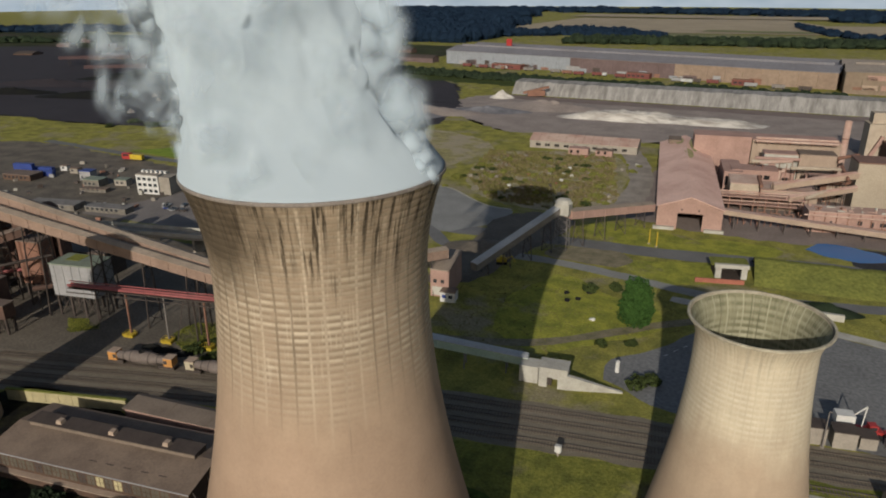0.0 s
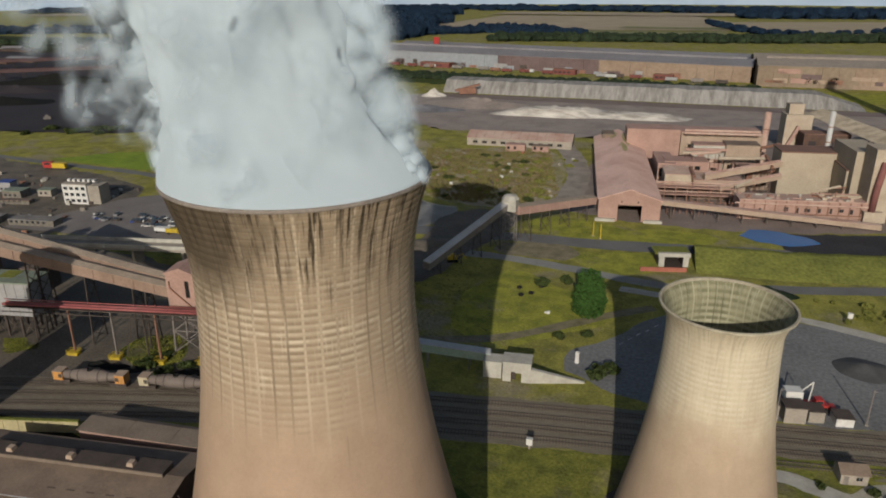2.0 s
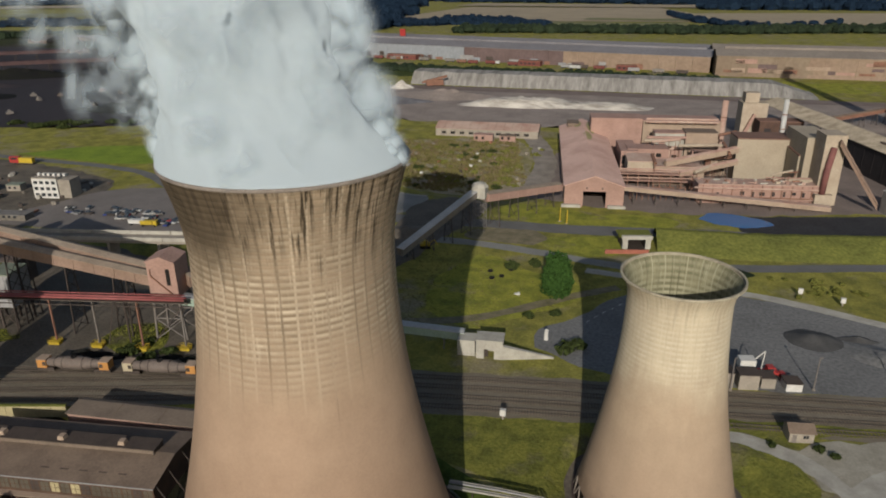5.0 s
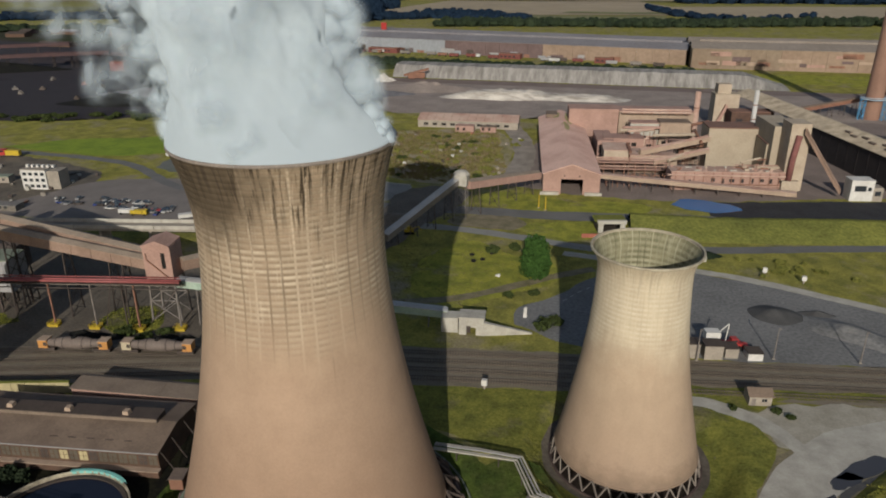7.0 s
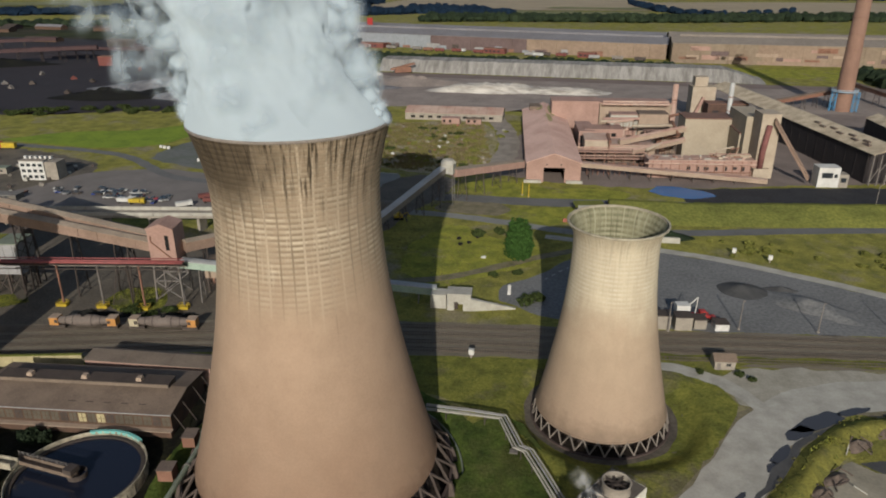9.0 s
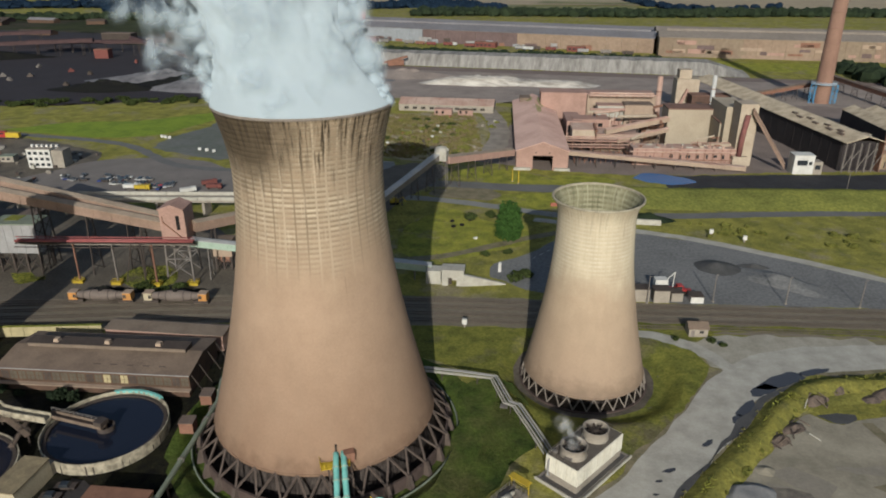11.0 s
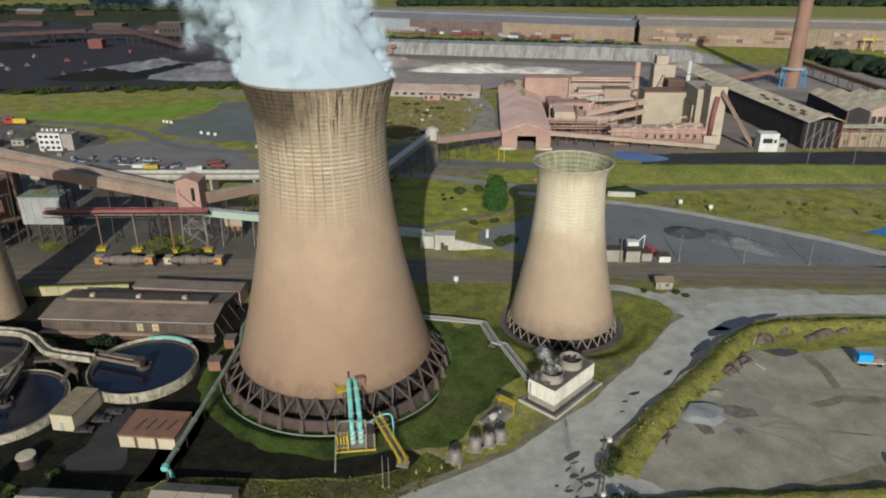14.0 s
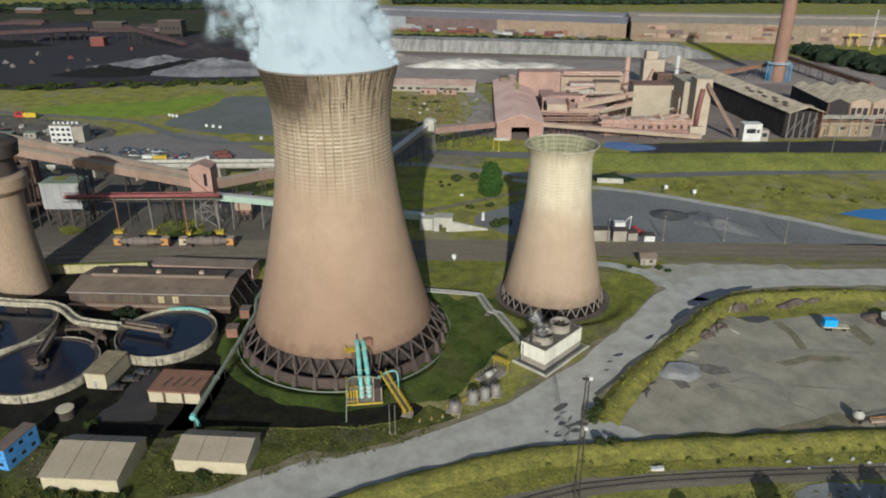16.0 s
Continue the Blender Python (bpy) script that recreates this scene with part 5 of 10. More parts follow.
for dx in (-0.95, 0.95):
    part("pipe", Shape().tube(smooth_line([(dx, 0, 0.1), (dx, 0, 2.6), (dx, 0.3, 4.2), (dx, 2.6, 6.0), (dx * 0.9, 6.2, 7.9), (dx * 0.85, 9.4, 9.2), (dx * 0.8, 11.4, 9.6), (dx * 0.8, 12.6, 9.5)], 0.7), 0.58, 12), "cyan", risers, smooth=True)
    for q in ((dx, 0, 1.0), (dx, 0, 2.2), (dx, 0, 3.4)):
        part("flange", Shape().tube([(q[0], q[1], q[2] - 0.14), (q[0], q[1], q[2] + 0.14)], 0.76, 12), "white_paint", risers, "pale pipe flange")
    for y, z in ((3.0, 6.25), (6.0, 7.8), (8.6, 8.9)):
        part("flange", Shape().tube([(dx * 0.93, y - 0.12, z - 0.08), (dx * 0.93, y + 0.12, z + 0.08)], 0.7, 12), "green_pale", risers, "pale pipe flange")
frame_y = thing("valve_platform", "yellow steel valve platform round the turquoise pipes", "platform", (-17.9, -29.0, 0), 18)
for x in (-4.6, -1.9, 2.0, 3.9):
    for y in (-2.6, 2.6):
        part("leg", Shape().beam((x, y, 0), (x, y, 4.6), 0.22), "yellow" if x < 0 else "rust_tan", frame_y)
for z in (1.5, 4.4):
    part("deck", Shape().box(-4.7, -2.7, z, -1.8, 2.7, z + 0.12), "steel_grey", frame_y)
for x in (-4.2, -3.5, -2.8, -2.2):
    part("valve_pipe", Shape().tube([(x, -1.8, 0.1), (x, -1.8, 4.2)], 0.17, 8), "yellow", frame_y)
for x in (-3.9, -2.9):
    part("valve_wheel", Shape().lathe([(0.45, 4.75), (0.5, 4.85), (0.4, 4.85)], 14, x, -0.6), "yellow", frame_y)
part("railing", railing(Shape(), [(-4.6, 2.6, 4.5), (-4.6, -2.6, 4.5), (-1.9, -2.6, 4.5)]), "yellow", frame_y)
part("floor", Shape().box(-4.8, -2.9, 0.0, 4.2, 2.8, 0.3), "concrete", frame_y)
part("kerb", Shape().box(-4.8, -3.05, 0.3, 4.2, -2.85, 0.7), "yellow", frame_y)
part("wall", Shape().box(2.2, -2.2, 0.3, 3.8, 2.4, 4.2), "concrete_dirty", frame_y, "dusty concrete housing")
part("wall_back", Shape().box(-1.8, 2.3, 0.3, 2.2, 2.6, 4.6), "rust_tan", frame_y, "dusty steel back wall")
upper = thing("inlet_platform", "yellow railed platform where the pipes enter the tower", "platform", (-22.4, -19.4, 8.0), 28)
part("deck", Shape().box(-3.4, -1.2, 0, 2.4, 1.6, 0.15), "yellow", upper)
part("railing", railing(Shape(), [(-3.4, 1.6, 0.1), (-3.4, -1.2, 0.1), (-0.9, -1.2, 0.1)], 1.2, 0.8), "yellow", upper)
part("railing", railing(Shape(), [(1.6, -1.2, 0.1), (2.4, -1.2, 0.1), (2.4, 1.6, 0.1)], 1.2, 0.8), "yellow", upper)
for x in (-2.9, 2.1):
    part("prop", Shape().beam((x, -0.9, 0), (x, 1.6, -2.2), 0.2), "yellow", upper)
part("housing", Shape().box(1.4, -0.2, 0.15, 3.6, 2.2, 2.2), "rust", upper, "rusty pipe housing on the shell")
part("vent_post", Shape().beam((0.0, 1.4, 0.15), (0.0, 1.4, 3.6), 0.35), "concrete_dirty", upper)
for x in (-1.9, 2.6):
    part("post", Shape().beam((x, -3.6, -8.0), (x, -3.6, -1.0), 0.35).beam((x, -3.6, -1.0), (x, 0.2, 0), 0.25), "leg_brown", upper)

stair = thing("stairway", "yellow railed steel stairway up to the basin", "stairs", (0, 0, 0))
p0, p1 = Vector((-6.0, -33.2, 0.6)), Vector((-14.2, -25.4, 5.4))
side = (p1 - p0).cross(Vector((0, 0, 1))).normalized() * 0.75
for k in (-1, 1):
    part("stringer", Shape().beam(p0 + side * k, p1 + side * k, 0.12, 0.35), "yellow", stair)
    s = Shape()
    railing(s, [p0 + side * k, p1 + side * k], 1.1, 1.2)
    part("handrail", s, "yellow", stair)
tread = Shape().box(-0.14, -0.72, -0.03, 0.14, 0.72, 0.03).mesh("tread")
turn = math.degrees(math.atan2((p1 - p0).y, (p1 - p0).x))
for i in range(26):
    q = p0 + (p1 - p0) * ((i + 0.5) / 26)
    o = part("tread", tread, "steel_grey", stair)
    o.matrix_basis = pose(q.x, q.y, q.z, 0, 0, turn)
part("cage", railing(Shape(), [(-5.0, -33.2, 0.1), (-6.0, -34.6, 0.1), (-7.4, -33.4, 0.1)], 2.2, 0.6), "yellow", stair)
part("foot", Shape().box(-7.4, -34.6, 0, -4.8, -32.4, 0.2), "concrete", stair)
part("trestle", Shape().beam((-11.4, -28.6, -1.0), (-11.4, -28.6, 3.5), 0.22).beam((-10.0, -29.5, -0.5), (-10.0, -29.5, 2.8), 0.22), "steel_dark", stair)

brackets = thing("pipe_support", "pale bent pipe support beside the risers", "pipe", (-19.6, -39.0, 0))
part("post", Shape().tube(smooth_line([(0, 0, 0), (-0.6, 2.4, 3.0), (-1.2, 5.0, 5.5), (-1.6, 8.5, 6.5), (2, 9.4, 6.8), (6, 9.8, 6.6)], 0.8), 0.16, 8), "green_grey", brackets)
cyan2 = thing("cross_pipe", "thin turquoise cross pipe over the basin edge", "pipe", (0, 0, 0))
part("pipe", Shape().tube(smooth_line([(-15.6, -26.6, 4.6), (-13.2, -24.8, 5.6), (-11.2, -24.2, 5.6), (-10.4, -25.4, 4.0), (-10.0, -26.4, -1.0)], 0.8), 0.2, 8), "cyan", cyan2)
for x in (-8.4, -7.1):
    pole("lamp_post", "thin grey post beside the stair", (x, -41, 0), 8.0, 0.12, "steel_grey", group="thin posts")

# ---- fan cooling unit ----
unit = thing("fan_cooler", "white boxy fan cooling unit on a grey concrete plinth, steaming", "cooling unit", (25.0, -9.0, 0), math.degrees(math.atan2(0.53, -0.85)))
U, V, TOP = 7.9, 17.2, 6.3
# local x runs along the short side, local -y along the long side
part("plinth", Shape().box(-1.6, -V - 1.5, 0, U + 1.2, 1.6, 0.35), "concrete", unit)
part("kerb", Shape().box(-1.8, 1.5, 0, U + 1.4, 1.8, 0.7).box(-1.9, -V - 1.5, 0, -1.6, 1.8, 0.7), "concrete_pale", unit)
part("basin", Shape().box(0.1, -V + 0.1, 0.35, U - 0.1, -0.1, 2.3), "concrete", unit, "grey concrete lower basin")
part("sump", Shape().box(-0.9, -V - 0.6, 0.35, U + 0.5, 0.9, 0.5), "wet_mud", unit, "dark wet gutter round the basin")
part("casing", Shape().box(0, -V, 2.3, U, 0, TOP), "casing_white", unit, "cream-white panelled casing")
part("deck", Shape().box(0.2, -V + 0.2, TOP - 0.05, U - 0.2, -0.2, TOP + 0.08), "cooler_deck", unit, "dusty brown-grey deck")
for i in range(1, 7):
    part("seam", Shape().box(-0.03, -V * i / 7 - 0.03, 2.3, 0.01, -V * i / 7 + 0.03, TOP), "cream", unit)
for i in range(1, 3):
    part("seam", Shape().box(U * i / 3 - 0.03, -0.01, 2.3, U * i / 3 + 0.03, 0.03, TOP), "cream", unit)
part("railing", railing(Shape(), [(0.3, -0.3, TOP), (U - 0.3, -0.3, TOP), (U - 0.3, -V + 0.3, TOP), (0.3, -V + 0.3, TOP)], 1.0, 2.4), "cooler_deck", unit)
for fy in (-4.1, -12.2):
    fx = U / 2
    st = Shape().lathe([(2.95, TOP), (2.75, TOP + 0.9), (2.8, TOP + 2.3), (2.95, TOP + 2.4), (2.6, TOP + 2.35), (2.5, TOP + 1.0), (2.7, TOP + 0.1)], 32, fx, fy)
    fan = part("fan_cowl", st, "concrete", unit, "round grey fan stack", smooth=True)
    part("well", Shape().disc(2.6, TOP + 0.4, 24, fx, fy), "black", fan, "dark fan well")
    part("hub", Shape().tube([(fx, fy, TOP + 1.3), (fx, fy, TOP + 1.8)], 0.5, 14), "steel_dark", fan)
    for i in range(8):
        a = 2 * math.pi * i / 8
        part("blade", Shape().beam((fx + 0.4 * math.cos(a), fy + 0.4 * math.sin(a), TOP + 1.5), (fx + 2.4 * math.cos(a), fy + 2.4 * math.sin(a), TOP + 1.6), 0.5, 0.06), "steel_dark", fan)
    part("guard", Shape().lathe([(2.55, TOP + 1.95), (2.45, TOP + 2.05)], 24, fx, fy).beam((fx - 2.6, fy, TOP + 2.0), (fx + 2.6, fy, TOP + 2.0), 0.12).beam((fx, fy - 2.6, TOP + 2.0), (fx, fy + 2.6, TOP + 2.0), 0.12), "steel_dark", fan)
part("gearbox", Shape().box(2.6, -1.7, TOP, 4.0, -0.7, TOP + 0.9), "steel_grey", unit, "grey gearbox on the deck")
part("motor", Shape().tube([(6.6, -1.2, TOP), (6.6, -1.2, TOP + 1.0)], 0.5, 12), "steel_grey", unit, "grey motor on the deck")
part("pipe", Shape().tube([(6.8, -1.5, 0.3), (6.8, -1.5 + 2.2, 2.0), (6.8, 0.5, TOP - 0.4)], 0.2, 8), "grey_sheet", unit)

M["wisp"] = steam_material("thin_wisp", 0.2, 0.5, 0.3, 0.62, 9, (0.66, 0.66, 0.64, 1), True, 0.0)
wisp = thing("steam_puff", "thin grey wisp of steam above the fan", "steam", kind="stuff")
s, rnd = Shape(), random.Random(4)
uv = s.bm.loops.layers.uv.new("UVMap")
for i in range(12):
    u = i / 11
    dome(s, uv, Vector((24.2 - 3.6 * u + rnd.uniform(-0.6, 0.6), -4.0 + 2.0 * u + rnd.uniform(-0.6, 0.6), 8.6 + 4.8 * u)), Vector((0.1, -0.85, 0.5)), 1.7 + 0.7 * rnd.random())
tagged(part("steam_veil", s, "wisp", wisp, smooth=True), kind="stuff")

# ---- dosing tanks and yellow frame beside the road ----
skid = thing("pump_skid", "steel pump skid with yellow railed frame beside the road", "machine", (11.5, -13.5, 0), 60)
part("base", Shape().box(-4, -2.4, 0, 4, 2.4, 0.25), "concrete", skid)
part("pump", Shape().tube([(-2.0, 0, 1.1), (0.6, 0, 1.1)], 0.8, 14).tube([(0.6, 0, 1.1), (2.2, 0, 1.1)], 0.45, 12), "concrete_pale", skid, smooth=True)
part("frame", railing(Shape(), [(-3.6, -2.2, 0.25), (3.6, -2.2, 0.25), (3.6, 2.2, 0.25), (-3.6, 2.2, 0.25), (-3.6, -2.2, 0.25)], 1.3, 1.4), "steel_grey", skid)
for y in (-2.2, 2.2):
    part("gantry_post", Shape().box(4.1, y - 0.08, 0.2, 4.3, y + 0.08, 2.9), "yellow", skid)
part("gantry_rail", Shape().beam((4.2, -2.2, 1.7), (4.2, 2.2, 1.7), 0.08), "yellow", skid)
part("gantry_deck", Shape().box(3.4, -2.4, 2.9, 5.0, 2.4, 3.1), "yellow", skid)
part("pipe", Shape().tube([(-4, 1.4, 0.6), (4, 1.4, 0.6), (4, 1.4, 2.6)], 0.22, 8), "steel_grey", skid)
for i, (x, y, r, h) in enumerate(((4.6, -29.4, 1.5, 2.0), (8.5, -25.0, 1.4, 2.6), (11.2, -23.0, 1.3, 2.6), (13.6, -21.2, 1.3, 2.6))):
    tk = thing("dosing_tank", "small grey upright tank on the gravel verge", "tank", (x, y, 0), group="dosing tanks")
    part("shell", Shape().lathe([(r, 0), (r, h), (r * 0.7, h + 0.35), (0.05, h + 0.5)], 20), "steel_grey", tk, smooth=True)
    part("lid", Shape().lathe([(0.35, h + 0.3), (0.35, h + 0.6), (0.02, h + 0.62)], 12), "concrete_dirty", tk)
    part("pad", Shape().box(-r - 0.3, -r - 0.3, 0, r + 0.3, r + 0.3, 0.15), "concrete", tk)
for x, y in ((-2.6, -35.6), (0.0, -34.3), (2.4, -33.0), (4.6, -31.6), (6.2, -32.4)):
    pole("bollard", "small pale marker post along the verge", (x, y, 0), 1.0, 0.12, "yellow", group="marker posts")
fence_y = thing("railing", "low yellow guard rail beside the tanks", "railing", (5.4, -27.2, 0), 35)
part("rail", railing(Shape(), [(-3.4, 0, 0), (3.0, 0.4, 0)], 1.1), "yellow", fence_y)

# pipe rack to the right of the large tower
rack = thing("pipe_rack", "group of pale pipes on low trestles crossing the grass", "pipe rack", (0, 0, 0))
RACK = [(-16.5, 27.2), (-6, 27.5), (2.3, 27.4), (7.3, 17.4), (9.6, 16.6), (14.2, 8.7), (18.6, 0.7)]
for i, o in enumerate((-1.2, -0.4, 0.4, 1.2)):
    pts = []
    for j, (x, y) in enumerate(RACK):
        d = Vector(RACK[min(j + 1, 6)]) - Vector(RACK[max(j - 1, 0)])
        nn = Vector((-d.y, d.x)).normalized()
        pts.append((x + nn.x * o, y + nn.y * o, 2.2 if i % 2 else 2.4))
    part("pipe", Shape().tube(pts, 0.21, 8), "concrete_pale" if i != 2 else "grey_sheet", rack)
for (x, y), (x2, y2) in zip(RACK, RACK[1:]):
    for f in (0.5,):
        px, py = x + (x2 - x) * f, y + (y2 - y) * f
        d = Vector((x2 - x, y2 - y)).normalized()
        s = Shape()
        s.beam((px - d.y * 1.2, py + d.x * 1.2, 1.9), (px + d.y * 1.2, py - d.x * 1.2, 1.9), 0.25)
        for k in (-1, 1):
            s.beam((px - d.y * k, py + d.x * k, 0), (px - d.y * k, py + d.x * k, 1.9), 0.22)
        part("trestle", s, "concrete_dirty", rack)
part("platform", Shape().box(5.6, 15.6, 1.55, 7.4, 17.2, 1.7), "steel_grey", rack)

# ---- settling tanks ----
def settling_tank(at, r, bridge_to, label, turn):
    th = thing("settling_tank", label, "settling tank", (*at, 0), group="settling tanks")
    part("wall", Shape().lathe([(r, 0), (r, 2.4), (r - 0.3, 2.4), (r - 0.3, 1.0)], 96), "tank_wall", th, "pale weathered concrete ring wall")
    part("weir", Shape().lathe([(r - 0.5, 2.1), (r - 0.5, 2.2), (r - 1.3, 2.2), (r - 1.3, 1.7)], 72), "concrete_dirty", th)
    part("water", Shape().disc(r - 0.4, 1.85, 72), "tank_water", th, "still black water")
    # thin raised dark strips stand for the stains down the wall
    for i in range(24):
        k = 0.5 + 0.5 * math.sin(i * 7.3 + r)
        o = part("stain_strip", Shape().box(r - 0.02, -0.05 - 0.09 * k, 0, r + 0.1, 0.05 + 0.09 * k, 1.4 + 0.9 * k), "steel_dark", th)
        o.matrix_basis = pose(0, 0, 0, 0, 0, i * 15 + 6 * math.sin(i * 3.1))
    part("feed_well", Shape().lathe([(2.0, 1.4), (2.0, 3.0), (1.85, 3.0), (1.85, 1.4)], 24).tube([(0, 0, 1.0), (0, 0, 4.6)], 0.4, 10), "steel_dark", th)
    br = part("rake_bridge", Shape().box(-0.9, -0.2, 3.5, r + 1.0, 0.0, 4.3).box(-0.9, 1.5, 3.5, r + 1.0, 1.7, 4.3).box(-0.9, -0.2, 3.4, r + 1.0, 1.7, 3.55), "rust_walk", th, "rusty access bridge to the middle")
    br.matrix_basis = pose(0, -0.75, 0, 0, 0, turn)
    o = part("railing", railing(Shape(), [(-0.8, -0.1, 4.3), (r + 0.9, -0.1, 4.3)], 0.9, 1.2), "steel_grey", br)
    part("drive", Shape().box(-1.4, -0.4, 4.3, 0.8, 1.9, 5.4), "steel_dark", br)
    return th


tank_a = settling_tank((-81.5, -12.8), 13.7, None, "round concrete settling tank with black water, bridge to its middle", 175)
part("gutter", Shape().lathe([(13.75, 2.4), (13.75, 2.95), (13.55, 2.95), (13.55, 2.4)], 72), "tank_wall", tank_a)
for a0 in np.linspace(radians(62), radians(112), 9):
    part("cover", Shape().beam((13.9 * math.cos(a0), 13.9 * math.sin(a0), 2.6), (13.9 * math.cos(a0 + 0.105), 13.9 * math.sin(a0 + 0.105), 2.6), 0.7, 0.9), "cyan", tank_a, "bright turquoise cover")
part("gate_box", Shape().box(-4.2, -14.6, 0, -2.6, -13.2, 3.0), "concrete", tank_a)
settling_tank((-105.0, -34.0), 14.2, None, "round concrete settling tank with black water and dark rake", 112)
settling_tank((-132.5, -18.5), 16.2, None, "large round settling tank half hidden by a trough", 200)
trough = thing("trough", "raised pale concrete trough feeding the tanks", "trough", (0, 0, 0))
line = smooth_line([(-160, -7.0), (-138, -8.6), (-122, -7.5), (-114, -11), (-107.6, -14.7), (-94.4, -15.2)], 3)
for a, b in zip(line, line[1:]):
    part("channel", Shape().profile([(-1.1, 3.6), (1.1, 3.6), (1.1, 5.2), (0.85, 5.2), (0.85, 4.2), (-0.85, 4.2), (-0.85, 5.2), (-1.1, 5.2)], a, b), "tank_wall", trough)
for q in line[::3]:
    part("post", Shape().box(q.x - 0.3, q.y - 0.3, 0, q.x + 0.3, q.y + 0.3, 3.6), "concrete_dirty", trough)
for a, b in (((-108, -15, 3.4), (-96, -20, 2.8)), ((-100, -15.6, 3.0), (-97, -24, 2.6)), ((-110, -18, 3.2), (-101, -15.2, 3.0))):
    wk = thing("walkway", "rusty steel walkway between the tanks", "walkway", a, group="tank walkways")
    e = Vector(b) - Vector(a)
    part("deck", Shape().beam((0, 0, 0), e, 1.2, 0.15), "rust_walk", wk)
    part("railing", railing(Shape(), [(0, 0.5, 0), (e.x, e.y + 0.5, e.z)]), "steel_dark", wk)
    part("post", Shape().beam((0, 0, -a[2]), (0, 0, 0), 0.3), "steel_dark", wk)
    part("post", Shape().beam(e + Vector((0, 0, -b[2])), e, 0.3), "steel_dark", wk)

# ---- sheds and huts near the tanks ----
block("brick_hut", "low cream-walled hut with a flat red-brown roof", "hut", (-69.8, -40.6, 0), 6.5, 13.0, 9.2, 3.0, "cream", "red_roof", windows=[(3.6, 0.1, 0.7, 2.8, "brick"), (8.4, 0.1, 0.7, 2.8, "brick")], parapet=0.5)
for i in range(4):
    solo("roof_vent", Shape().box(-0.2, -1.9, 0, 0.2, 1.9, 0.16), "roof_dark", "dark strip vent on the red-brown roof", "vent", (-66.8 + 2.4 * i, -36.2 + 0.28 * i, 3.5), 6.5 - 14, group="roof vents")
block("site_cabin", "long cream site cabin with a ribbed brown roof", "cabin", (-88.8, -38.4, 0), 4, 5.6, 10.6, 4.4, "cream", "roof_moss", windows=[(2.2, 0.1, 0.8, 2.2, "grey_sheet")], parapet=0.3)
for i, (x, y, p) in enumerate(((-78.6, -30.0, "steel_dark"), (-79.6, -33.2, "steel_dark"), (-81.2, -37.4, "steel_dark"))):
    car("dark car parked beside the cream cabin", (x, y, 0), 12, p)
tk = thing("drum_tank", "small round dark tank with a pale lid", "tank", (-85.9, -49.8, 0))
part("shell", Shape().lathe([(1.9, 0), (1.9, 2.4)], 24), "concrete_dirty", tk)
part("lid", Shape().lathe([(2.0, 2.4), (2.0, 2.6), (0.05, 2.7)], 24), "cream", tk, "pale cream lid")
gable("storage_shed", "cream sheeted storage shed with a low pitched roof", "shed", (-50.3, -62.0, 0), 6.5, 15.7, 9.5, 3.4, 4.9, "cream", "cream_roof", sheets=3, windows=(), ridge_at=0.62, group="storage sheds")
gable("storage_shed", "cream sheeted storage shed, large and weathered", "shed", (-74.4, -72.2, 0), 7.5, 16.2, 13.2, 3.4, 5.4, "cream", "cream_roof", sheets=3, ridge_at=0.68, group="storage sheds")
cab = thing("cabin_stack", "two blue site cabins stacked on each other", "cabin", (-88.4, -68.8, 0), -2)
for z in (0, 2.75):
    c = part("cabin", Shape().box(0, 0, z + 0.1, 3.1, 9.2, z + 2.65), "blue", cab, "blue painted steel cabin")
    for y in (1.2, 4.0, 6.8):
        part("window", Shape().box(3.05, y, z + 1.1, 3.14, y + 1.1, z + 2.0), "dark_glass", c)
    part("window", Shape().box(0.9, -0.05, z + 1.1, 2.1, 0.05, z + 2.0), "dark_glass", c)
part("roof", Shape().box(-0.1, -0.1, 5.4, 3.2, 9.3, 5.55), "roof_brown", cab)
ws = gable("works_shed", "long low brick works shed with a dull brown roof", "shed", (-121.4, -1.0, 0), 8.2, 50.4, 18.0, 5.6, 7.0, "brick", "roof_tan", ridge_at=0.5, sheets=0)
part("clerestory", Shape().box(3.5, 8.2, 6.3, 46.4, 11.6, 8.1), "roof_grey", ws, "dusty brown clerestory face")
part("clerestory_roof", Shape().box(3.2, 7.9, 8.1, 46.7, 12.0, 8.25), "roof_dark", ws, "dark clerestory roof")
part("clerestory_end", Shape().box(46.4, 8.0, 6.3, 46.6, 11.8, 8.1), "steel_dark", ws, "dark end of the clerestory")
for x in (10.4, 24.4, 38.2):
    part("roof_vent", Shape().box(x, 8.6, 8.2, x + 1.5, 10.2, 9.1, taper=0.15), "rust_tan", ws, "small tan roof vent")
for x in (5.0, 22.0, 39.0):
    part("roof_vent", Shape().box(x, 13.6, 6.2, x + 2.2, 14.3, 6.6), "roof_dark", ws, "dark roof slot")
part("plinth", Shape().box(-0.4, -1.3, 0, 50.6, -0.02, 1.5), "brick", ws)
part("ledge", Shape().box(-0.5, -1.4, 1.5, 50.7, -0.02, 1.68), "rust_tan", ws, "pale sloping ledge below the windows")
for i in range(22):
    x = 1.0 + i * 2.25
    m = "concrete_yellow" if i in (12, 14) else ("pane_grimy" if i % 5 else "steel_dark")
    win = part("window", Shape().box(x, -0.07, 2.4, x + 1.85, 0.04, 4.7), m, ws, "grimy window band")
    part("mullion", Shape().box(x + 0.88, -0.11, 2.4, x + 0.97, -0.05, 4.7).box(x, -0.11, 3.5, x + 1.85, -0.05, 3.58), "brick", win)
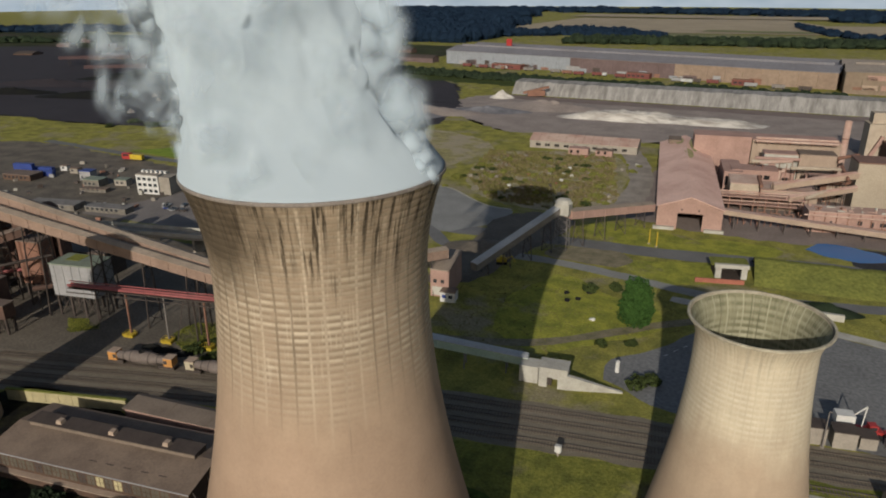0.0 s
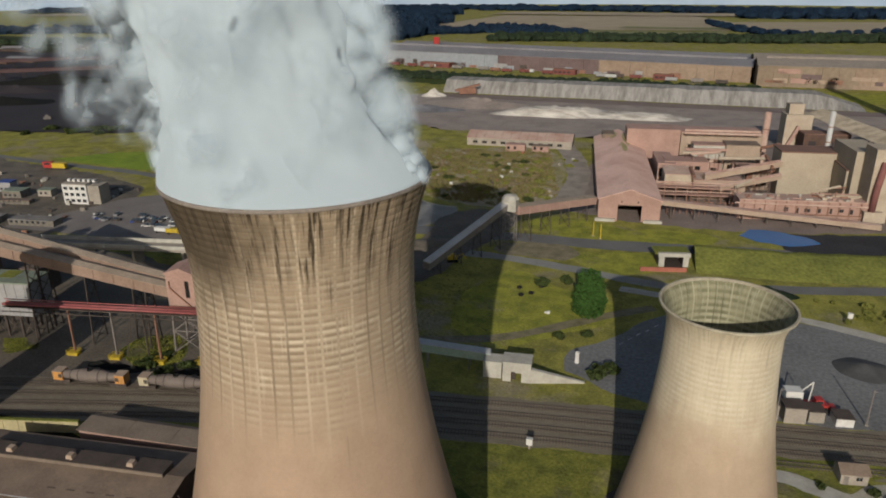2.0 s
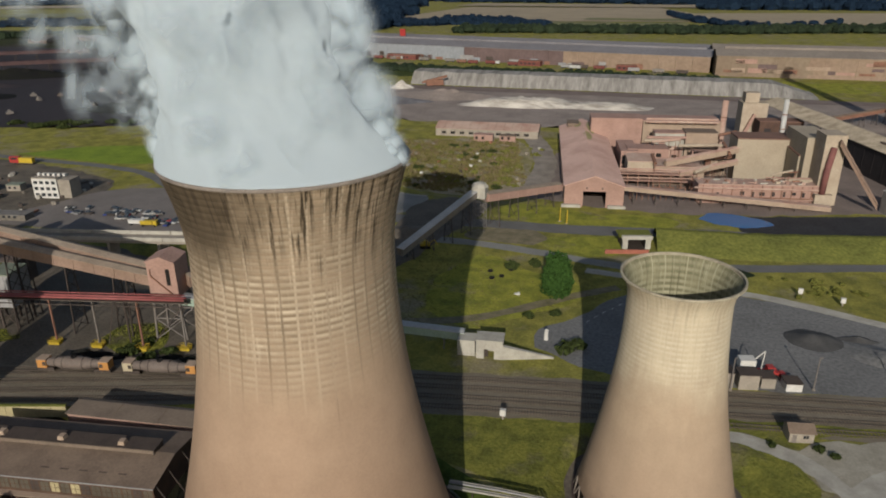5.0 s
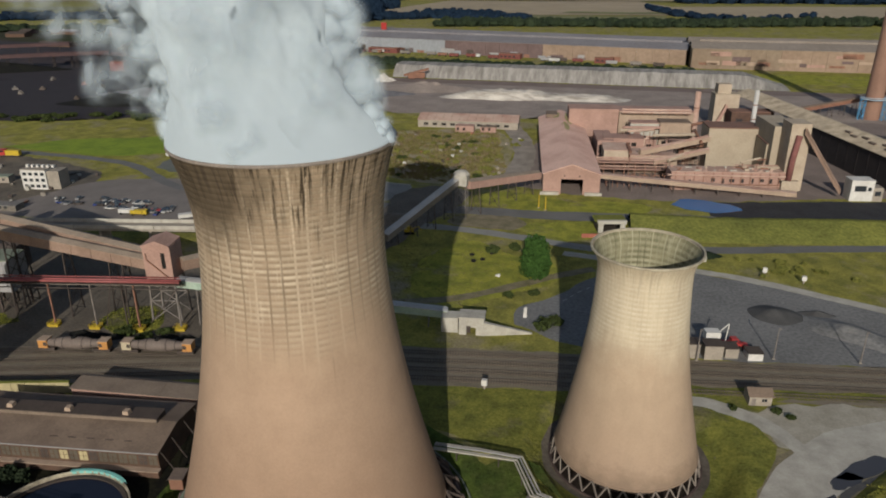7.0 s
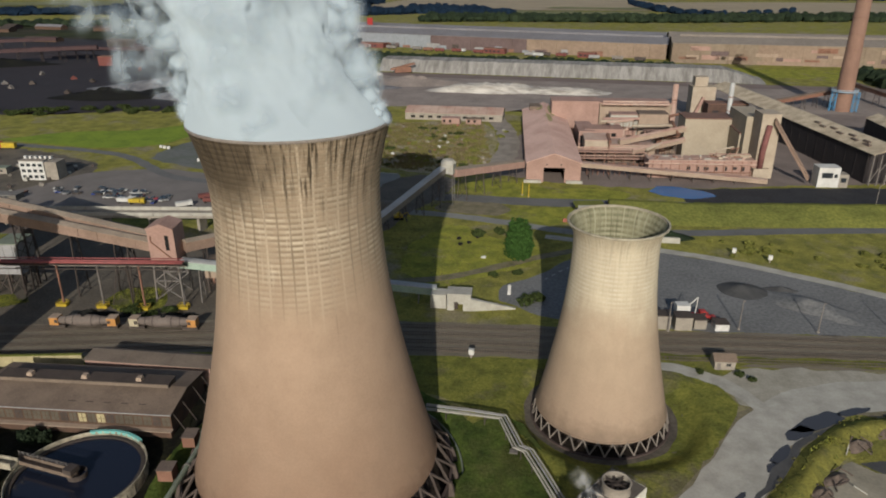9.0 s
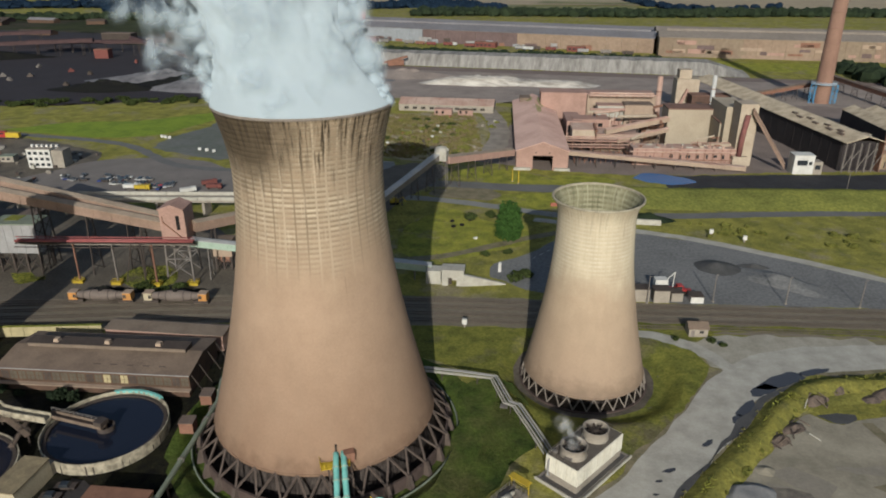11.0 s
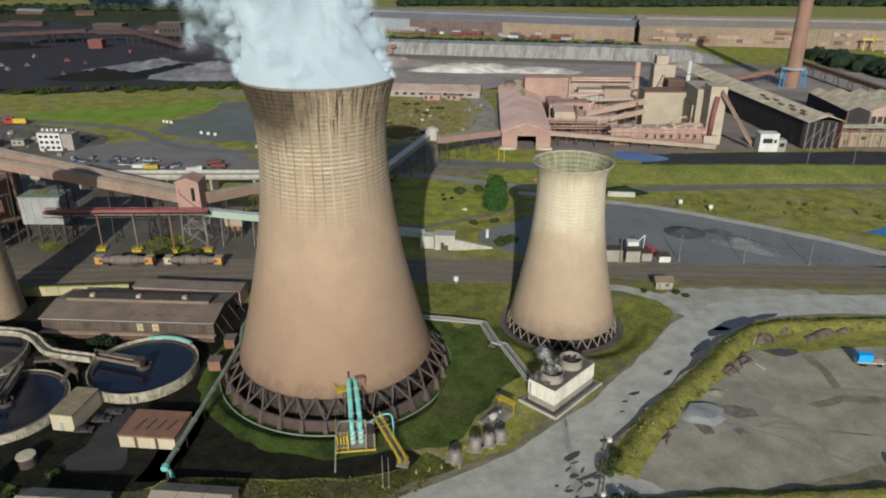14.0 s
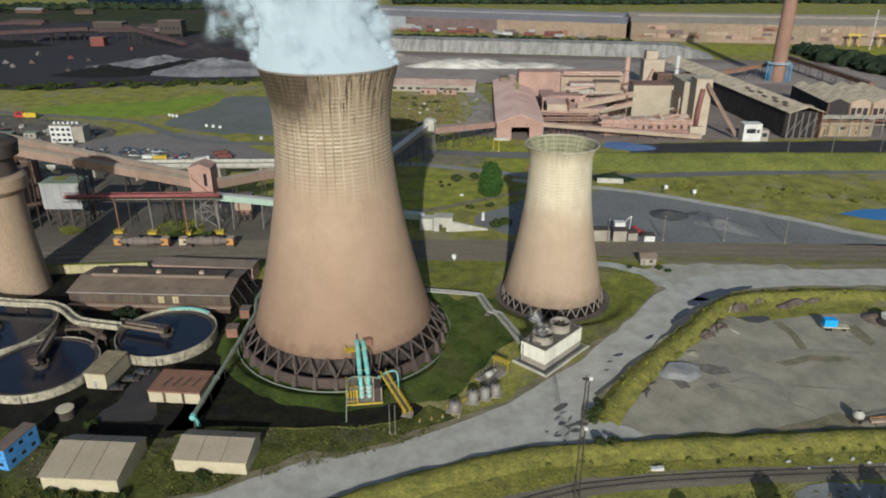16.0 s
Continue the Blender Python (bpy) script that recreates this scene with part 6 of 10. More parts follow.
for i in range(5):
    part("roof_vent", Shape().box(24.5 + i * 4.3, 2.4, 5.8, 26.3 + i * 4.3, 3.0, 6.2), "roof_dark", ws, "dark roof slot")
part("gutter", Shape().beam((-0.3, -0.45, 5.6), (50.7, -0.45, 5.6), 0.2), "grey_sheet", ws)
for y in (1.0, 6.0, 12.0, 17.0):
    part("porch_post", Shape().beam((53.4, y, 0), (50.6, y, 5.2), 0.2), "steel_dark", ws)
gable("works_shed", "narrow low tan shed with a flat grey-brown roof", "shed", (-108.2, 23.4, 0), 6.0, 34.5, 6.2, 4.9, 5.3, "rust_pink", "roof_grey", sheets=3, ridge_at=0.8)
wall = thing("retaining_wall", "pale yellow concrete retaining wall with mossy top", "wall", (-145, 18.6, 0), 15.5)
for i in range(9):
    part("panel", Shape().box(i * 3.7 + 0.05, 0, 0, i * 3.7 + 3.65, 0.5, 3.2), "concrete_yellow", wall)
part("coping", Shape().box(0, -0.15, 3.2, 33.4, 0.7, 3.45), "grass_bright", wall, "mossy green coping")
for x, y, L, D, H, w, label in ((-66.8, 2.6, 2.8, 3.4, 2.6, "red_roof", "small red kiosk beside the pipeline"), (-65.6, -8.6, 3.2, 3.0, 2.8, "rust", "small rusty steel kiosk beside the pipeline")):
    block("kiosk", label, "kiosk", (x, y, 0), 12, L, D, H, w, "roof_brown", parapet=0.15)
patch("works_ground", [(-79.4, -27.4), (-73.3, -28.8), (-70.6, -37), (-65.0, -47.2), (-79.5, -49.6), (-77.6, -42), (-79, -37)], 0.06, "park_dark", "brown-grey trodden yard between hut and tank", ragged=1.0)
gp = thing("green_pipeline", "green-grey pipeline on posts beside the large tower", "pipe", (0, 0, 0))
GP = [(-53.2, -48.2, 4.0), (-54.6, -38, 4.0), (-56, -28, 4.0), (-58, -14, 4.0), (-60.2, 0, 4.0), (-63.6, 8, 4.0), (-66, 24, 4.0)]
part("pipe", Shape().tube(GP, 0.55, 12), "green_grey", gp)
part("end", Shape().tube([(-53.2, -48.2, 4.0), (-53.0, -49.2, 3.9)], 0.75, 12).tube([(-53.1, -48.0, 3.6), (-52.6, -47.4, 0)], 0.4, 10), "cyan", gp, "turquoise pipe end")
for (x, y, z), (x2, y2, z2) in zip(GP, GP[1:]):
    part("post", Shape().beam((x, y, 0), (x, y, 3.6), 0.35), "steel_dark", gp)
    part("flange", Shape().tube([((x + x2) / 2, (y + y2) / 2 - 0.15, 4.0), ((x + x2) / 2, (y + y2) / 2 + 0.15, 4.0)], 0.72, 12), "steel_grey", gp)

# ---- round service tower at the far side of the tanks ----
st = thing("service_tower", "tapering pale concrete service tower with ringed head", "tower", (-145.2, 8.0, 0))
part("shaft", Shape().lathe([(7.9, 0), (7.2, 8), (6.5, 18), (6.1, 30), (6.0, 33)], 48), "shaft_concrete", st, smooth=True)
part("lower_ring", Shape().lathe([(6.0, 33), (8.2, 35), (8.4, 38.5), (7.6, 39.2), (6.2, 39.4)], 48), "shaft_concrete", st)
part("neck", Shape().lathe([(6.2, 39.3), (5.6, 44)], 40), "concrete_dirty", st)
part("upper_ring", Shape().lathe([(5.6, 44), (7.6, 45), (8.2, 49), (6.0, 50.5), (0.1, 51.0)], 48), "concrete_dirty", st)


# ---- railways ----
M["gallery_brown"] = surface("brown_gallery_sheet", (0.27, 0.187, 0.14), (0.17, 0.115, 0.085), big=7, small=0.6, bump=0.12)
M["gallery_roof"] = surface("gallery_roof_sheet", (0.29, 0.235, 0.18), (0.18, 0.142, 0.107), big=7, small=0.6, bump=0.12)
M["shed_roof"] = surface("pale_ore_dusted_roof", (0.68, 0.46, 0.375), (0.52, 0.32, 0.255), big=16, small=0.7, amount=0.9)
M["moss_olive"] = surface("olive_moss", (0.36, 0.32, 0.15), (0.26, 0.22, 0.1), big=5, small=0.6, amount=0.9)
M["furnace_rust"] = surface("furnace_rust", (0.105, 0.062, 0.046), (0.05, 0.033, 0.027), big=4, small=0.5, bump=0.2)
M["red_brick"] = surface("red_brick", (0.33, 0.12, 0.08), (0.22, 0.08, 0.055), big=3, small=0.3)
M["rust_roof_pale"] = surface("pale_dusted_roof", (0.45, 0.335, 0.27), (0.34, 0.2, 0.155), big=10, small=0.7, amount=0.9)
def offset_line(pts, o, step=4.0):
    line = smooth_line(pts, step)
    out = []
    for i, p in enumerate(line):
        d = line[min(i + 1, len(line) - 1)] - line[max(i - 1, 0)]
        out.append(p + Vector((-d.y, d.x, 0)).normalized() * o)
    return out


def track(name, pts, o, label, sleepers=True, z=0.12):
    th = thing(name, label, "railway track", (0, 0, 0), group="railway tracks")
    for k in (-0.75, 0.75):
        line = offset_line(pts, o + k)
        s = Shape()
        for a, b in zip(line, line[1:]):
            s.beam(a + Vector((0, 0, z + 0.14)), b + Vector((0, 0, z + 0.14)), 0.12, 0.16)
        part("rail", s, "steel_rail", th, "rust-brown steel rail")
    if sleepers:
        s = Shape()
        line = offset_line(pts, o, 0.8)
        for a, b in zip(line, line[1:]):
            d = (b - a).normalized()
            c = (a + b) / 2 + Vector((0, 0, z))
            s.beam(c - Vector((-d.y, d.x, 0)) * 1.3, c + Vector((-d.y, d.x, 0)) * 1.3, 0.26, 0.14)
        tagged(part("sleeper", s, "sleeper", th), kind="stuff")
    return th


for o in (-6.6, -2.3, 2.2, 6.5):
    track("railway_track", RAILS, o, "steel railway track on brown ballast", sleepers=True)
NEAR = [(-10, -78), (29, -54), (42, -48.2), (55, -44), (73, -39.2), (99, -33), (160, -20), (260, 0)]
track("railway_track", NEAR, 0, "single railway track on dark ballast")
LADLE = [(-170, 34), (-150, 40.2), (-127, 45.6), (-103, 50.4), (-75, 56), (-40, 63)]
ribbon("railway_bed", LADLE, 4.2, 0.08, "ballast", "ballast under the ladle wagons", ragged=0.4)
track("railway_track", LADLE, 0, "railway track under the ladle wagons")


def torpedo(at, rz, ends, label):
    th = thing("ladle_wagon", label, "rail wagon", at, rz, "ladle wagons")
    s = Shape()
    prof = [(0.9, -8.0), (1.1, -7.6), (1.25, -5.2), (1.75, -2.8), (1.75, 2.8), (1.25, 5.2), (1.1, 7.6), (0.9, 8.0)]
    rings = [[s.bm.verts.new((x, r * math.cos(2 * math.pi * j / 24), 2.7 + r * math.sin(2 * math.pi * j / 24))) for j in range(24)] for r, x in prof]
    for a, b in zip(rings, rings[1:]):
        for j in range(24):
            s.bm.faces.new((a[j], a[(j + 1) % 24], b[(j + 1) % 24], b[j]))
    s.bm.faces.new(rings[0])
    s.bm.faces.new(rings[-1][::-1])
    part("ladle", s, "ladle", th, "dusty grey-brown steel ladle", smooth=True)
    part("mouth", Shape().lathe([(0.8, 4.3), (0.75, 4.75), (0.5, 4.75), (0.5, 4.3)], 16), "black", th)
    for k in (-1, 1):
        for x in (5.2, 2.8):
            part("band", Shape().tube([(k * x - 0.12, 0, 2.7), (k * x + 0.12, 0, 2.7)], 1.34 if x > 3 else 1.84, 20), "steel_dark", th)
        m = ends[0] if k < 0 else ends[1]
        h = part("end_housing", Shape().box(min(k * 7.4, k * 10.0), -1.35, 1.5, max(k * 7.4, k * 10.0), 1.35, 3.9), m, th, "painted end housing")
        part("roof", Shape().box(min(k * 7.3, k * 10.1), -1.45, 3.9, max(k * 7.3, k * 10.1), 1.45, 4.05), "rust_tan", h)
        part("panel", Shape().box(k * 8.0 - 0.5, -1.4, 2.2, k * 8.0 + 0.5, -1.34, 3.3), "steel_dark", h)
        part("bogie", Shape().box(min(k * 5.6, k * 10.3), -1.2, 0.75, max(k * 5.6, k * 10.3), 1.2, 1.5), "steel_dark", th)
        for x in (6.2, 7.4, 8.6, 9.8):
            for y in (-0.85, 0.85):
                part("wheel", Shape().tube([(k * x, y - 0.07, 0.72), (k * x, y + 0.07, 0.72)], 0.44, 14), "steel_rail", th)
    return th


torpedo((-126.6, 45.7, 0), 11.4, ("orange", "orange"), "long ladle wagon with orange end housings on the track")
torpedo((-103.0, 50.4, 0), 11.2, ("cream", "orange"), "long ladle wagon with one pale end housing")

# ---- pipe bridge on posts with yellow guards ----
pb = thing("pipe_bridge", "red pipe bridge on tall steel posts", "pipe bridge", (0, 0, 0))
PB0, PB1 = Vector((-162, 53.6, 15.0)), Vector((-104, 65.5, 15.2))
dd = (PB1 - PB0).normalized()
ss = Vector((-dd.y, dd.x, 0))
for o, z, r, m in ((-0.9, 0.2, 0.4, "red_pipe"), (0.5, 0.2, 0.34, "red_pipe"), (0.0, 1.3, 0.16, "red_pipe"), (1.3, -1.9, 0.2, "concrete")):
    part("pipe", Shape().tube([PB0 + ss * o + Vector((0, 0, z)), PB1 + ss * o + Vector((0, 0, z))], r, 12), m, pb, smooth=True)
part("deck", Shape().beam(PB0 - Vector((0, 0, 0.6)), PB1 - Vector((0, 0, 0.6)), 2.6, 0.25).beam(PB0 + ss * 1.9 - Vector((0, 0, 1.6)), PB1 + ss * 1.9 - Vector((0, 0, 1.6)), 0.25).beam(PB0 - ss * 1.9 - Vector((0, 0, 1.6)), PB1 - ss * 1.9 - Vector((0, 0, 1.6)), 0.25), "steel_dark", pb)
for x, y in ((-144.0, 57.4), (-130.6, 59.2), (-117.0, 61.0), (-105.2, 64.4)):
    part("post", Shape().beam((x, y, 0), (x - 0.4, y + 0.6, 14.4), 0.42), "rust" if x < -140 or -118 < x < -110 else "steel_grey", pb)
    g = thing("post_guard", "yellow railed crash guard round a steel post", "guard", (x, y - 0.6, 0), 11, "post guards")
    part("base", Shape().box(-1.6, -1.0, 0, 1.6, 1.0, 0.9), "yellow", g)
    part("rail", railing(Shape(), [(-1.7, -1.1, 0.2), (1.7, -1.1, 0.2), (1.7, 1.1, 0.2), (-1.7, 1.1, 0.2), (-1.7, -1.1, 0.2)], 1.3, 0.7), "yellow", g)
part("brace", Shape().beam((-127, 59, 1), (-125, 61.4, 14), 0.25), "steel_dark", pb)
part("brace", Shape().beam((-122, 62, 0), (-122, 62, 14), 0.4), "steel_dark", pb)
part("brace", Shape().beam((-114, 62.6, 2), (-105, 64.6, 13), 0.25), "steel_dark", pb)

# ---- junction house and the conveyors that meet in it ----
jh = thing("junction_house", "red-brown sheeted conveyor transfer house on a steel trestle", "transfer house", (-116.6, 67.0, 0), 11)
part("wall", Shape().box(0, 0, 13.6, 8.4, 8.0, 24.4), "rust_pink", jh)
part("roof", Shape().profile([(-0.3, 24.4), (8.3, 24.4), (8.3, 24.8), (4.2, 26.4), (-0.3, 24.8)], (0, -0.3, 0), (0, 8.3, 0)), "rust_pink", jh)
part("window", Shape().box(5.4, -0.06, 17.6, 6.6, 0.1, 22.6), "black", jh, "tall dark window slot")
part("stair_rail", Shape().beam((1.0, -0.4, 20.5), (6.8, -0.4, 15.0), 0.3).beam((1.0, -0.4, 20.5), (1.0, -0.4, 22.5), 0.2), "rust", jh)
for x in (0.4, 8.0):
    for y in (0.4, 7.6):
        part("leg", Shape().beam((x + (0.8 if x > 4 else -0.8), y, 0), (x, y, 13.6), 0.5), "steel_grey", jh)
for z0, z1 in ((0.3, 6.8), (6.8, 13.4)):
    for y in (0.4, 7.6):
        for a, b, w in (((0, y, z0), (8.4, y, z1), 0.25), ((8.4, y, z0), (0, y, z1), 0.25), ((0, y, z1), (8.4, y, z1), 0.3)):
            part("brace", Shape().beam(a, b, w), "steel_grey", jh)

# the long twin gallery rises away from the house
gallery("long tan twin conveyor gallery sloping down to the transfer house", (-206, 55.5, 33.0), (-116.4, 70.8, 16.0), 3.6, 3.2, "gallery_brown", "gallery_roof", bents=5)
gallery("long tan upper conveyor gallery beside the first", (-206, 61.0, 35.2), (-118.0, 74.6, 16.6), 3.4, 3.2, "gallery_brown", "gallery_roof", bents=3)
gallery("tan conveyor gallery behind the large tower", (-108.5, 73.5, 15.5), (-72.0, 128.0, 12.0), 3.4, 3.2, "gallery_brown", "gallery_roof", bents=5)
gallery("pale green conveyor gallery falling to the blockhouse", (-107.5, 69.2, 12.0), (-28.5, 87.0, 2.6), 2.8, 2.4, "green_pale", "pale_sheet", bents=7, leg="steel_grey", pitch=0.3)
hop = block("hopper_house", "rusty hopper house on steel legs", "hopper", (-104.4, 76.4, 0), 11, 6.6, 5.5, 10.6, "rust_tan", "roof_tan", z0=5.0, legs=3)
part("hopper", Shape().box(1.2, 1.0, 2.6, 5.4, 4.5, 5.0, taper=-0.0), "rust", hop)

# ---- grey building on legs and the furnace plant beyond ----
block("works_building", "grey sheeted works building raised on steel legs", "building", (-176.4, 58.0, 0), 11, 15.5, 9.0, 17.6, "grey_sheet", "green_grey", z0=7.2, legs=4, ribs=5)
solo("roof_moss", Shape().box(0, 0, 0, 5, 5, 0.12), "grass_bright", "patch of moss on the grey roof", "moss", (-174.0, 62.0, 18.0), 11)
random.seed(5)
for i in range(16):
    x, y = -232 + random.random() * 52, 34 + random.random() * 40
    h = 7 + random.random() * 16
    w, d = 3 + random.random() * 6, 3 + random.random() * 5
    block("furnace_bay", "dark rusty bay of the furnace plant on steel legs", "plant", (x, y, 0), 11 + random.choice((0, 90)), w, d, h, random.choice(("steel_dark", "furnace_rust", "furnace_rust", "rust", "concrete_dirty")), "roof_brown", z0=2.5 + random.random() * 3, legs=2, group="furnace bays")
for i in range(12):
    x, y = -225 + random.random() * 48, 36 + random.random() * 36
    z = 4 + random.random() * 15
    a = random.random() * 3.1
    L = 8 + random.random() * 12
    pr = thing("furnace_pipe", "rusty gas pipe of the furnace plant on posts", "pipe", (x, y, 0), math.degrees(a), "furnace pipes")
    part("pipe", Shape().tube([(-L / 2, 0, z), (L / 2, 0, z)], 0.35 + 0.5 * random.random(), 10), random.choice(("furnace_rust", "red_pipe", "red_pipe", "steel_dark")), pr)
    for k in (-0.4, 0.4):
        part("post", Shape().beam((L * k, 0, 0), (L * k, 0, z), 0.3), "steel_dark", pr)
for i in range(3):
    st = thing("gas_stove", "tall rusty iron gas stove with a domed top", "stove", (-226 + i * 12, 76 + i * 1.5, 0), group="gas stoves")
    part("shell", Shape().lathe([(4.0, 0), (4.0, 24), (3.2, 27), (1.6, 28.6), (0.1, 29)], 28), "furnace_rust", st, smooth=True)
    part("walkway", Shape().lathe([(4.0, 18), (5.0, 18), (5.0, 18.3), (4.0, 18.3)], 28), "steel_dark", st)
block("control_room", "pale works control building with dark windows", "building", (-206, 82, 0), 11, 20, 10, 9, "concrete_dirty", "roof_brown", windows=[(1.5 + i * 3, 5.5, 2, 1.4, "dark_glass") for i in range(6)])
gallery("dark rusty charging conveyor of the furnace plant", (-245, 30, 6), (-196, 66, 22), 3.0, 2.6, "furnace_rust", "roof_brown", bents=3)

# ---- elevated road behind the conveyors ----
er = thing("road_bridge", "elevated road with pale concrete parapets on piers", "bridge", (0, 0, 0))
E0, E1 = Vector((-262, 101, 6.8)), Vector((-108, 134, 6.8))
ed = (E1 - E0).normalized()
en = Vector((-ed.y, ed.x, 0))
part("deck", Shape().beam(E0, E1, 7.5, 0.9), "concrete", er)
for k in (-1, 1):
    for i in range(10):
        a = E0 + (E1 - E0) * (i / 10) + en * 3.6 * k + Vector((0, 0, 1.1))
        b = E0 + (E1 - E0) * ((i + 0.985) / 10) + en * 3.6 * k + Vector((0, 0, 1.1))
        part("parapet", Shape().beam(a, b, 0.3, 1.6), "concrete_pale", er)
for i in range(8):
    q = E0 + (E1 - E0) * ((i + 0.5) / 8)
    part("pier", Shape().box(q.x - 0.6, q.y - 2.6, 0, q.x + 0.6, q.y + 2.6, 6.4), "concrete", er)

# ---- blockhouse, ramp and pale post beyond the railway ----
bh = thing("blockhouse", "pale concrete blockhouse at the foot of the conveyor", "building", (-23.8, 81.6, 0), 7)
part("wall", Shape().box(0, 0, 0, 2.2, 5, 5.6).box(5.0, 0, 0, 7.4, 5, 5.6).box(2.2, 0, 3.0, 5.0, 5, 5.6).box(2.2, 4.5, 0, 5.0, 5, 3.0), "concrete_pale", bh)
part("door", Shape().box(2.2, 1.2, 0, 3.3, 1.35, 3.0), "steel_dark", bh)
part("roof", Shape().box(-0.2, -0.2, 5.6, 7.6, 5.2, 5.85), "concrete_pale", bh)
part("side_block", Shape().box(-5.4, 1.0, 0, -0.4, 5.6, 4.8), "concrete_pale", bh)
part("ramp", Shape().profile([(-0.4, 0), (0.4, 0), (0.4, 0.3), (-0.4, 0.3)], (7.4, 0.6, 0), (21.0, 3.4, 0)), "concrete_pale", bh)
s = Shape()
v = [s.bm.verts.new(p) for p in ((7.4, 0, 0), (21.5, 2.8, 0), (7.4, 0, 4.2), (7.4, 1.2, 0), (21.5, 3.6, 0), (7.4, 1.2, 4.2), (21.5, 2.8, 0.3), (21.5, 3.6, 0.3))]
for f in ((0, 1, 6, 2), (3, 5, 7, 4), (2, 6, 7, 5), (0, 2, 5, 3), (1, 4, 7, 6), (0, 3, 4, 1)):
    s.bm.faces.new([v[i] for i in f])
part("ramp_wall", s, "concrete_pale", bh, "sloping concrete wing wall")
wp = thing("white_post", "white painted concrete post beside the apron", "post", (-6.4, 97.2, 0))
part("shaft", Shape().box(-0.55, -0.45, 0, 0.55, 0.45, 3.0, taper=0.08), "white_paint", wp)
part("cap", Shape().lathe([(0.6, 3.0), (0.62, 3.35), (0.05, 3.7)], 12), "white_paint", wp)
tu = thing("tunnel_portal", "pale concrete tunnel mouth in the embankment with red side wall", "tunnel", (11.6, 177.0, 0), 14)
part("jamb", Shape().box(0, 0, 0, 2.0, 1.2, 5.0), "concrete_pale", tu)
part("jamb", Shape().box(8.8, 0, 0, 10.8, 1.2, 5.0), "concrete_pale", tu)
part("lintel", Shape().box(-0.4, -0.3, 4.0, 11.2, 1.2, 5.4), "concrete_pale", tu)
part("cutting_wall", Shape().box(0, 1.2, 0, 2.0, 9.0, 4.6).box(8.8, 1.2, 0, 10.8, 9.0, 4.6), "concrete_dirty", tu)
part("roof", Shape().box(-1.2, 1.2, 4.4, 12.0, 9.4, 4.9, taper=0.6), "grass_bright", tu, "grassed earth over the tunnel")
# black sheet added for the tunnel's unlit depth
part("back", Shape().box(2.0, 9.0, 0, 8.8, 9.3, 4.4), "black", tu)
part("ramp", Shape().box(2.0, -4.2, 0, 8.8, 9.0, 0.12), "concrete_dirty", tu, "grey-brown floor of the ramp")
part("side_wall", Shape().box(-7.5, -5.0, 0, 9.0, -4.4, 1.6), "red_brick", tu, "low red brick wall")
for x, y in ((-15.9, 203.2), (-12.6, 200.6)):
    pole("height_post", "yellow height-limit post beside the road", (x, y, 0), 6.2, 0.3, "yellow", group="height posts")


# round green tree
def tree(at, h, r, seed, label, mat="foliage", trunk_h=0.25, n=420, lumps=14, leaf=0.42):
    th = thing("tree", label, "tree", at, group="trees")
    rnd = random.Random(seed)
    part("trunk", Shape().tube([(0, 0, 0), (0.1, 0.1, h * 0.4), (0, 0, h * 0.75)], r * 0.09, 8, r * 0.03), "bark", th)
    s = Shape()
    for i in range(5):
        a = i * 1.256 + rnd.random()
        s.tube([(0, 0, h * 0.25), (math.cos(a) * r * 0.4, math.sin(a) * r * 0.4, h * (0.4 + 0.08 * i))], r * 0.05, 6, r * 0.02)
    part("limbs", s, "bark", th)
    s = Shape()
    for i in range(lumps):
        u = (i + 0.5) / lumps
        z = h * (trunk_h + (1 - trunk_h) * u * 0.92)
        w = r * math.sin(math.pi * min(1, 0.22 + 0.72 * u)) ** 0.8
        a = i * 2.4
        leaf_cloud(s, (math.cos(a) * w * 0.5, math.sin(a) * w * 0.5, z), r * 0.5 * (0.75 + 0.4 * rnd.random()), n // lumps * 2, leaf, rnd)
    part("crown", s, mat, th)
    return th


M["foliage_bright"] = surface("bright_foliage", (0.045, 0.095, 0.02), (0.022, 0.05, 0.012), big=1.2, small=0.25, amount=0.9, bump=0.5, rough=0.9, spec=0.1)
tree((-7.6, 129.5, 0), 13.5, 5.6, 3, "dense rounded dark green tree on the grass", "foliage_bright", 0.03, 3600, 26, 0.5)
for i, (x, y, h, r) in enumerate(((75.4, -61.0, 9.0, 3.2), (91.4, -58.6, 9.0, 4.2), (98.5, -58.6, 9.6, 4.6), (84.6, -62.6, 7.2, 2.6), (66.8, -62.5, 5.4, 2.4), (56.4, -61.6, 5.2, 2.4))):
    tree((x, y, 0), h, r, 60 + i, "bushy dark tree south of the single track", "foliage_dark", 0.1, 900, 14, 0.5)
for i, (x, y) in enumerate(((-31.2, 136.2), (-28.2, 138.6), (-26.0, 145.2), (-33, 142))):
    solo("tyre", Shape().lathe([(0.9, 0), (1.0, 0.3), (0.9, 0.6), (0.5, 0.6), (0.45, 0.3), (0.5, 0)], 20, close=True), "black", "large black tyre lying on the grass", "tyre", (x, y, 0.02), group="old tyres")
solo("fallen_sheet", Shape().box(-0.7, -0.4, 0, 0.7, 0.4, 0.5).box(0.2, -0.6, 0, 1.0, 0.2, 0.9), "white_paint", "white sheeting lying on the grass", "debris", (-20.3, 125.5, 0))

